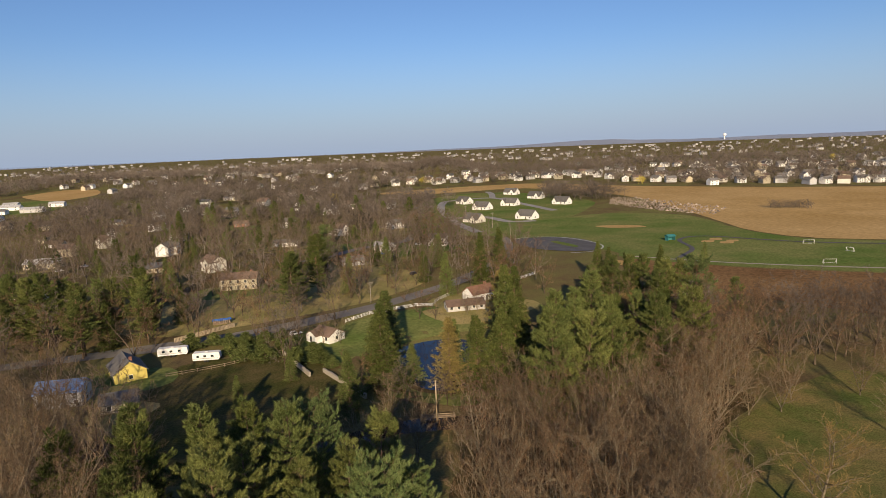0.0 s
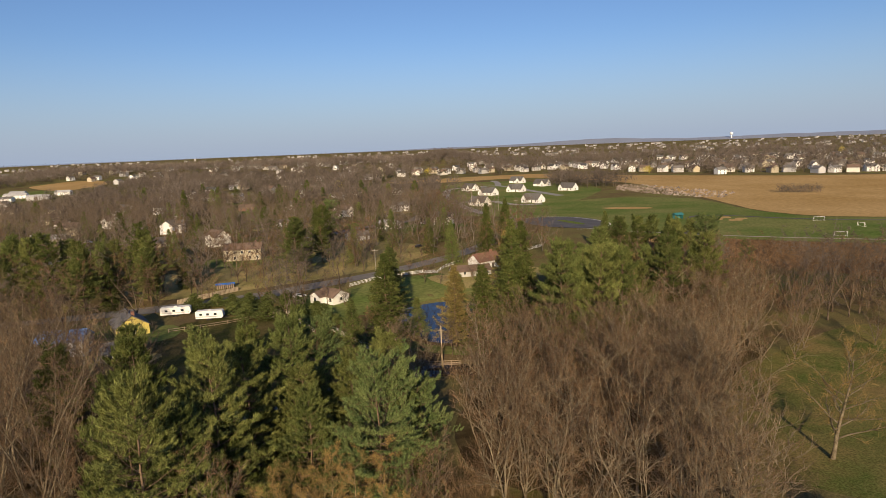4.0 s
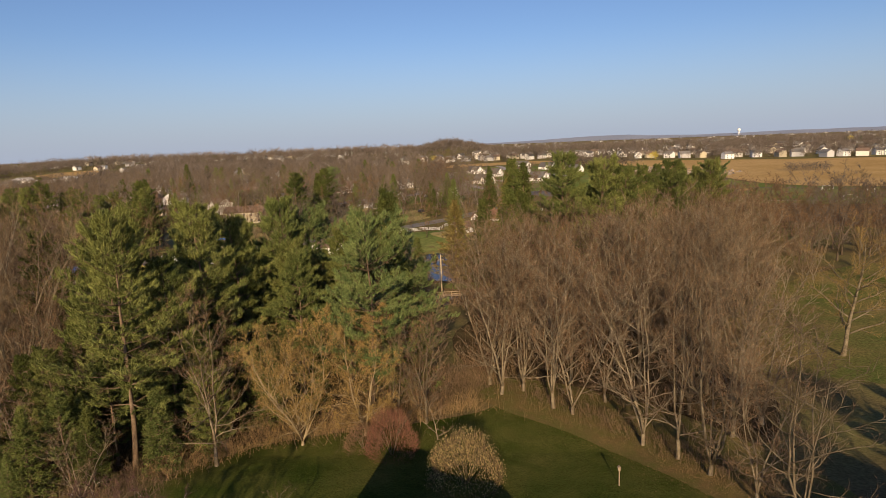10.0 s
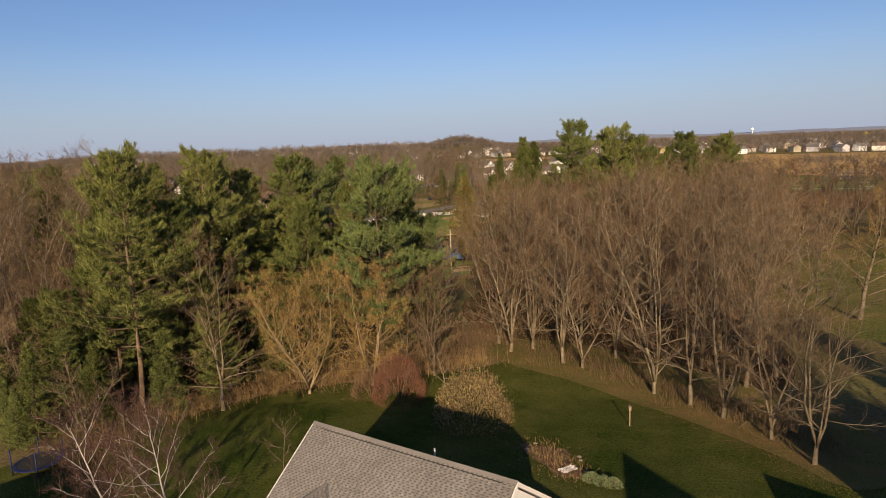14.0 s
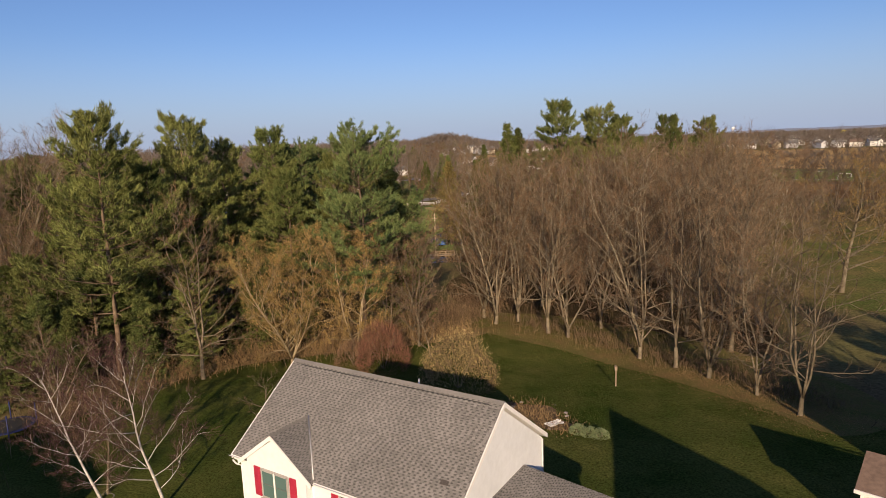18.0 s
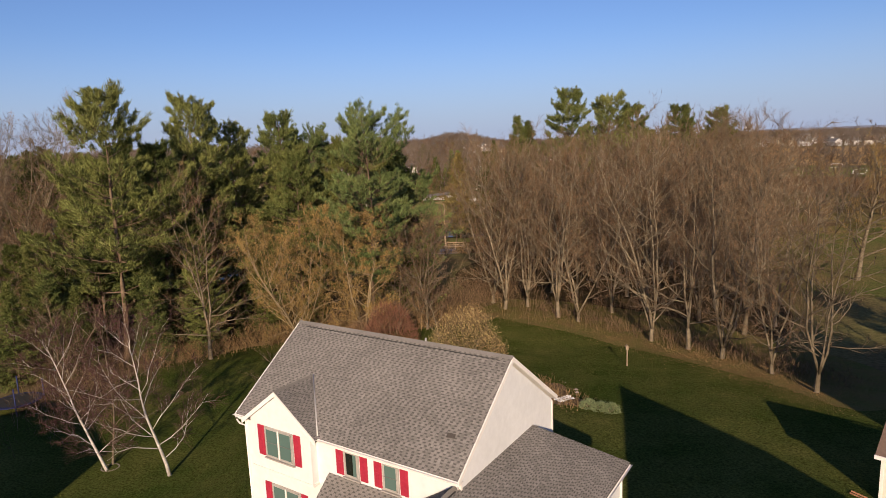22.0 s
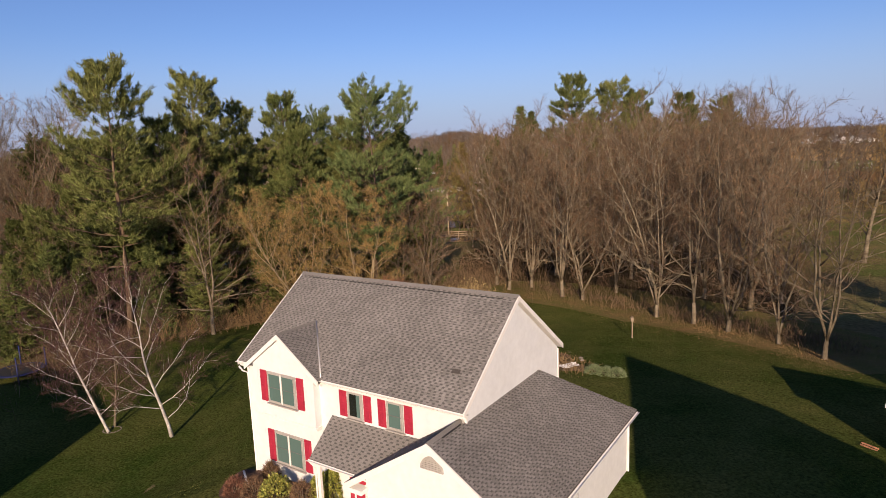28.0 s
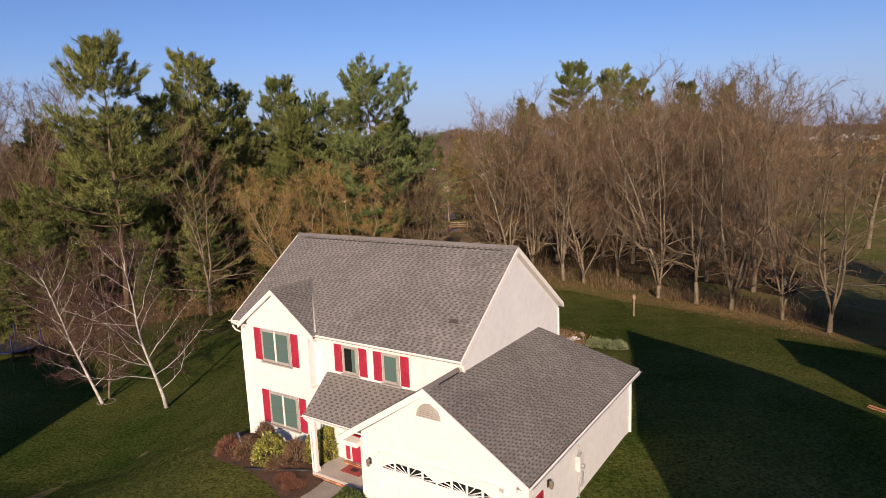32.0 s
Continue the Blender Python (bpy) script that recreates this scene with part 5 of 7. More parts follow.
PANE_L = glass_mat("lantern_glass", (0.18, 0.15, 0.11), 0.2)
lantern(9.25, -1.53, 2.4, 0)
lantern(15.63, 0.0, 2.55, 90)
sd = boxed("side_door", RED, house, 15.58, 15.65, -1.25, -0.35, 0.45, 2.5, bevel=0.01)
boxed("side_door_light", DARKPANE, house, 15.62, 15.665, -1.1, -0.5, 1.5, 2.35)
mt = boxed("meter_box", mat("grey_enamel", (0.5, 0.5, 0.5), None, 0.5, 2, 12, 0.05, 0.08), house, 15.61, 15.79, 2.5, 2.85, 1.75, 2.35, bevel=0.02)
tubes_of("dial", [([(15.79, 2.68, 1.95), (15.89, 2.68, 1.95)], [0.09, 0.08])], FLASH, mt, sides=12)
tubes_of("conduit", [([(15.67, 2.68, 1.75), (15.67, 2.68, 0.3)], 0.035), ([(15.67, 2.68, 2.35), (15.67, 2.68, 2.7)], 0.03)], FLASH, house)
tubes_of("cable", [([(15.67, 2.8, 1.8), (15.71, 3.05, 1.5), (15.71, 3.0, 1.1), (15.67, 2.72, 0.9)], 0.018)], FLASH, house)

# ---- front bed ----
HP = house.matrix_basis


def spot(x, y):
    p = HP @ Vector((x, y, 0))
    return p.x, p.y


drape("mulch_bed", smooth_poly([spot(*q) for q in ((-0.6, -0.4), (0.5, -2.2), (2.9, -2.3), (5.0, -2.7), (6.4, -3.1), (6.5, -1.4), (5.6, -0.8), (5.6, 0.28), (0.3, 0.28))]), mat("mulch", (0.075, 0.042, 0.028), (0.11, 0.065, 0.04), 0.95, 2, 25, 0.6, 0.4), "dark brown mulch bed along the front", "flower bed", 0.11, 0.8)
strip("front_walk", [spot(7.05, -1.3), spot(7.1, -2.6), spot(7.6, -4.6), spot(9.0, -6.5)], 1.1, CONCRETE, "pale concrete walk to the porch", "path", 0.09)
drape("driveway", [spot(9.3, -1.5), spot(15.1, -1.5), spot(15.6, -20), spot(8.8, -20)], ASPHALT, "asphalt driveway in front of the garage", "driveway", 0.08, 4)
LEAFY = mat("variegated_leaves", (0.16, 0.19, 0.03), (0.36, 0.33, 0.08), 0.6, 5, 20, 0, 0.3, island=0.45)
GREENLEAF = mat("dark_evergreen_leaves", (0.045, 0.07, 0.018), (0.09, 0.12, 0.03), 0.6, 5, 20, 0, 0.3, island=0.4)
BROWNLEAF = mat("brown_shrub_twigs", (0.14, 0.085, 0.05), (0.20, 0.125, 0.07), 0.9, 5, 20, 0, 0.3, island=0.35)
REDTWIG = mat("red_brown_shrub_twigs", (0.15, 0.07, 0.045), (0.21, 0.10, 0.06), 0.9, 5, 20, 0, 0.3, island=0.35)


def shrub(name, x, y, rx, rz, material, n, size, label, seed, wide=0.5, squash=1.0, up=0.3):
    """A shrub: stems from the ground and a shell of many small leaves or twigs."""
    r = np.random.RandomState(seed)
    e = tagged(new(name), label, "shrub")
    e.matrix_basis = pose(x, y, land(x, y) + 0.04)
    q = r.normal(0, 1, (n, 3))
    q /= np.linalg.norm(q, axis=1)[:, None]
    q[:, 2] = np.abs(q[:, 2]) * 1.0 - 0.15
    lump = np.array([noise.noise((a * 2.2 + seed, b * 2.2, c * 2.2)) for a, b, c in q])
    rad = (0.72 + 0.3 * r.rand(n) ** 0.5 + 0.22 * lump)[:, None]
    P = q * rad * (rx, rx * squash, rz) + (0, 0, rz * 0.12)
    D = q + r.normal(0, 0.55, (n, 3)) + (0, 0, up)
    D /= np.linalg.norm(D, axis=1)[:, None]
    tris_of("leaves", slivers(P, D, size * (0.6 + 0.8 * r.rand(n)), np.full(n, size * wide), r), material, e)
    L = []
    for i in range(9):
        a = i * 2.4
        tip = np.array([math.cos(a) * rx * 0.7, math.sin(a) * rx * 0.7 * squash, rz * (0.6 + 0.3 * r.rand())])
        L.append(([(0.08 * math.cos(a), 0.08 * math.sin(a), -0.05), tip * (0.5, 0.5, 0.6), tip], [0.03, 0.02, 0.008]))
    tubes_of("stem", L, BARK, e, sides=4)
    return e


for i, (u, w, rx, rz, m, lb) in enumerate([(3.2, -1.15, 0.78, 1.2, LEAFY, "rounded variegated yellow-green shrub by the house wall"), (4.4, -0.75, 0.55, 1.1, BROWNLEAF, "clipped brown dome-shaped shrub in the bed"), (4.9, -0.2, 0.42, 1.35, LEAFY, "upright variegated yellow-green shrub beside the porch post"),
                                            (5.5, 0.0, 0.4, 1.75, LEAFY, "tall variegated yellow-green shrub on the porch side"), (1.0, -1.6, 0.5, 0.7, REDTWIG, "low red-brown leafless shrub"), (2.0, -1.35, 0.6, 0.8, BROWNLEAF, "low brown leafless shrub"), (1.7, -0.2, 0.4, 1.0, BROWNLEAF, "thin brown shrub against the wall"),
                                            (3.9, -1.5, 0.4, 0.4, BROWNLEAF, "low brown leafless shrub"), (8.2, -1.8, 0.36, 0.4, GREENLEAF, "low dark green evergreen shrub beside the walk"), (8.7, -1.95, 0.4, 0.45, GREENLEAF, "low dark green evergreen shrub beside the walk"), (5.7, -2.2, 0.4, 0.10, REDTWIG, "low purplish ground cover in the bed"), (5.0, -2.0, 0.35, 0.10, REDTWIG, "low purplish ground cover in the bed")]):
    x, y = spot(u, w)
    shrub("shrub", x, y, rx, rz, m, 1500, 0.12 if m in (LEAFY, GREENLEAF) else 0.2, lb, 300 + i, 0.75 if m in (LEAFY, GREENLEAF) else 0.12)
tubes_of("bed_edging", [([(*spot(u, w), land(*spot(u, w)) + 0.1) for u, w in ((2.8, -2.3), (3.5, -2.0), (4.3, -1.6), (5.0, -1.2), (5.6, -0.95))], 0.06)], BLACK)
tagged(bpy.data.objects["bed_edging"], "black plastic edging round the mulch bed", "edging")
sp = thing("splash_spout", "white plastic downspout extension lying on the bed", "spout", at=(*spot(0.4, -0.6), land(*spot(0.4, -0.6)) + 0.12), turn=-60)
tubes_of("pipe", [([(-0.5, 0, 0.12), (0.2, 0, 0.05), (0.7, 0, 0)], 0.05)], TRIMW, sp)

# ---- the village and the town beyond ----
PAINT = {n: mat("paint_" + n, c, [min(0.85, q * 1.12) for q in c], 0.6, 0.5, 5, 0.05, 0.06) for n, c in
         dict(white=(0.72, 0.72, 0.70), cream=(0.62, 0.60, 0.54), tan=(0.45, 0.40, 0.29), grey=(0.42, 0.42, 0.42), yellow=(0.60, 0.50, 0.14), blue=(0.22, 0.30, 0.42), brick=(0.26, 0.13, 0.09)).items()}
ROOFS = {n: mat("roof_" + n, c, [q * 1.3 for q in c], 0.9, 0.4, 4, 0.2, 0.2, rnd=0.15) for n, c in
         dict(grey=(0.14, 0.135, 0.13), brown=(0.15, 0.105, 0.08), dark=(0.07, 0.07, 0.075), red=(0.16, 0.085, 0.06), tan=(0.26, 0.20, 0.13), pale=(0.36, 0.36, 0.36), stone=(0.25, 0.24, 0.20), blue=(0.12, 0.22, 0.45), slate=(0.105, 0.10, 0.095)).items()}
PANE = glass_mat("window_glass", (0.03, 0.04, 0.045), 0.1)
TRIM = mat("white_trim", (0.74, 0.72, 0.68), (0.78, 0.76, 0.72), 0.5, 1, 8, 0.05, 0.04)
DOORC = {n: mat("door_" + n, c, None, 0.5, 1, 8, 0.05, 0.08) for n, c in dict(white=(0.7, 0.69, 0.66), red=(0.35, 0.05, 0.05), dark=(0.08, 0.07, 0.06)).items()}
HOMES = []


def home(x, y, turn, L=13.0, D=8.5, H=5.4, rise=2.8, wall="white", roof="grey", label="", wing=0, chimney=True, garage=False, cols=4, category="house", group="", proto=None, plain=False):
    """A gabled house: walls, roof, chimney, doors and windows as parts; wing adds a cross gable."""
    HOMES.append((x, y, max(L, D) * 0.62))
    z = land(x, y) - 0.15
    if proto:
        o = copy_thing(proto, pose(x, y, z, 0, 0, turn))
        return o
    e = thing("house", label or f"{wall} house with {roof} gabled roof", category, group, (x, y, z), turn)
    W, R = PAINT[wall], ROOFS[roof]
    bm = bmesh.new()
    prism(bm, [(-D / 2, 0), (D / 2, 0), (D / 2, H), (0, H + rise - 0.1), (-D / 2, H)], "x", -L / 2, L / 2)
    part("wall", bm, W, e)
    o = 0.45
    s = rise / (D / 2)
    bm = bmesh.new()
    prism(bm, [(-D / 2 - o, H - s * o), (0, H + rise), (D / 2 + o, H - s * o), (D / 2 + o, H - s * o + 0.22), (0, H + rise + 0.24), (-D / 2 - o, H - s * o + 0.22)], "x", -L / 2 - 0.35, L / 2 + 0.35)
    part("roof", bm, R, e)
    if wing:
        w2, d2 = 5.2, D / 2 + 2.2
        r2 = rise * 0.8
        bm = bmesh.new()
        prism(bm, [(wing * L * 0.28 - w2 / 2, 0), (wing * L * 0.28 + w2 / 2, 0), (wing * L * 0.28 + w2 / 2, H), (wing * L * 0.28, H + r2 - 0.1), (wing * L * 0.28 - w2 / 2, H)], "y", -d2, 0)
        part("wing_wall", bm, W, e)
        c, s2 = wing * L * 0.28, r2 / (w2 / 2)
        bm = bmesh.new()
        prism(bm, [(c - w2 / 2 - 0.4, H - s2 * 0.4), (c, H + r2), (c + w2 / 2 + 0.4, H - s2 * 0.4), (c + w2 / 2 + 0.4, H - s2 * 0.4 + 0.2), (c, H + r2 + 0.22), (c - w2 / 2 - 0.4, H - s2 * 0.4 + 0.2)], "y", -d2 - 0.35, 0)
        part("wing_roof", bm, R, e)
    if chimney:
        boxed("chimney", PAINT["brick"], e, L * 0.3, L * 0.3 + 0.9, 0.2, 1.1, H, H + rise + 0.9, bevel=0.04)
    floors = [1.0] if H < 4 else [0.9, 3.5]
    for f_ in floors:
        for i in range(cols):
            u = -L / 2 + L * (i + 0.5) / cols
            if wing and abs(u - wing * L * 0.28) < 3.1:
                u_y = -D / 2 - 2.2
                u = wing * L * 0.28
            else:
                u_y = -D / 2
            if garage and f_ == floors[0] and i == 0:
                boxed("garage_door", DOORC["white"], e, u - 1.3, u + 1.3, u_y - 0.06, u_y + 0.05, 0.1, 2.3)
            elif f_ == floors[0] and i == cols // 2:
                boxed("door", DOORC["dark"], e, u - 0.5, u + 0.5, u_y - 0.06, u_y + 0.05, 0.2, 2.3)
            elif plain:
                boxed("window", PANE, e, u - 0.6, u + 0.6, u_y - 0.06, u_y + 0.03, f_, f_ + 1.3)
            else:
                p_ = boxed("window", TRIM, e, u - 0.62, u + 0.62, u_y - 0.05, u_y + 0.05, f_ - 0.08, f_ + 1.38)
                boxed("pane", PANE, p_, u - 0.5, u + 0.5, u_y - 0.07, u_y + 0.02, f_ + 0.04, f_ + 1.26)
        for side in (() if plain else (-1, 1)):
            q = side * L / 2
            p_ = boxed("window", TRIM, e, q - 0.05, q + 0.05, -0.6, 0.6, f_ - 0.08, f_ + 1.3)
            boxed("pane", PANE, p_, q - 0.07, q + 0.07, -0.48, 0.48, f_ + 0.04, f_ + 1.18)
    return e


# houses round the pond and along the road
home(-105, 178, -52, 12, 9, 3.2, 3.2, "yellow", "grey", "yellow bungalow with a grey shingle roof")
home(-112, 158, 12, 12, 7.5, 4.6, 2.2, "grey", "blue", "weathered grey house with a bluish metal roof", chimney=False)
home(-94, 154, 24, 9, 7, 2.7, 1.9, "tan", "grey", "low tan shed with a grey shingle roof", chimney=False, cols=2, category="shed")
home(-49, 208, -38, 9, 7, 2.7, 1.9, "white", "brown", "small white cottage with a brown roof by the pond", cols=3, chimney=False, wing=-1)
home(5, 250, 38, 11.5, 7, 3.5, 2.6, "white", "red", "white gabled house with a red-brown roof behind the fence")
home(-1, 237, 14, 15, 7, 2.3, 1.6, "grey", "brown", "low grey wing with a brown roof beside the white house", chimney=False, cols=5)
home(-107, 283, 8, 17, 8, 5.4, 2.4, "tan", "brown", "two-storey stone-coloured house with a brown roof", cols=5)
home(-121, 408, 6, 17, 8, 3.0, 1.6, "white", "grey", "long white ranch house with a grey roof", chimney=False, cols=5)
home(-50, 376, -34, 13, 8, 3.0, 2.4, "white", "pale", "white bungalow beside the side street", wing=1)
home(-17, 389, -12, 11, 8, 5.4, 2.4, "white", "grey", "white two-storey house with grey roof")
home(-62, 332, 24, 12, 8, 2.8, 2.0, "grey", "grey", "grey bungalow under bare trees", cols=3)
home(-250, 354, 10, 20, 9, 3.6, 2.2, "tan", "pale", "long tan house with a pale roof", cols=5)
home(-229, 594, -20, 13, 8, 4.2, 3.0, "tan", "tan", "house with a bright tan roof")
for i, (x, y, a, w, r, h) in enumerate([(-262, 626, 10, "white", "grey", 5.2), (-299, 780, 20, "white", "pale", 3.2), (-227, 693, -10, "white", "brown", 5.2), (-147, 666, 15, "white", "grey", 3.2), (-54, 476, 40, "white", "grey", 5.0),
                                        (-190, 520, 10, "brick", "brown", 3.0), (-320, 560, -15, "cream", "grey", 3.2), (-170, 330, 25, "tan", "grey", 3.0), (-200, 270, 10, "white", "dark", 3.0), (-300, 440, 5, "white", "brown", 3.0)]):
    home(x, y, a, 12, 8, h, 2.3, w, r, cols=3, group="village houses", chimney=i % 2 == 0)
# farm sheds on the left
for i, (x, y, L, w, r) in enumerate([(-563, 750, 26, "white", "pale"), (-510, 716, 24, "grey", "pale"), (-496, 632, 20, "white", "grey"), (-522, 780, 18, "white", "pale"), (-440, 704, 14, "tan", "brown"), (-540, 700, 18, "white", "grey"), (-431, 560, 16, "tan", "brown"), (-470, 590, 15, "white", "brown"), (-590, 790, 18, "white", "pale"), (-378, 548, 14, "tan", "grey")]):
    home(x, y, 14, L, 11, 4.2, 2.4, w, r, f"long {w} farm shed with a {r} roof", chimney=False, cols=3, category="farm shed", group="farm sheds")
# new estate
for i, (x, y, a) in enumerate([(1, 640, -48), (18, 584, -40), (56, 722, -38), (46, 610, -35), (8, 498, -42), (52, 508, -44), (78, 668, -40), (96, 606, -44)]):
    home(x, y, a, 16, 10, 3.0, 4.4, "white" if i != 4 else "cream", "slate", "new white house with a steep dark grey roof", wing=(-1) ** i, garage=True, group="new estate houses", cols=4, chimney=i == 2)
# the town: a few kinds of house, repeated in rows
kinds = [home(-98 + 60 * i, 905 + 6 * i, -160 + 9 * i, 11 + i % 3, 8.5, 5.6, 2.6 + 0.3 * (i % 2), ("white", "cream", "grey", "white", "tan", "white")[i], ("grey", "brown", "grey", "dark", "brown", "grey")[i],
              "two-storey town house with pale siding", chimney=False, cols=2, plain=True, group="town houses", wing=(0, 1, 0, -1, 0, 1)[i]) for i in range(6)]
tr = np.random.RandomState(5)
tr2 = np.random.RandomState(15)
rows_ = [((-80, 930), (190, 945), 12), ((215, 850), (296, 790), 5), ((296, 768), (700, 600), 22), ((330, 815), (760, 630), 20), ((-110, 965), (220, 985), 12), ((345, 870), (800, 680), 18), ((345, 1160), (640, 930), 16), ((420, 1080), (860, 800), 16), ((0, 1020), (330, 1010), 12), ((240, 930), (420, 880), 8)]
for (a, b, n) in rows_:
    for i in range(n):
        t = (i + 0.3 * tr.rand()) / n
        x, y = a[0] + (b[0] - a[0]) * t, a[1] + (b[1] - a[1]) * t + tr.normal(0, 11)
        if ((x + 98) % 60 < 8 and abs(y - 905) < 12):
            continue
        home(x, y, tr.choice([0, 90, 180, 30, -30, 150]) + tr.normal(0, 8), proto=kinds[tr.randint(6)])
for x, y in scatter([(-900, 1250), (-420, 820), (-330, 480), (-150, 480), (-60, 640), (-130, 800), (-120, 1100), (-300, 1300)], 32, 70, 9):
    home(x, y, tr.choice([0, 90, 180, 30, -30]) + tr.normal(0, 10), proto=kinds[tr.randint(6)])


for x, y in scatter([(-330, 300), (-140, 300), (-80, 460), (-330, 480)], 34, 9, 12, lambda x, y: all((x - a) ** 2 + (y - b) ** 2 > 24 ** 2 for a, b, _ in HOMES)):
    home(x, y, tr.choice([0, 90, 180, 30, -30]) + tr.normal(0, 10), proto=kinds[tr.randint(6)])
for x, y in scatter([(215, 880), (800, 650), (1100, 820), (700, 1300), (60, 1160)], 27, 62, 14, lambda x, y: all((x - a) ** 2 + (y - b) ** 2 > 20 ** 2 for a, b, _ in HOMES)):
    home(x, y, tr2.choice([0, 90, 180, 30, -30]) + tr2.normal(0, 10), proto=kinds[tr2.randint(6)])
# sunlit lawns round the village houses
for i, (x, y, r_) in enumerate(HOMES[:22]):
    k = 1.0 + 0.25 * math.sin(i * 2.1)
    drape("garden_lawn", smooth_poly([(x + 17 * k * math.cos(a * 1.047 + i) * (1 + 0.3 * math.sin(a * 2.3 + i)), y - 6 + 15 * k * math.sin(a * 1.047 + i) * (1 + 0.3 * math.cos(a * 1.7 + i))) for a in range(6)], 3), (DRYGRASS, SPORT)[i % 3 == 0], "garden lawn round a village house", "lawn", 0.075 + 0.003 * i, 10)


def clear(x, y):
    """Whether a tree may stand here."""
    if any((x - a) ** 2 + (y - b) ** 2 < (r + 1.5) ** 2 for a, b, r in HOMES if abs(y - b) < 16):
        return False
    road_x = np.interp(y, [168, 190, 212, 228, 243, 262, 286, 330, 400, 480, 560, 640], [-200, -150, -87, -58, -38, -20, -2, 18, 26, 10, -20, -60])
    if 165 < y < 640 and abs(x - road_x) < (16 if y < 245 else 8):
        return False
    if ((x + 6) / 24) ** 2 + ((y - 186) / 32) ** 2 < 1 or (-48 < x < 18 and 205 < y < 242):
        return False
    if abs((x + 66) * 0.62 - (y - 385) * 0.785) < 9 and 340 < y < 445 and -100 < x < -28:
        return False
    if -720 < x < -430 and 600 < y < 1060 and x < -430 - 0.3 * (y - 700):
        return False
    if 246 < y < 300 and -100 < x < -20:
        return RNG.rand() < 0.35
    if -108 < x < -62 and 158 < y < 206:
        return False
    if x > 26 and 288 - 0.28 * (x - 85) < y < 545 - 0.1 * x:
        return False
    if x > -32 and 440 < y < 770 and x < 125:
        return RNG.rand() < 0.02
    if x > 110 and y > 480 and y < 560 + (x - 110) * 0.9 and y < 790 - 0.36 * (x - 200):
        return False
    if -110 < x < 200 and 745 < y < 880:
        return RNG.rand() < 0.15
    return True


# tall trees by the side street, then the bare trees among the village houses
for x, y, s in [(-27, 366, 1.5), (-20, 358, 1.6), (-14, 368, 1.55), (-23, 376, 1.6), (-8, 360, 1.5), (-31, 378, 1.4), (-16, 350, 1.45), (-38, 330, 1.2), (-42, 344, 1.3)]:
    put(MID[RNG.randint(4)], x, y, s, label="tall spreading bare tree by the side street", group="tall bare trees by the street")
for x, y in scatter([(-46, 96), (-20, 100), (2, 130), (-14, 146), (-30, 132), (-56, 118)], 7.5, 14, 20, clear):
    put(BARE[RNG.randint(6)], x, y, 0.55 + 0.3 * RNG.rand(), group="bare trees along the creek")
def merged(name, protos, places, label):
    """Copies of whole trees joined into one mesh, for woods that nobody could count."""
    co, tri, mi = [], [], []
    n = 0
    for x, y, s in places:
        p = protos[RNG.randint(len(protos))]
        a = RNG.rand() * 6.283
        m = np.array([[math.cos(a), -math.sin(a), 0], [math.sin(a), math.cos(a), 0], [0, 0, 1]]) * s
        for k, ch in enumerate(p.children):
            me = ch.data
            me.calc_loop_triangles()
            v = np.empty(3 * len(me.vertices), np.float32)
            me.vertices.foreach_get("co", v)
            t = np.empty(3 * len(me.loop_triangles), np.int32)
            me.loop_triangles.foreach_get("vertices", t)
            co.append(v.reshape(-1, 3) @ m.T + (x, y, land(x, y) - 0.1))
            tri.append(t + n)
            mi.append(np.full(len(t) // 3, k))
            n += len(me.vertices)
    co, tri, mi = np.concatenate(co).astype(np.float32), np.concatenate(tri).astype(np.int32), np.concatenate(mi).astype(np.int32)
    me = bpy.data.meshes.new(name)
    me.vertices.add(len(co))
    me.loops.add(len(tri))
    me.polygons.add(len(tri) // 3)
    me.vertices.foreach_set("co", co.ravel())
    me.loops.foreach_set("vertex_index", tri)
    me.polygons.foreach_set("loop_start", np.arange(0, len(tri), 3, dtype=np.int32))
    me.polygons.foreach_set("material_index", mi)
    me.materials.append(DARKBARK)
    me.materials.append(FARTWIG)
    me.update(calc_edges=True)
    return tagged(new(name, me), label, "woods", kind="stuff")


merged("village_wood", MID, [(x, y, 1.0 + 0.5 * RNG.rand()) for x, y in scatter([(-75, 76), (-62, 98), (-90, 142), (-130, 152), (-190, 165), (-140, 95)], 8.0, 52, 21, clear)], "bare brown wood below the village")
near = scatter([(-190, 150), (-60, 170), (-46, 196), (20, 242), (44, 250), (26, 330), (20, 450), (-330, 460), (-300, 330), (-250, 220)], 10.6, 290, 22, clear)
near.sort(key=lambda p: p[1])
for x, y in near[:80]:
    put(MID[RNG.randint(4)], x, y, 0.9 + 0.6 * RNG.rand(), group="bare trees round the village")
merged("street_trees", MID, [(x, y, 0.95 + 0.6 * RNG.rand()) for x, y in near[80:]], "bare street and garden trees of the village")
for x, y in scatter([(-250, 200), (-60, 210), (0, 260), (0, 440), (-300, 440)], 22, 46, 23, clear):
    put(SPRUCES[RNG.randint(3)], x, y, 0.5 + 0.5 * RNG.rand())


for x, y in scatter([(-330, 300), (-20, 300), (10, 470), (-60, 640), (-360, 640)], 20, 60, 24, clear):
    put(FARPINES[RNG.randint(2)], x, y, 0.45 + 0.4 * RNG.rand())


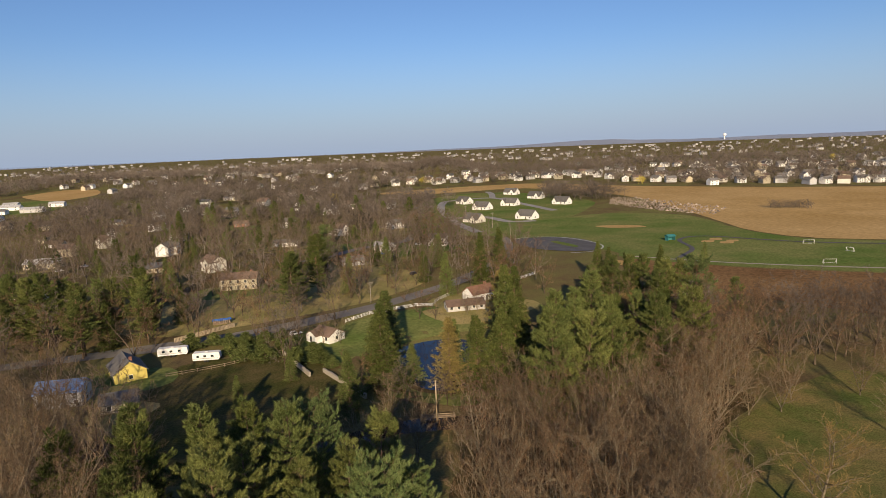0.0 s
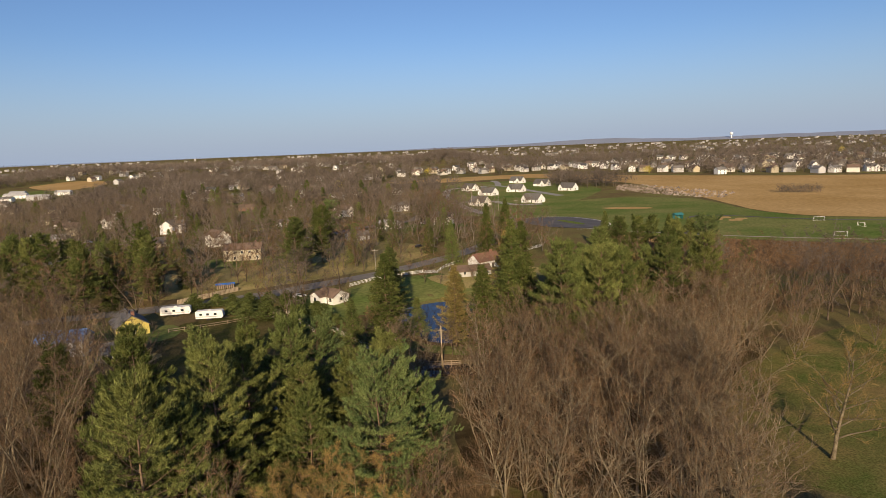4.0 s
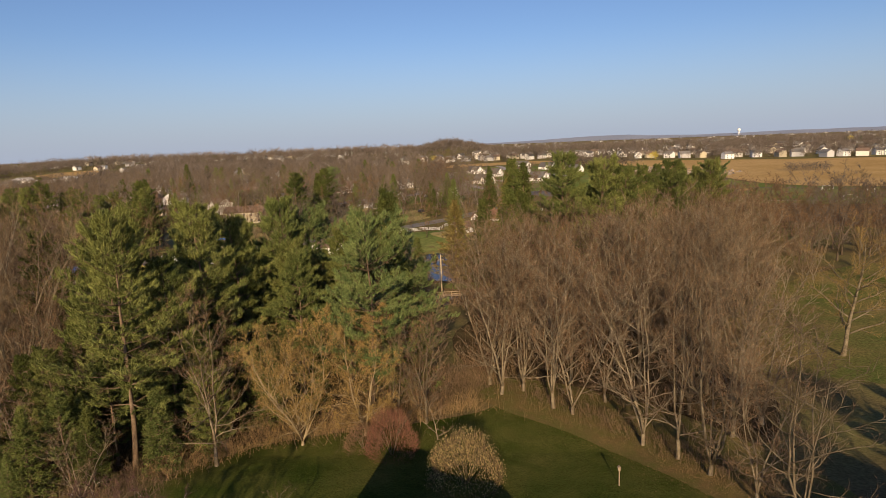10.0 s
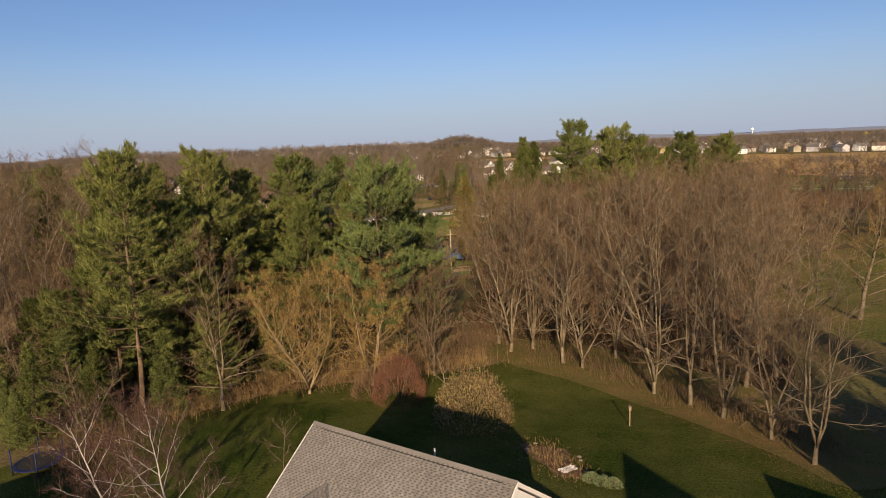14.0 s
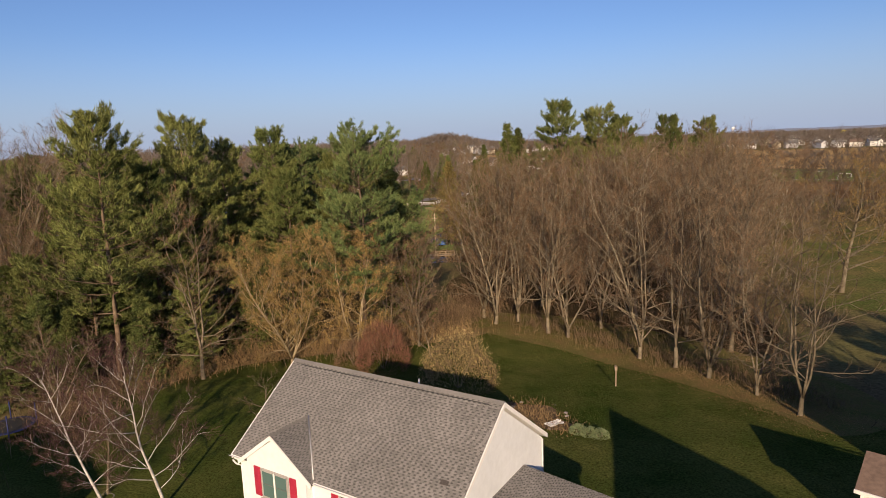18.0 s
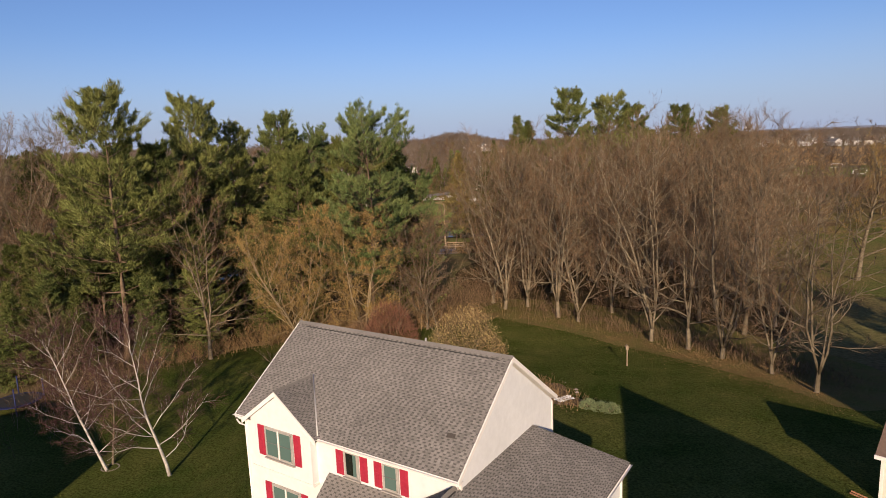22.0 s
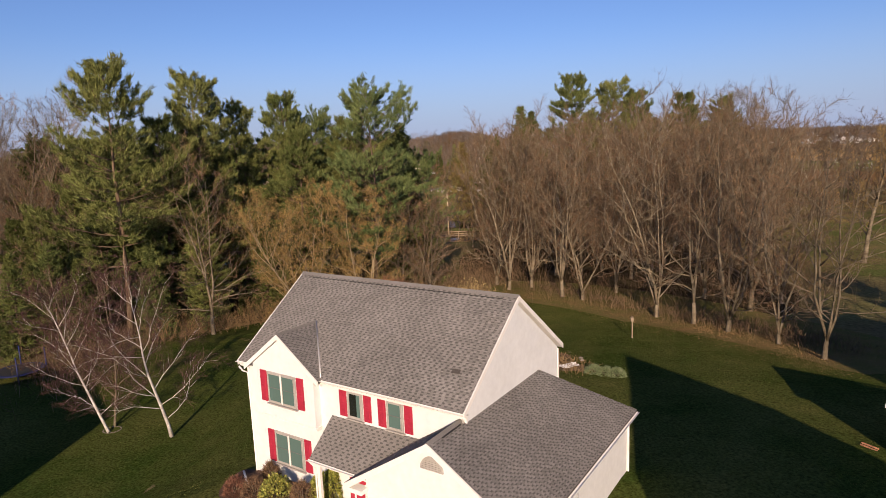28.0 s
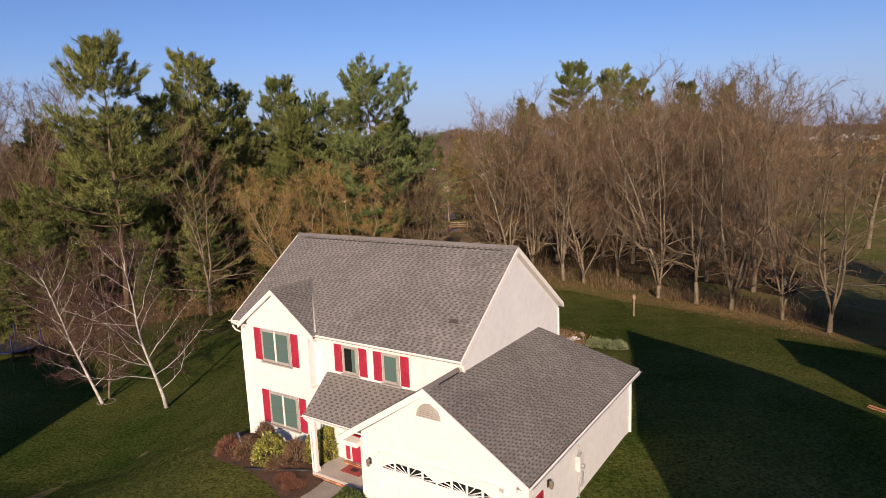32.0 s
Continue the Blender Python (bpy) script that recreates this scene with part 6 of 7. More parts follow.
def far_woods(name, poly, gap, n, seed, slv, size, material, label, ok=clear, thin=0.15):
    """Many small bare trees a long way off, as loose twigs on short trunks."""
    r = np.random.RandomState(seed)
    P = scatter(poly, gap, n, seed, lambda x, y: noise.noise((x * 0.011, y * 0.011, seed)) + 0.4 * noise.noise((x * 0.04, y * 0.04, seed)) > (-0.12 if gap > 8 else -9) and ok(x, y))
    n = len(P)
    base = np.array([(x, y, land(x, y)) for x, y in P])
    H = size * (0.7 + 0.6 * r.rand(n))
    idx = np.repeat(np.arange(n), slv)
    m = len(idx)
    q = r.normal(0, 1, (m, 3))
    q /= np.linalg.norm(q, axis=1)[:, None]
    q *= (r.rand(m) ** 0.4)[:, None]
    C = base[idx] + np.stack([q[:, 0] * H[idx] * 0.40, q[:, 1] * H[idx] * 0.40, H[idx] * (0.56 + 0.40 * q[:, 2])], 1)
    D = q * (0.9, 0.9, 0.6) + (0, 0, 0.45) + r.normal(0, 0.35, (m, 3))
    D /= np.linalg.norm(D, axis=1)[:, None]
    L = H[idx] * (0.12 + 0.12 * r.rand(m)) * (0.75 if slv > 200 else 1)
    S = slivers(C - D * L[:, None] * 0.5, D, L, L * thin, r)
    T_ = slivers(base, np.tile((0, 0, 1.0), (n, 1)), H * 0.6, H * 0.035, r)
    return tagged(tris_of(name, np.concatenate([S, T_]), material), label, "woods", kind="stuff")


far_woods("garden_trees", [(190, 830), (296, 750), (700, 585), (780, 640), (360, 860), (215, 930)], 9, 260, 41, 90, 11, FARTWIG, "bare garden trees between the town houses", lambda x, y: all((x - a) ** 2 + (y - b) ** 2 > 60 for a, b, _ in HOMES))
FARGREEN = mat("far_evergreen", (0.04, 0.055, 0.025), (0.07, 0.08, 0.035), 0.9, 0.02, 0.3, 0, 0.3, island=0.3)
far_woods("near_woods", [(-330, 430), (-40, 450), (10, 640), (-130, 760), (-110, 900), (-900, 1000), (-520, 640)], 12.5, 1150, 31, 330, 17, FARTWIG, "bare brown woods between village houses")
far_woods("hedgerow_woods", [(85, 640), (130, 610), (165, 640), (150, 720), (90, 740)], 6, 90, 36, 80, 16, FARTWIG, "bare copse behind the new houses", lambda x, y: True)
far_woods("field_bush", [(251, 514), (279, 504), (284, 510), (255, 522)], 2.0, 60, 37, 60, 7, FARTWIG, "bare bush standing alone in the stubble field", lambda x, y: True)
far_woods("town_woods", [(-110, 880), (220, 885), (300, 740), (800, 540), (1300, 760), (700, 1400), (-200, 1400), (-1000, 1300), (-900, 1000)], 12, 4000, 32, 80, 15, FARTWIG, "bare woods and street trees of the town", thin=0.2)
far_woods("far_woods", [(-1000, 1300), (-200, 1400), (700, 1400), (1300, 760), (2400, 1800), (1600, 2600), (-1900, 2600)], 22, 6500, 33, 36, 13, FARTWIG, "distant bare woods", thin=0.24)
far_woods("hill_wood", [(-130, 1080), (60, 1080), (70, 1190), (-140, 1190)], 7, 260, 38, 90, 14, FARTWIG, "bare wood on the hilltop", lambda x, y: True, 0.2)
far_woods("ridge_wood", [(-900, 1180), (-120, 1180), (-120, 1330), (-900, 1330)], 12, 700, 39, 50, 18, FARTWIG, "bare wood along the ridge", lambda x, y: True, 0.2)
far_woods("distant_woods", [(-1900, 2600), (1600, 2600), (2400, 1800), (3900, 4600), (-3600, 4600)], 44, 6000, 34, 18, 10, FARTWIG, "woods near the horizon, greyed in colour for haze", thin=0.27)
far_woods("far_evergreens", [(-700, 700), (-200, 480), (0, 900), (700, 900), (700, 1400), (-1000, 1400)], 38, 300, 35, 60, 13, FARGREEN, "scattered dark evergreens of the town")

# far town: small gabled houses without detail
V, F, M = [], [], []
for x, y in scatter([(-1500, 1500), (-300, 1100), (900, 1000), (1500, 1100), (2300, 2300), (2600, 3600), (-2400, 3600), (-1800, 2200)], 30, 620, 40):
    if tr.rand() < 0.35 and y > 2200:
        continue
    a, L, D, H = tr.rand() * 3.14, tr.uniform(9, 20), tr.uniform(7, 11), tr.uniform(3.5, 6.5)
    z, c, s = land(x, y), math.cos(a), math.sin(a)
    o = len(V)
    for u, w, h in [(-1, -1, 0), (1, -1, 0), (1, 1, 0), (-1, 1, 0), (-1, -1, 1), (1, -1, 1), (1, 1, 1), (-1, 1, 1)]:
        V.append((x + c * u * L / 2 - s * w * D / 2, y + s * u * L / 2 + c * w * D / 2, z + H * h))
    for u in (-1, 1):
        V.append((x + c * u * L / 2, y + s * u * L / 2, z + H + 2.8))
    F += [(o, o + 1, o + 5, o + 4), (o + 2, o + 3, o + 7, o + 6), (o + 1, o + 2, o + 6, o + 9, o + 5), (o + 3, o, o + 4, o + 8, o + 7), (o + 4, o + 5, o + 9, o + 8), (o + 6, o + 7, o + 8, o + 9)]
    M += [0, 0, 0, 0, 1, 1]
ft = mesh_of("far_town", V, F, mat("far_siding", (0.28, 0.27, 0.255), (0.50, 0.49, 0.47), 0.7, 0.004, 0.05, 0, 0.3))
ft.data.materials.append(ROOFS["grey"])
ft.data.polygons.foreach_set("material_index", M)
tagged(ft, "far town of pale houses among bare trees", "town", kind="stuff")

# hills on the horizon, distance haze painted into their blue base colour
HAZE = mat("haze_painted_hills", (0.20, 0.23, 0.30), (0.23, 0.26, 0.33), 1.0, 0.0008, 0.004, 0, 0.06)
V, F = [], []
for i in range(121):
    b = -0.95 + 1.9 * i / 120
    r_ = 4750.0
    x, y = r_ * math.sin(b), r_ * math.cos(b)
    if y < 100:
        y = 100
    top_ = 34 + 20 / (1 + math.exp(-(b + 0.15) * 9)) + 20 * math.exp(-((b - 0.20) / 0.085) ** 2) + 7 / (1 + math.exp(-(b - 0.52) * 16)) + 5 * noise.noise((i * 0.13, 0, 0)) + 3 * noise.noise((i * 0.5, 3, 0))
    V += [(x * 0.95, y * 0.95, 20), (x, y, top_), (x * 1.02, y * 1.02, 0)]
for i in range(120):
    F += [(3 * i, 3 * i + 3, 3 * i + 4, 3 * i + 1), (3 * i + 1, 3 * i + 4, 3 * i + 5, 3 * i + 2)]
tagged(mesh_of("backdrop_hills", V, F, HAZE), "low hills along the horizon with haze painted in blue", "hills", kind="structure")

# a glowing sheet added behind the hills; its fading emission paints the low haze
hz = bpy.data.materials.new("painted_haze_glow")
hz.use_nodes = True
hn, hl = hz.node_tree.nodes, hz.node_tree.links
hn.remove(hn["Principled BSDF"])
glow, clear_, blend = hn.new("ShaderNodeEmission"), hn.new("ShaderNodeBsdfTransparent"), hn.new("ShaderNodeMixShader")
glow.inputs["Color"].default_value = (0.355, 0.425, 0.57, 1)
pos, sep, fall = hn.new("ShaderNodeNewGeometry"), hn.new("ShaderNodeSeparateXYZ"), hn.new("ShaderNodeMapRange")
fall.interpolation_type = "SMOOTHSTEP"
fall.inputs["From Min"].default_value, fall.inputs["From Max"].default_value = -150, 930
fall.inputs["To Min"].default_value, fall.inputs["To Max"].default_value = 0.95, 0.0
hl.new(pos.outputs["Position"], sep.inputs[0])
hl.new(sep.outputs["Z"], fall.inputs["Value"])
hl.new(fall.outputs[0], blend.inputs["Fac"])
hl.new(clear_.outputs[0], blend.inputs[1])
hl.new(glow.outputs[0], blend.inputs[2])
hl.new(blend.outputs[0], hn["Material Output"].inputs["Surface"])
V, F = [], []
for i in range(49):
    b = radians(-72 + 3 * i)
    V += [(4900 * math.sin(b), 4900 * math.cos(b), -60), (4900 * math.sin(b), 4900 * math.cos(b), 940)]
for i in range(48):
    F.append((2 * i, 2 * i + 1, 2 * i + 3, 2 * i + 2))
tagged(mesh_of("backdrop_haze", V, F, hz), "glowing backdrop sheet painted as pale lavender haze low over the horizon", "haze", kind="structure")

# worn earth on the ball field and a tan verge by the turning lot
for q in ([(143, 372), (149, 371), (146, 365), (140, 366)], [(150, 379), (156, 379), (154, 372), (148, 373)], [(151, 366), (158, 365), (155, 359), (149, 360)], [(157, 371), (163, 370), (160, 365), (155, 366)], [(96, 452), (122, 450), (128, 438), (104, 440)], [(80, 319), (88, 302), (86, 294), (77, 307)]):
    drape("worn_patch", smooth_poly(q), STRAW, "worn tan patch on the sports field", "bare patch", 0.24, 8)

# ---- things in the yard ----
TWIGPURPLE = mat("birch_twigs", (0.068, 0.040, 0.035), (0.11, 0.065, 0.055), 0.95, 0.5, 5, 0, 0.25, island=0.4, spec=0.0)
b1 = bare_tree("birch_tree", 401, 11.3, 0.46, 18, 0.16, 8, 11, 7, bark=BIRCHBARK, twigs=TWIGPURPLE, tw=0.017, label="white-barked leafless birch on the lawn", up=0.38, rad=0.118, limb_rad=0.17)
b1.matrix_basis = pose(-20.4, 35.85, land(-20.4, 35.85), 0, -12, 40)
b2 = bare_tree("birch_tree", 402, 10.7, 0.48, 17, 0.16, 8, 12, 8, bark=BIRCHBARK, twigs=TWIGPURPLE, tw=0.020, label="leaning white birch with purplish twigs", up=0.38, rad=0.10, limb_rad=0.16)
b2.matrix_basis = pose(-25.0, 36.6, land(-25.0, 36.6), 0, -12, 8)
b3 = bare_tree("birch_tree", 403, 11.2, 0.44, 14, 0.14, 8, 9, 6, bark=BARK, twigs=TWIGPURPLE, tw=0.018, label="slender tree with purplish bare twigs beside the birches", up=0.35, rad=0.08, limb_rad=0.3)
b3.matrix_basis = pose(-25.1, 37.3, land(-25.1, 37.3), 0, 3, 20)
STONEGREY = mat("edging_stone", (0.16, 0.14, 0.11), (0.24, 0.21, 0.17), 0.9, 3, 20, 0.4, 0.25)
ring = thing("tree_ring", "low ring of pale edging stones round the birches", "edging", at=(-25.0, 36.9, land(-25.0, 36.9)))
for i in range(16):
    a = i * math.pi / 8
    boxed("edging_stone", STONEGREY, ring, -0.09, 0.09, -0.04, 0.04, 0.0, 0.10, bevel=0.015).matrix_basis = pose(0.55 * math.cos(a), 0.5 * math.sin(a), 0, 0, 0, math.degrees(a) + 90)
st = bare_tree("sapling", 404, 5.6, 0.5, 9, 0.15, 5, 5, 4, twigs=TWIG, tw=0.016, label="small bare ornamental tree behind the house", up=0.5, rad=0.07)
st.matrix_basis = pose(-16.8, 45.2, land(-16.8, 45.2))
st2 = bare_tree("sapling", 405, 6.0, 0.5, 10, 0.12, 6, 6, 4, twigs=TWIGRED, tw=0.02, label="small spreading bare tree at the lawn edge", up=0.3, rad=0.08)
st2.matrix_basis = pose(-4.8, 65.5, land(-4.8, 65.5))
shrub("shrub", -9.6, 62.0, 2.7, 5.0, REDTWIG, 5200, 0.55, "large round red-brown leafless shrub", 321, 0.05, 1.0, 0.9)
willow = shrub("shrub", -1.5, 54.6, 3.5, 5.0, mat("willow_twigs", (0.105, 0.073, 0.036), (0.19, 0.135, 0.065), 0.9, 2, 8, 0, 0.25, island=0.5), 4200, 0.55, "large round shrub covered in golden catkins", 322, 0.07, 1.0, 1.2)
r = np.random.RandomState(77)
n = 2600
Q = r.normal(0, 1, (n, 3))
Q[:, 2] = np.abs(Q[:, 2])
Q *= (0.70 + 0.45 * r.rand(n))[:, None] / np.linalg.norm(Q, axis=1)[:, None]
C = Q * (3.5, 3.5, 4.9) + (0, 0, 0.3)
D = r.normal(0, 0.6, (n, 3)) + (0, 0, 0.8)
D /= np.linalg.norm(D, axis=1)[:, None]
tris_of("bloom", np.concatenate([slivers(C, D, np.full(n, 0.12), 0.06, r), slivers(C + D * 0.12, -D, np.full(n, 0.12), 0.06, r)]), mat("pale_catkins", (0.36, 0.28, 0.11), (0.50, 0.41, 0.19), 0.9, 2, 8, 0, 0.2, island=0.3), willow, "pale yellow catkins")
shrub("shrub", -13.0, 63.5, 2.0, 2.6, BROWNLEAF, 2200, 0.5, "brown brush clump at the lawn edge", 323, 0.06, 1.0, 0.8)


# columnar cypresses, small conifers
CYP = [conifer("cypress", 410, 4.2, 0.75, 0.02, 26, 7, 4, 8, 0.34, droop=-0.7, cone=True, leaf=NEEDLE, wide=0.14, ragged=0.2, label="slim bright green columnar cypress")]
CYP[0].matrix_basis = pose(-30.8, 68.0, land(-30.8, 68.0))
put(CYP[0], -29.9, 67.6, 0.9)
put(CYP[0], -28.2, 68.6, 0.85)
for x, y, s in [(-44.0, 51.0, 0.28), (-46.2, 52.8, 0.3), (-42.4, 58.6, 0.55), (-40.5, 57.0, 0.45), (-34.5, 61.5, 0.6), (-30.5, 63.0, 0.5)]:
    put(SPRUCES[1], x, y, s, sz=s * 1.05)


# brush and saplings along the edge of the lawn
def brush(name, line, width, n, h, material, label, seed):
    r = np.random.RandomState(seed)
    t = r.rand(n) * (len(line) - 1)
    i = np.minimum(t.astype(int), len(line) - 2)
    L = np.array(line, float)
    p = L[i] + (L[i + 1] - L[i]) * (t - i)[:, None] + r.normal(0, width, (n, 2))
    clump = np.array([0.55 + 0.9 * max(0, noise.noise((a * 0.45, b * 0.45, seed)) + 0.35) for a, b in p])
    P = np.array([(x, y, land(x, y)) for x, y in p])
    D = r.normal(0, 0.42, (n, 3)) + (0, 0, 1)
    D /= np.linalg.norm(D, axis=1)[:, None]
    Ls = h * clump * (0.4 + 0.8 * r.rand(n))
    S = [slivers(P, D, Ls, 0.035, r)]
    for _ in range(3):
        D2 = D + r.normal(0, 0.5, (n, 3))
        D2 /= np.linalg.norm(D2, axis=1)[:, None]
        S.append(slivers(P + D * (Ls * (0.25 + 0.6 * r.rand(n)))[:, None], D2, Ls * 0.45, 0.025, r))
    return tagged(tris_of(name, np.concatenate(S), material), label, "brush", kind="stuff")


EDGE = [(-33, 57), (-29, 62), (-25, 65.5), (-20, 67.5), (-15, 69.5), (-8, 71.5), (0, 75.5)]
STRAWY = mat("dry_brush", (0.20, 0.13, 0.06), (0.28, 0.19, 0.09), 0.95, 0.5, 4, 0, 0.3, island=0.3)
brush("edge_brush", EDGE, 1.2, 2600, 2.4, STRAWY, "dry brown brush along the edge of the lawn", 50)
brush("thicket", [(-18, 70), (-10, 75), (-2, 84), (4, 92)], 3.2, 3200, 3.4, TWIG, "brown saplings and thicket behind the lawn", 51)
brush("left_thicket", [(-30, 44), (-37, 50), (-34, 58), (-46, 62), (-58, 66)], 2.2, 2400, 2.4, TWIG, "brown thicket under the pines", 52)
brush("wood_floor_brush", [(10, 82), (26, 72), (40, 84), (44, 104), (30, 112), (14, 104)], 5.0, 4200, 2.2, TWIG, "low brown brush on the floor of the bare wood", 53)
brush("row_undergrowth", [(28, 47), (25.5, 54), (22.5, 60), (18, 66), (12.5, 73), (6, 80)], 1.5, 2400, 1.3, TWIG, "low bare twigs between the trunks of the row", 57)
brush("creek_brush", [(-60, 118), (-36, 128), (-20, 138), (4, 138), (24, 128)], 4.0, 3600, 2.6, STRAWY, "dry brush along the creek", 54)
brush("fallow_weeds", [(80, 262), (120, 262), (170, 240), (240, 220)], 16, 5000, 1.0, STRAWY, "dry weeds on the fallow strip", 55)
# fallen leaves and tufts of grass, as loose blades
r = np.random.RandomState(60)


def litter(name, places, size, material, label, category):
    n = len(places)
    P = np.array([(x, y, land(x, y) + 0.10 + 0.02 * r.rand()) for x, y in places])
    D = r.normal(0, 1, (n, 3)) * (1, 1, 0.25) + (0, 0, 0.1)
    D /= np.linalg.norm(D, axis=1)[:, None]
    return tagged(tris_of(name, slivers(P, D, size * (0.6 + 0.8 * r.rand(n)), np.full(n, size * 0.7), r), material), label, category, kind="stuff")


drape("leaf_strip", smooth_poly([(25.4, 41), (22.9, 47), (19.8, 53), (16.8, 58), (10.0, 67), (2.6, 74), (0, 80), (8, 84), (22, 74), (30, 62), (33, 52), (31, 44)]), LEAVES, "brown fallen leaves under the row of trees", "leaves", 0.10, 2)
R0 = np.array([(26.5, 43.5), (24.8, 49.5), (22.4, 55), (19.3, 60), (12, 70), (4, 76.5)])
pts_ = []
for i in range(22000):
    t = r.rand() * 5
    k = int(t)
    q = R0[k] + (R0[k + 1] - R0[k]) * (t - k)
    pts_.append((q[0] + r.normal(-0.3, 1.9), q[1] + r.normal(-0.3, 1.6)))
litter("fallen_leaves", pts_, 0.065, mat("dead_leaf", (0.19, 0.118, 0.05), (0.28, 0.18, 0.078), 0.9, 3, 12, 0, 0.3, island=0.4), "scattered brown leaves fallen on the grass", "leaves")
GRASSB = mat("grass_blades", (0.047, 0.072, 0.0145), (0.110, 0.112, 0.031), 0.9, 0.3, 4, 0, 0.3, island=0.25, spec=0.0)
n = 240000
x = r.uniform(-36, 34, n)
y = r.uniform(14, 74, n)
k = (np.abs(x) < 0.75 * y + 2) & (y < 80 - 1.02 * np.maximum(x, 0)) & (y < 70 + 0.42 * np.minimum(x, 0)) & ~((np.abs((x + 11.7) * 0.866 - (y - 27.05) * 0.5 - 7.5) < 9.0) & (np.abs((x + 11.7) * 0.5 + (y - 27.05) * 0.866 - 3.5) < 6.0))
x, y = x[k], y[k]
P = np.array([(a, b, land(a, b) + 0.065) for a, b in zip(x, y)])
D = r.normal(0, 0.55, (len(x), 3)) + (0, 0, 0.8)
D /= np.linalg.norm(D, axis=1)[:, None]
tagged(tris_of("grass", slivers(P, D, 0.035 + 0.05 * r.rand(len(x)), np.full(len(x), 0.04), r), GRASSB), "tufts of lawn grass behind and beside the house", "grass", kind="stuff")

# post with a bird house
WOOD = mat("weathered_wood", (0.24, 0.18, 0.12), (0.34, 0.27, 0.19), 0.9, 2, 20, 0.3, 0.25)
bp = thing("birdhouse_post", "wooden post with a small pale birdhouse on the lawn", "birdhouse", at=(12.9, 54.0, land(12.9, 54)))
boxed("post", WOOD, bp, -0.05, 0.05, -0.05, 0.05, -0.1, 1.7, bevel=0.01)
bm = bmesh.new()
prism(bm, [(-0.11, 1.62), (0.11, 1.62), (0.11, 1.9), (0, 2.02), (-0.11, 1.9)], "y", -0.11, 0.11)
part("box", bm, WOOD, bp)
bm = bmesh.new()
prism(bm, [(-0.17, 1.87), (0, 2.06), (0.17, 1.87), (0.17, 1.90), (0, 2.09), (-0.17, 1.90)], "y", -0.15, 0.15)
part("roof", bm, WOOD, bp)
# stone-edged bed with a fallen pale tarp
drape("rock_bed", smooth_poly([(2.6, 49.8), (4.4, 49.2), (6.4, 48.4), (6.6, 45.6), (8.0, 43.0), (5.2, 43.4), (4.4, 45.2), (3.6, 46.4)]), mat("bed_soil", (0.11, 0.07, 0.04), (0.15, 0.10, 0.05), 0.95, 2, 20, 0.5, 0.4), "weedy brown flower bed behind the house", "flower bed", 0.08, 1)
STONE = mat("field_stone", (0.24, 0.22, 0.19), (0.34, 0.32, 0.28), 0.9, 3, 20, 0.4, 0.25, rnd=0.3)


def rock(x, y, s, seed, material=STONE, name="stone", label="rounded grey field stone", group="bed stones"):
    bm = bmesh.new()
    bmesh.ops.create_icosphere(bm, subdivisions=2, radius=1)
    for v in bm.verts:
        v.co *= 1 + 0.35 * noise.noise(v.co * 1.3 + Vector((seed, 0, 0)))
        v.co = Vector((v.co.x * s, v.co.y * s * 0.8, v.co.z * s * 0.55))
    o = part(name, bm, material, smooth=True)
    tagged(o, label, "stone", group)
    o.matrix_basis = pose(x, y, land(x, y) + s * 0.25, 0, 0, seed * 40)
    return o


for i in range(15):
    a = r.rand() * 2 * math.pi
    rock(4.9 + 2.3 * math.cos(a) + r.normal(0, 0.12), 46.6 + 3.5 * math.sin(a) + r.normal(0, 0.12), 0.10 + 0.14 * r.rand() ** 2, i)
tp = bmesh.new()
bmesh.ops.create_grid(tp, x_segments=10, y_segments=8, size=0.5)
for v in tp.verts:
    v.co = Vector((v.co.x * 2.2, v.co.y * 1.2, 0.14 + 0.2 * noise.noise((v.co.x * 4, v.co.y * 4, 2)) + 0.1 * noise.noise((v.co.x * 11, v.co.y * 11, 5))))
tarp = part("plastic_sheet", tp, PAINT["white"], smooth=False)
tagged(tarp, "crumpled white plastic sheet lying in the bed", "plastic sheet")
tarp.matrix_basis = pose(6.0, 44.3, land(6.0, 44.3) + 0.1, 0, 0, 30) @ Matrix.Scale(0.62, 4)
SOL = tarp.modifiers.new("thickness", "SOLIDIFY")
SOL.thickness = 0.02
for i, (x, y) in enumerate([(8.2, 42.0), (8.9, 41.6), (7.5, 42.5)]):
    shrub("perennial", x, y, 0.6, 0.55, mat("grey_green_leaves", (0.13, 0.17, 0.08), (0.2, 0.24, 0.12), 0.8, 3, 15, 0, 0.3, island=0.3), 700, 0.2, "low grey-green perennial at the bed's end", 340 + i, 0.3)
brush("bed_weeds", [(3.2, 49), (5, 47.5), (5.5, 45), (7.2, 42.8)], 0.9, 900, 0.5, STRAWY, "dry weeds in the flower bed", 56)
# little sign, blue poles
sg = thing("sign", "small white sign at the wood's edge", "sign", at=(-30.1, 64.5, land(-30.1, 64.5)))
boxed("post", WOOD, sg, -0.03, 0.03, -0.03, 0.03, -0.1, 0.8)
boxed("board", PAINT["white"], sg, -0.25, 0.25, -0.06, -0.03, 0.65, 0.98)
BLUEP = mat("blue_paint", (0.012, 0.018, 0.075), (0.016, 0.024, 0.09), 0.5, 3, 10, 0.05, 0.15)
tr_ = thing("trampoline", "dark trampoline with blue padded poles", "trampoline", at=(-38.9, 46.7, land(-38.9, 46.7)))
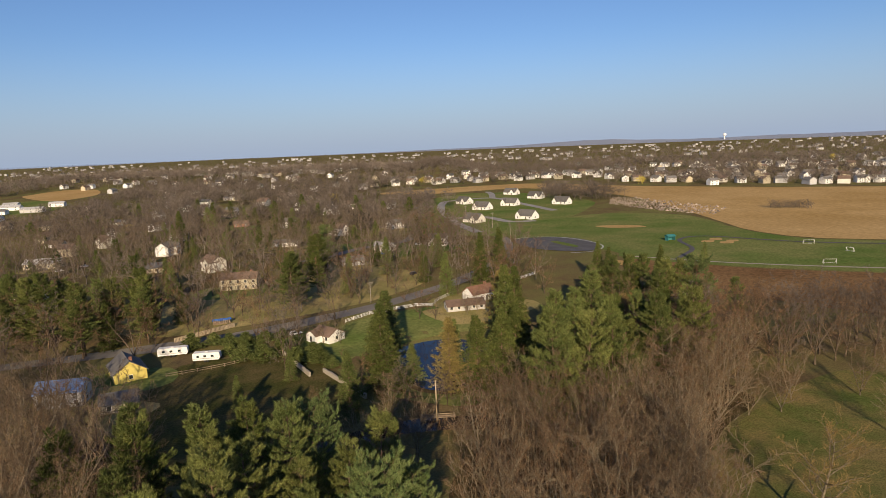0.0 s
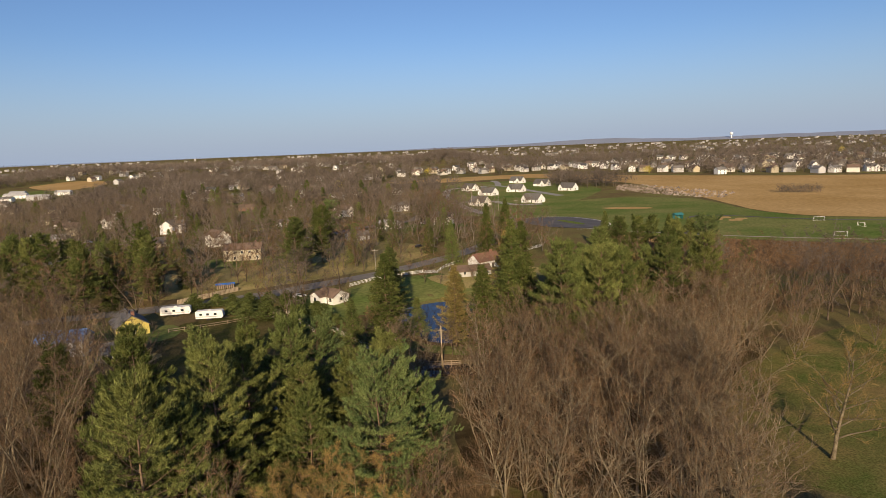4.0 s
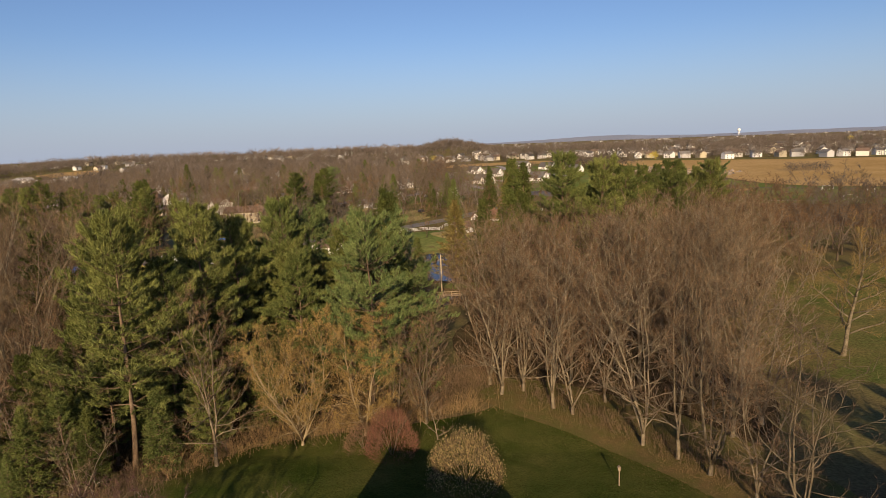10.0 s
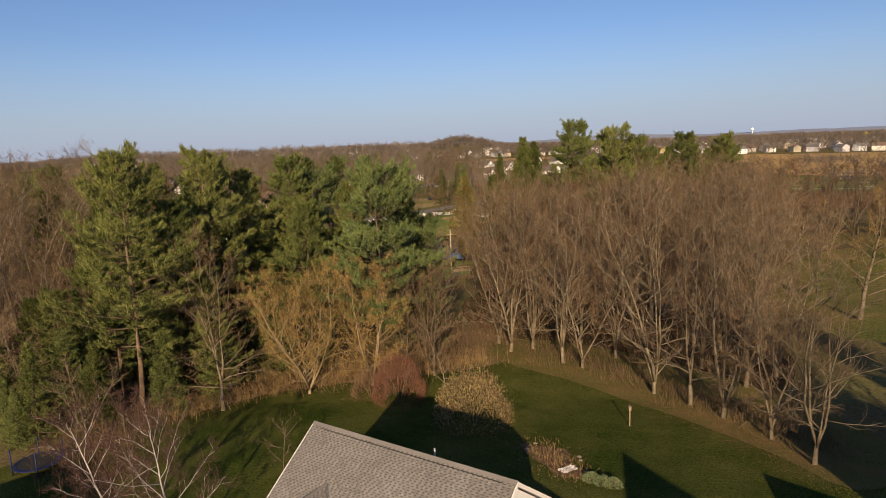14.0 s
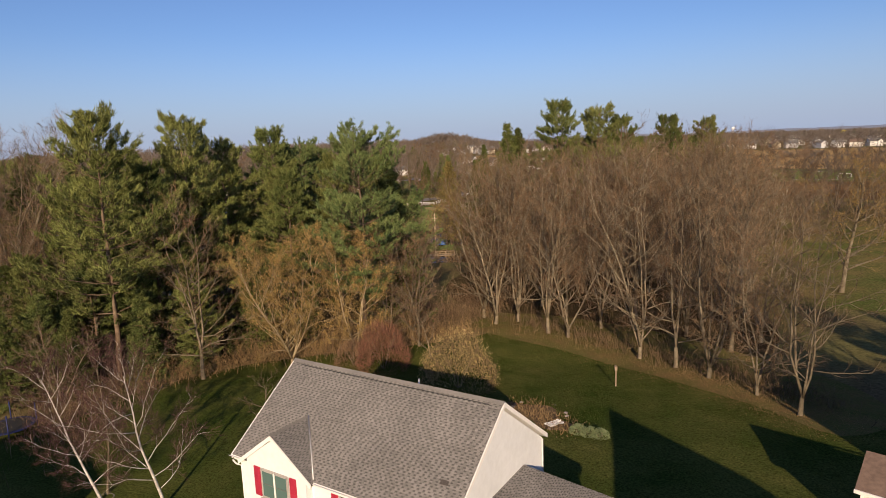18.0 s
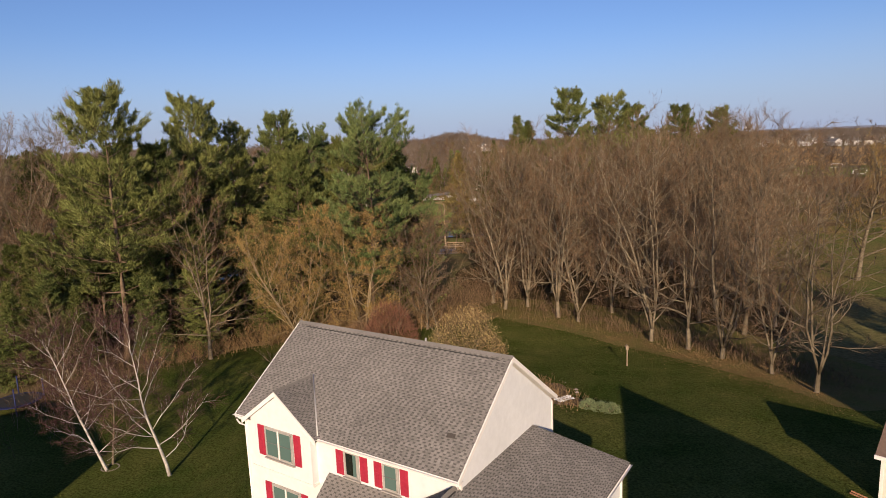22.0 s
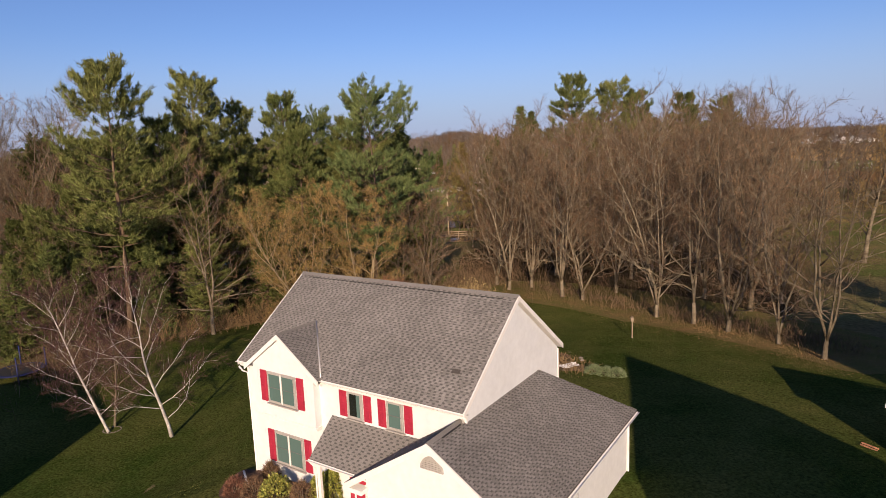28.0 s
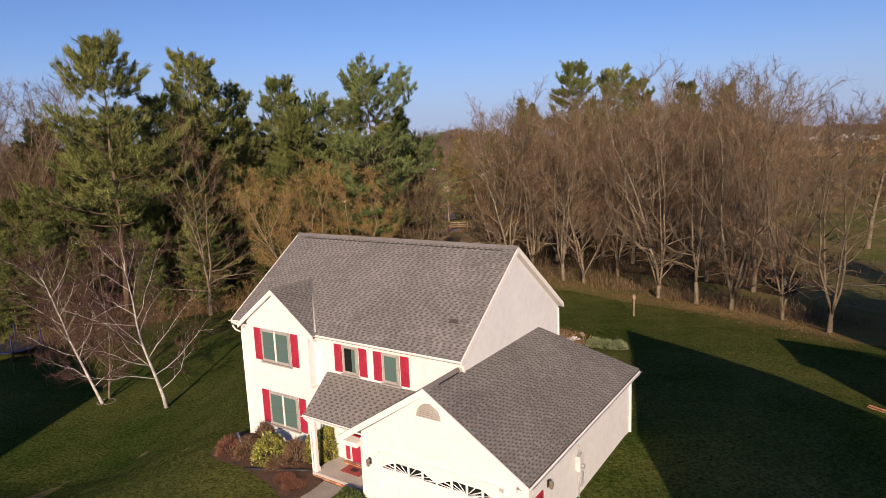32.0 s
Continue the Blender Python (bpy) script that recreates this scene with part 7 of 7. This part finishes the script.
for i in range(4):
    a = i * math.pi / 2 + 0.6
    tubes_of("pole", [([(1.9 * math.cos(a), 1.9 * math.sin(a), -0.1), (1.9 * math.cos(a), 1.9 * math.sin(a), 2.4)], 0.06)], BLUEP, tr_)
V, F = [], []
for i in range(24):
    a = i * math.pi / 12
    V += [(1.85 * math.cos(a), 1.85 * math.sin(a), 0.85), (1.55 * math.cos(a), 1.55 * math.sin(a), 0.86), (1.85 * math.cos(a), 1.85 * math.sin(a), 0.78)]
for i in range(24):
    j = (i + 1) % 24
    F += [(3 * i, 3 * j, 3 * j + 1, 3 * i + 1), (3 * i + 2, 3 * j + 2, 3 * j, 3 * i)]
mesh_of("pad", V, F, BLUEP, tr_)
bm = bmesh.new()
bmesh.ops.create_circle(bm, cap_ends=True, segments=24, radius=1.56, matrix=Matrix.Translation((0, 0, 0.84)))
part("mat", bm, BLACK, tr_)

# ---- neighbouring houses that cast the long shadows ----
def neighbour(name, profile, ax, a, b, eave, wall, roof, label):
    """A house whose section is profile, pushed along ax; the roof follows its upper edges."""
    e = tagged(new(name), label, "house")
    bm = bmesh.new()
    prism(bm, profile, ax, a, b)
    part("wall", bm, PAINT[wall], e)
    top_ = profile[2:]
    up_ = [(s, z + 0.22) for s, z in top_]
    (s0, z0), (s1, z1) = up_[0], up_[1]
    up_[0] = (s0 + (s0 - s1) * eave, z0 + (z0 - z1) * eave)
    (s0, z0), (s1, z1) = up_[-1], up_[-2]
    up_[-1] = (s0 + (s0 - s1) * eave, z0 + (z0 - z1) * eave)
    bm = bmesh.new()
    prism(bm, up_ + [(s, z - 0.2) for s, z in up_[::-1]], ax, a - 0.4, b + 0.4)
    part("roof", bm, ROOFS[roof], e)
    return e


nb = neighbour("house", [(7.1, 0.3), (21.0, 0.3), (21.0, 4.0), (18.4, 6.5), (16.6, 8.5), (11.2, 12.0), (6.95, 6.4)], "y", -1.0, 10.2, 0.06, "cream", "grey", "tall cream house next door with a steep grey roof")
neighbour("house", [(-45.0, -2.2), (-26.6, -2.2), (-26.6, 6.4), (-35.0, 10.0), (-45.0, 6.5)], "y", 4.0, 15.3, 0.05, "tan", "brown", "tan house next door with a wide brown roof")
neighbour("house", [(25.6, -1.5), (38.0, -1.5), (38.0, 8.4), (33.3, 10.8), (25.6, 6.5)], "y", 17.5, 29.0, 0.03, "white", "grey", "tall white house beyond the garden shed with a grey roof")
# unseen pines added right of the view to shade the ground behind the row
for x, y, s in [(34.5, 8, 1.0), (46, 8, 0.95), (52, 12, 0.8), (59, 9, 0.75)]:
    put(PINES[1], x, y, s)
# garden shed: gable end towards the lawn
shd = thing("shed", "cream garden shed with green shutters and a shallow brown roof", "shed", at=(19.2, 28.9, 0), turn=-42)
bm = bmesh.new()
prism(bm, [(0.0, -0.2), (4.2, -0.2), (4.2, 2.85), (2.1, 3.85), (0.0, 2.85)], "x", 0.0, 4.2)
part("wall", bm, PAINT["cream"], shd)
bm = bmesh.new()
prism(bm, [(-0.25, 2.80), (2.1, 3.92), (4.45, 2.80), (4.45, 2.92), (2.1, 4.06), (-0.25, 2.92)], "x", -0.25, 4.4)
part("roof", bm, ROOFS["brown"], shd)
boxed("fascia", TRIM, shd, -0.27, 4.42, -0.32, -0.25, 2.74, 2.93)
boxed("corner_board", TRIM, shd, -0.03, 0.12, -0.03, 0.12, 0, 2.85)
GREENP = mat("green_paint", (0.03, 0.08, 0.06), (0.04, 0.10, 0.08), 0.5, 3, 10, 0.05, 0.1)
for x0 in (0.55,):
    w_ = boxed("window", TRIM, shd, x0 + 0.5, x0 + 1.5, -0.05, 0.03, 1.2, 2.4)
    boxed("pane", PANE, w_, x0 + 0.6, x0 + 1.4, -0.07, 0.0, 1.3, 2.3)
    for q in (x0 + 0.05, x0 + 1.52):
        boxed("shutter", GREENP, shd, q, q + 0.42, -0.05, 0.02, 1.15, 2.45)

bb = thing("brick_border", "short border of reddish bricks beside the shed", "edging", at=(18.5, 29.2, land(18.5, 29.2)), turn=-60)
for i in range(8):
    b = new("brick", brick_me)
    b.parent = bb
    b.matrix_basis = pose(-0.4 + 0.2 * (i % 4), 0.12 * (i // 4), 0.10 + 0.06 * (i // 4), 0, 0, 4 * math.sin(i * 1.7))

# ---- round the pond and the village ----
pl = thing("utility_pole", "weathered wooden pole standing by the pond", "pole", at=(-8.2, 141.5, land(-8.2, 141.5)))
tubes_of("pole", [([(0, 0, -0.3), (0, 0, 6), (0, 0, 11.5)], [0.2, 0.17, 0.13])], mat("pale_pole_wood", (0.36, 0.29, 0.19), (0.44, 0.36, 0.25), 0.9, 1, 12, 0.3, 0.2), pl, sides=8)
boxed("crossarm", WOOD, pl, -0.7, 0.7, -0.06, 0.06, 10.2, 10.35)
bdg = thing("footbridge", "small wooden footbridge rail across the creek", "footbridge", at=(-8.0, 143.0, land(-8, 147) + 0.2), turn=4)
for x in (-4, -2, 0, 2, 4):
    boxed("post", WOOD, bdg, x - 0.07, x + 0.07, -0.07, 0.07, -0.8, 1.2)
boxed("rail", WOOD, bdg, -4.2, 4.2, -0.05, 0.05, 1.0, 1.16)
boxed("rail", WOOD, bdg, -4.2, 4.2, -0.05, 0.05, 0.5, 0.62)
boxed("deck", WOOD, bdg, -4.4, 4.4, 0.07, 1.6, 0.0, 0.12)
FENCEW = PAINT["white"]


def rail_fence(name, line, step, h, material, label, rails=3, post=0.07):
    """A post-and-rail fence along a line of (x, y): each post and rail is a part."""
    e = tagged(new(name), label, "fence")
    pp = []
    for (ax, ay), (bx, by) in zip(line, line[1:]):
        n = max(1, int(math.hypot(bx - ax, by - ay) / step))
        pp += [(ax + (bx - ax) * i / n, ay + (by - ay) * i / n) for i in range(n)]
    pp.append(line[-1])
    for x, y in pp:
        boxed("post", material, e, x - post, x + post, y - post, y + post, land(x, y) - 0.2, land(x, y) + h + 0.08)
    for (ax, ay), (bx, by) in zip(pp, pp[1:]):
        for k in range(rails):
            z = h * (k + 0.75) / rails
            tubes_of("rail", [([(ax, ay, land(ax, ay) + z), (bx, by, land(bx, by) + z)], 0.075)], material, e, sides=4, smooth=False)
    return e


rail_fence("white_fence", [(-46, 224), (-38, 232), (-28, 238), (-20, 242), (-14, 241), (-12, 250), (-6, 259)], 3.2, 1.35, FENCEW, "white three-rail fence along the pond lawn")
rail_fence("white_fence", [(16, 272), (21, 278), (33, 292)], 3.6, 1.3, FENCEW, "white three-rail fence beyond the red-roofed house")
rail_fence("wire_fence", [(-92, 176), (-84, 180), (-77, 184), (-62, 196)], 3.0, 1.2, WOOD, "grey split-rail fence beside the caravans", 2)
pf = tagged(new("board_fence"), "pale wooden board fence by the road", "fence")
for i in range(46):
    t = i / 45
    x, y = -104.4 + 16.3 * t, 208.7 + 14.3 * t
    boxed("board", mat("pale_boards", (0.25, 0.205, 0.145), (0.33, 0.275, 0.20), 0.9, 1, 8, 0.2, 0.2, rnd=0.15), pf, x - 0.185, x + 0.185, y - 0.16, y + 0.16, land(x, y) - 0.1, land(x, y) + 1.7)
wl = tagged(new("retaining_wall"), "pale stone wall along the bank", "wall")
for a, b in (((-61, 194), (-47, 173)), ((-43.6, 176.5), (-27.5, 155.5))):
    for i in range(24):
        t = i / 24
        x, y = a[0] + (b[0] - a[0]) * t, a[1] + (b[1] - a[1]) * t
        s = boxed("stone", CONCRETE, wl, -0.6, 0.6, -0.35, 0.35, -0.5, 1.15 + 0.25 * r.rand(), bevel=0.08)
        s.matrix_basis = pose(x, y, land(x, y), 0, 0, math.degrees(math.atan2(b[1] - a[1], b[0] - a[0])))
tb = bmesh.new()
bmesh.ops.create_grid(tb, x_segments=8, y_segments=5, size=0.5)
for v in tb.verts:
    v.co = Vector((v.co.x * 7, v.co.y * 3.2, 2.1 - 0.9 * abs(v.co.y) + 0.15 * noise.noise(v.co * 5)))
bt = part("tarpaulin", tb, mat("blue_tarp", (0.03, 0.16, 0.62), (0.05, 0.22, 0.7), 0.5, 0.5, 4, 0.2, 0.15))
tagged(bt, "bright blue tarpaulin over a wood pile", "tarpaulin")
bt.matrix_basis = pose(-94.4, 227, land(-94.4, 227), 0, 0, 25)
wp = bmesh.new()
for j in range(4):
    for i in range(9):
        bmesh.ops.create_cone(wp, cap_ends=True, segments=8, radius1=0.28, radius2=0.26, depth=2.4, matrix=pose(-2.9 + 0.72 * i, 0, 0.3 + 0.45 * j, 90, 0, 0))
wpo = part("wood_pile", wp, WOOD)
tagged(wpo, "stacked logs under the blue tarpaulin", "wood pile", kind="stuff")
wpo.matrix_basis = pose(-94.4, 227, land(-94.4, 227), 0, 0, 25)


def caravan(x, y, turn, L, label):
    e = thing("caravan", label, "caravan", "parked caravans", (x, y, land(x, y)), turn)
    bm = bmesh.new()
    prism(bm, [(-L / 2, 0.7), (L / 2 - 0.5, 0.7), (L / 2, 1.3), (L / 2 - 0.15, 2.9), (L / 2 - 0.6, 3.15), (-L / 2 + 0.3, 3.15), (-L / 2, 2.9)], "y", -1.2, 1.2)
    part("body", bm, FENCEW, e)
    for q in (-L * 0.3, -L * 0.05, L * 0.22):
        boxed("window", PANE, e, q - 0.45, q + 0.45, -1.23, -1.17, 1.7, 2.4, bevel=0.01)
    boxed("door", TRIM, e, L * 0.32, L * 0.32 + 0.7, -1.23, -1.17, 0.8, 2.6, bevel=0.01)
    boxed("stripe", ROOFS["pale"], e, -L / 2 + 0.05, L / 2 - 0.6, -1.215, -1.19, 1.2, 1.4)
    boxed("roof_unit", FENCEW, e, -0.5, 0.4, -0.4, 0.4, 3.12, 3.4, bevel=0.05)
    for q in (-0.5, 0.35):
        for s in (-1.1, 1.1):
            tubes_of("wheel", [([(q, s - 0.1, 0.36), (q, s + 0.1, 0.36)], 0.36)], BLACK, e, sides=14)
    tubes_of("drawbar", [([(L / 2 - 0.2, 0, 0.75), (L / 2 + 1.1, 0, 0.55)], 0.06)], BLACK, e)


caravan(-85, 190, 8, 8.6, "white caravan parked on the grass")
caravan(-99, 196, 14, 9.6, "long white caravan parked by the trees")
# cars in drives and on the lot
def car(x, y, turn, col, label):
    m = mat("car_paint_" + col, dict(white=(0.6, 0.6, 0.6), black=(0.02, 0.02, 0.025), red=(0.3, 0.02, 0.02), silver=(0.4, 0.41, 0.43), blue=(0.03, 0.06, 0.2))[col], None, 0.3, 1, 5, 0, 0.05, spec=0.6)
    e = thing("car", label, "car", "parked cars", (x, y, land(x, y) + 0.1), turn)
    bm = bmesh.new()
    prism(bm, [(-2.2, 0.3), (2.2, 0.3), (2.25, 0.7), (1.2, 0.88), (0.6, 1.42), (-1.3, 1.45), (-2.0, 0.95), (-2.25, 0.85)], "y", -0.87, 0.87)
    bmesh.ops.bevel(bm, geom=bm.edges[:], offset=0.05, segments=1, affect="EDGES")
    part("body", bm, m, e)
    bm = bmesh.new()
    prism(bm, [(1.05, 0.92), (0.58, 1.36), (-1.25, 1.38), (-1.8, 0.96)], "y", -0.89, 0.89)
    part("glazing", bm, PANE, e)
    for q in (-1.35, 1.4):
        for s in (-0.8, 0.8):
            tubes_of("wheel", [([(q, s - 0.1, 0.31), (q, s + 0.1, 0.31)], 0.32)], BLACK, e, sides=12)


for x, y, a, c in [(-62, 213, 40, "silver"), (-245, 345, 10, "black"), (-232, 340, 20, "white"), (-225, 352, 0, "silver"), (-48, 361, 30, "blue"), (-30, 392, 30, "white"), (-26, 300, 60, "black"), (-175, 318, 20, "white")]:
    car(x, y, a, c, f"{c} car parked off the road")
# goals, shelter, lot lamps, rubble, water tower
def goal(x, y, turn, w=5.5, h=2.2):
    e = thing("soccer_goal", "white metal soccer goal on the field", "goal", "soccer goals", (x, y, land(x, y) + 0.15), turn)
    for name, a, b in (("post", (-w / 2, 0, 0), (-w / 2, 0, h)), ("post", (w / 2, 0, 0), (w / 2, 0, h)), ("crossbar", (-w / 2, 0, h), (w / 2, 0, h)), ("stay", (-w / 2, 0, h), (-w / 2, 1.6, 0)), ("stay", (w / 2, 0, h), (w / 2, 1.6, 0)), ("ground_bar", (-w / 2, 1.6, 0.05), (w / 2, 1.6, 0.05))):
        tubes_of(name, [([a, b], 0.09)], FENCEW, e, sides=6)


goal(193, 349, -8)
goal(173, 294, -8)
goal(199, 322, -60, 3.5)
sh = thing("shelter", "small teal shelter beside the footpath", "shelter", at=(125, 377, land(125, 377) + 0.15), turn=20)
TEAL = mat("teal_paint", (0.03, 0.16, 0.17), (0.05, 0.2, 0.21), 0.6, 0.5, 4, 0.1, 0.15)
boxed("wall", TEAL, sh, -2.6, 2.6, 1.2, 1.5, 0, 2.6)
boxed("wall", TEAL, sh, -2.6, -2.3, -1.5, 1.2, 0, 2.6)
boxed("wall", TEAL, sh, 2.3, 2.6, -1.5, 1.2, 0, 2.6)
bm = bmesh.new()
prism(bm, [(-2.0, 2.6), (0, 3.7), (2.0, 2.6), (2.0, 2.45), (0, 3.5), (-2.0, 2.45)], "x", -3, 3)
part("roof", bm, TEAL, sh)
for x, y, h in [(28.8, 389, 14), (21, 459, 12), (1.5, 494, 14), (-122, 786, 16), (-102, 742, 15), (-73, 845, 16), (-40, 250, 9)]:
    e = thing("lamp_pole", "tall grey pole with a short arm", "pole", "street poles", (x, y, land(x, y)))
    tubes_of("pole", [([(0, 0, -0.2), (0, 0, h)], [0.2, 0.12])], CONCRETE, e)
    boxed("arm", CONCRETE, e, -1.3, 1.3, -0.08, 0.08, h - 0.7, h - 0.55)
r2 = np.random.RandomState(77)
V, F = [], []
for x, y in scatter([(155, 650), (175, 640), (222, 528), (196, 492), (165, 530), (138, 590)], 2.6, 600, 44):
    s = 0.6 + 1.5 * r2.rand() ** 2
    o = len(V)
    z = land(x, y)
    for a in range(5):
        q = a * 1.2566 + r2.rand()
        V.append((x + s * math.cos(q), y + s * math.sin(q), z))
    V.append((x + r2.normal(0, 0.3), y + r2.normal(0, 0.3), z + s * (0.5 + 0.6 * r2.rand())))
    F += [(o + a, o + (a + 1) % 5, o + 5) for a in range(5)]
tagged(mesh_of("rubble", V, F, mat("rubble_stone", (0.17, 0.13, 0.10), (0.30, 0.25, 0.20), 0.95, 0.3, 1.5, 0.3, 0.4, island=0.5)), "heap of pale rubble and brush at the field's edge", "rubble", kind="stuff")
wt = thing("water_tower", "distant white water tower on a slim stem", "water tower", at=(1780, 4320, 40))
tubes_of("stem", [([(0, 0, -30), (0, 0, 26)], [4, 3])], FENCEW, wt, sides=12)
tubes_of("tank", [([(0, 0, 22), (0, 0, 27), (0, 0, 34), (0, 0, 40), (0, 0, 44)], [3, 9, 12, 9, 2])], FENCEW, wt, sides=16)
# flowering street trees
YEL = mat("yellow_willow", (0.40, 0.32, 0.05), (0.5, 0.42, 0.08), 0.9, 0.1, 1, 0, 0.3, island=0.3)
for i, (x, y, s) in enumerate([(-145, 690, 10), (225, 800, 12), (-60, 930, 9), (640, 1100, 14)]):
    far_woods("willow", [(x - 3, y - 3), (x + 3, y - 3), (x + 3, y + 3), (x - 3, y + 3)], 3.0, 3, 90 + i, 160, s, YEL, "yellow-green willow coming into leaf", lambda x, y: True)

# ---- the prototypes take a place in the woods ----
for i, p in enumerate(PROTOS):
    x, y = 52 + 5 * (i % 6), 190 + 8 * (i // 6)
    p.matrix_basis = pose(x, y, land(x, y) - 0.1)
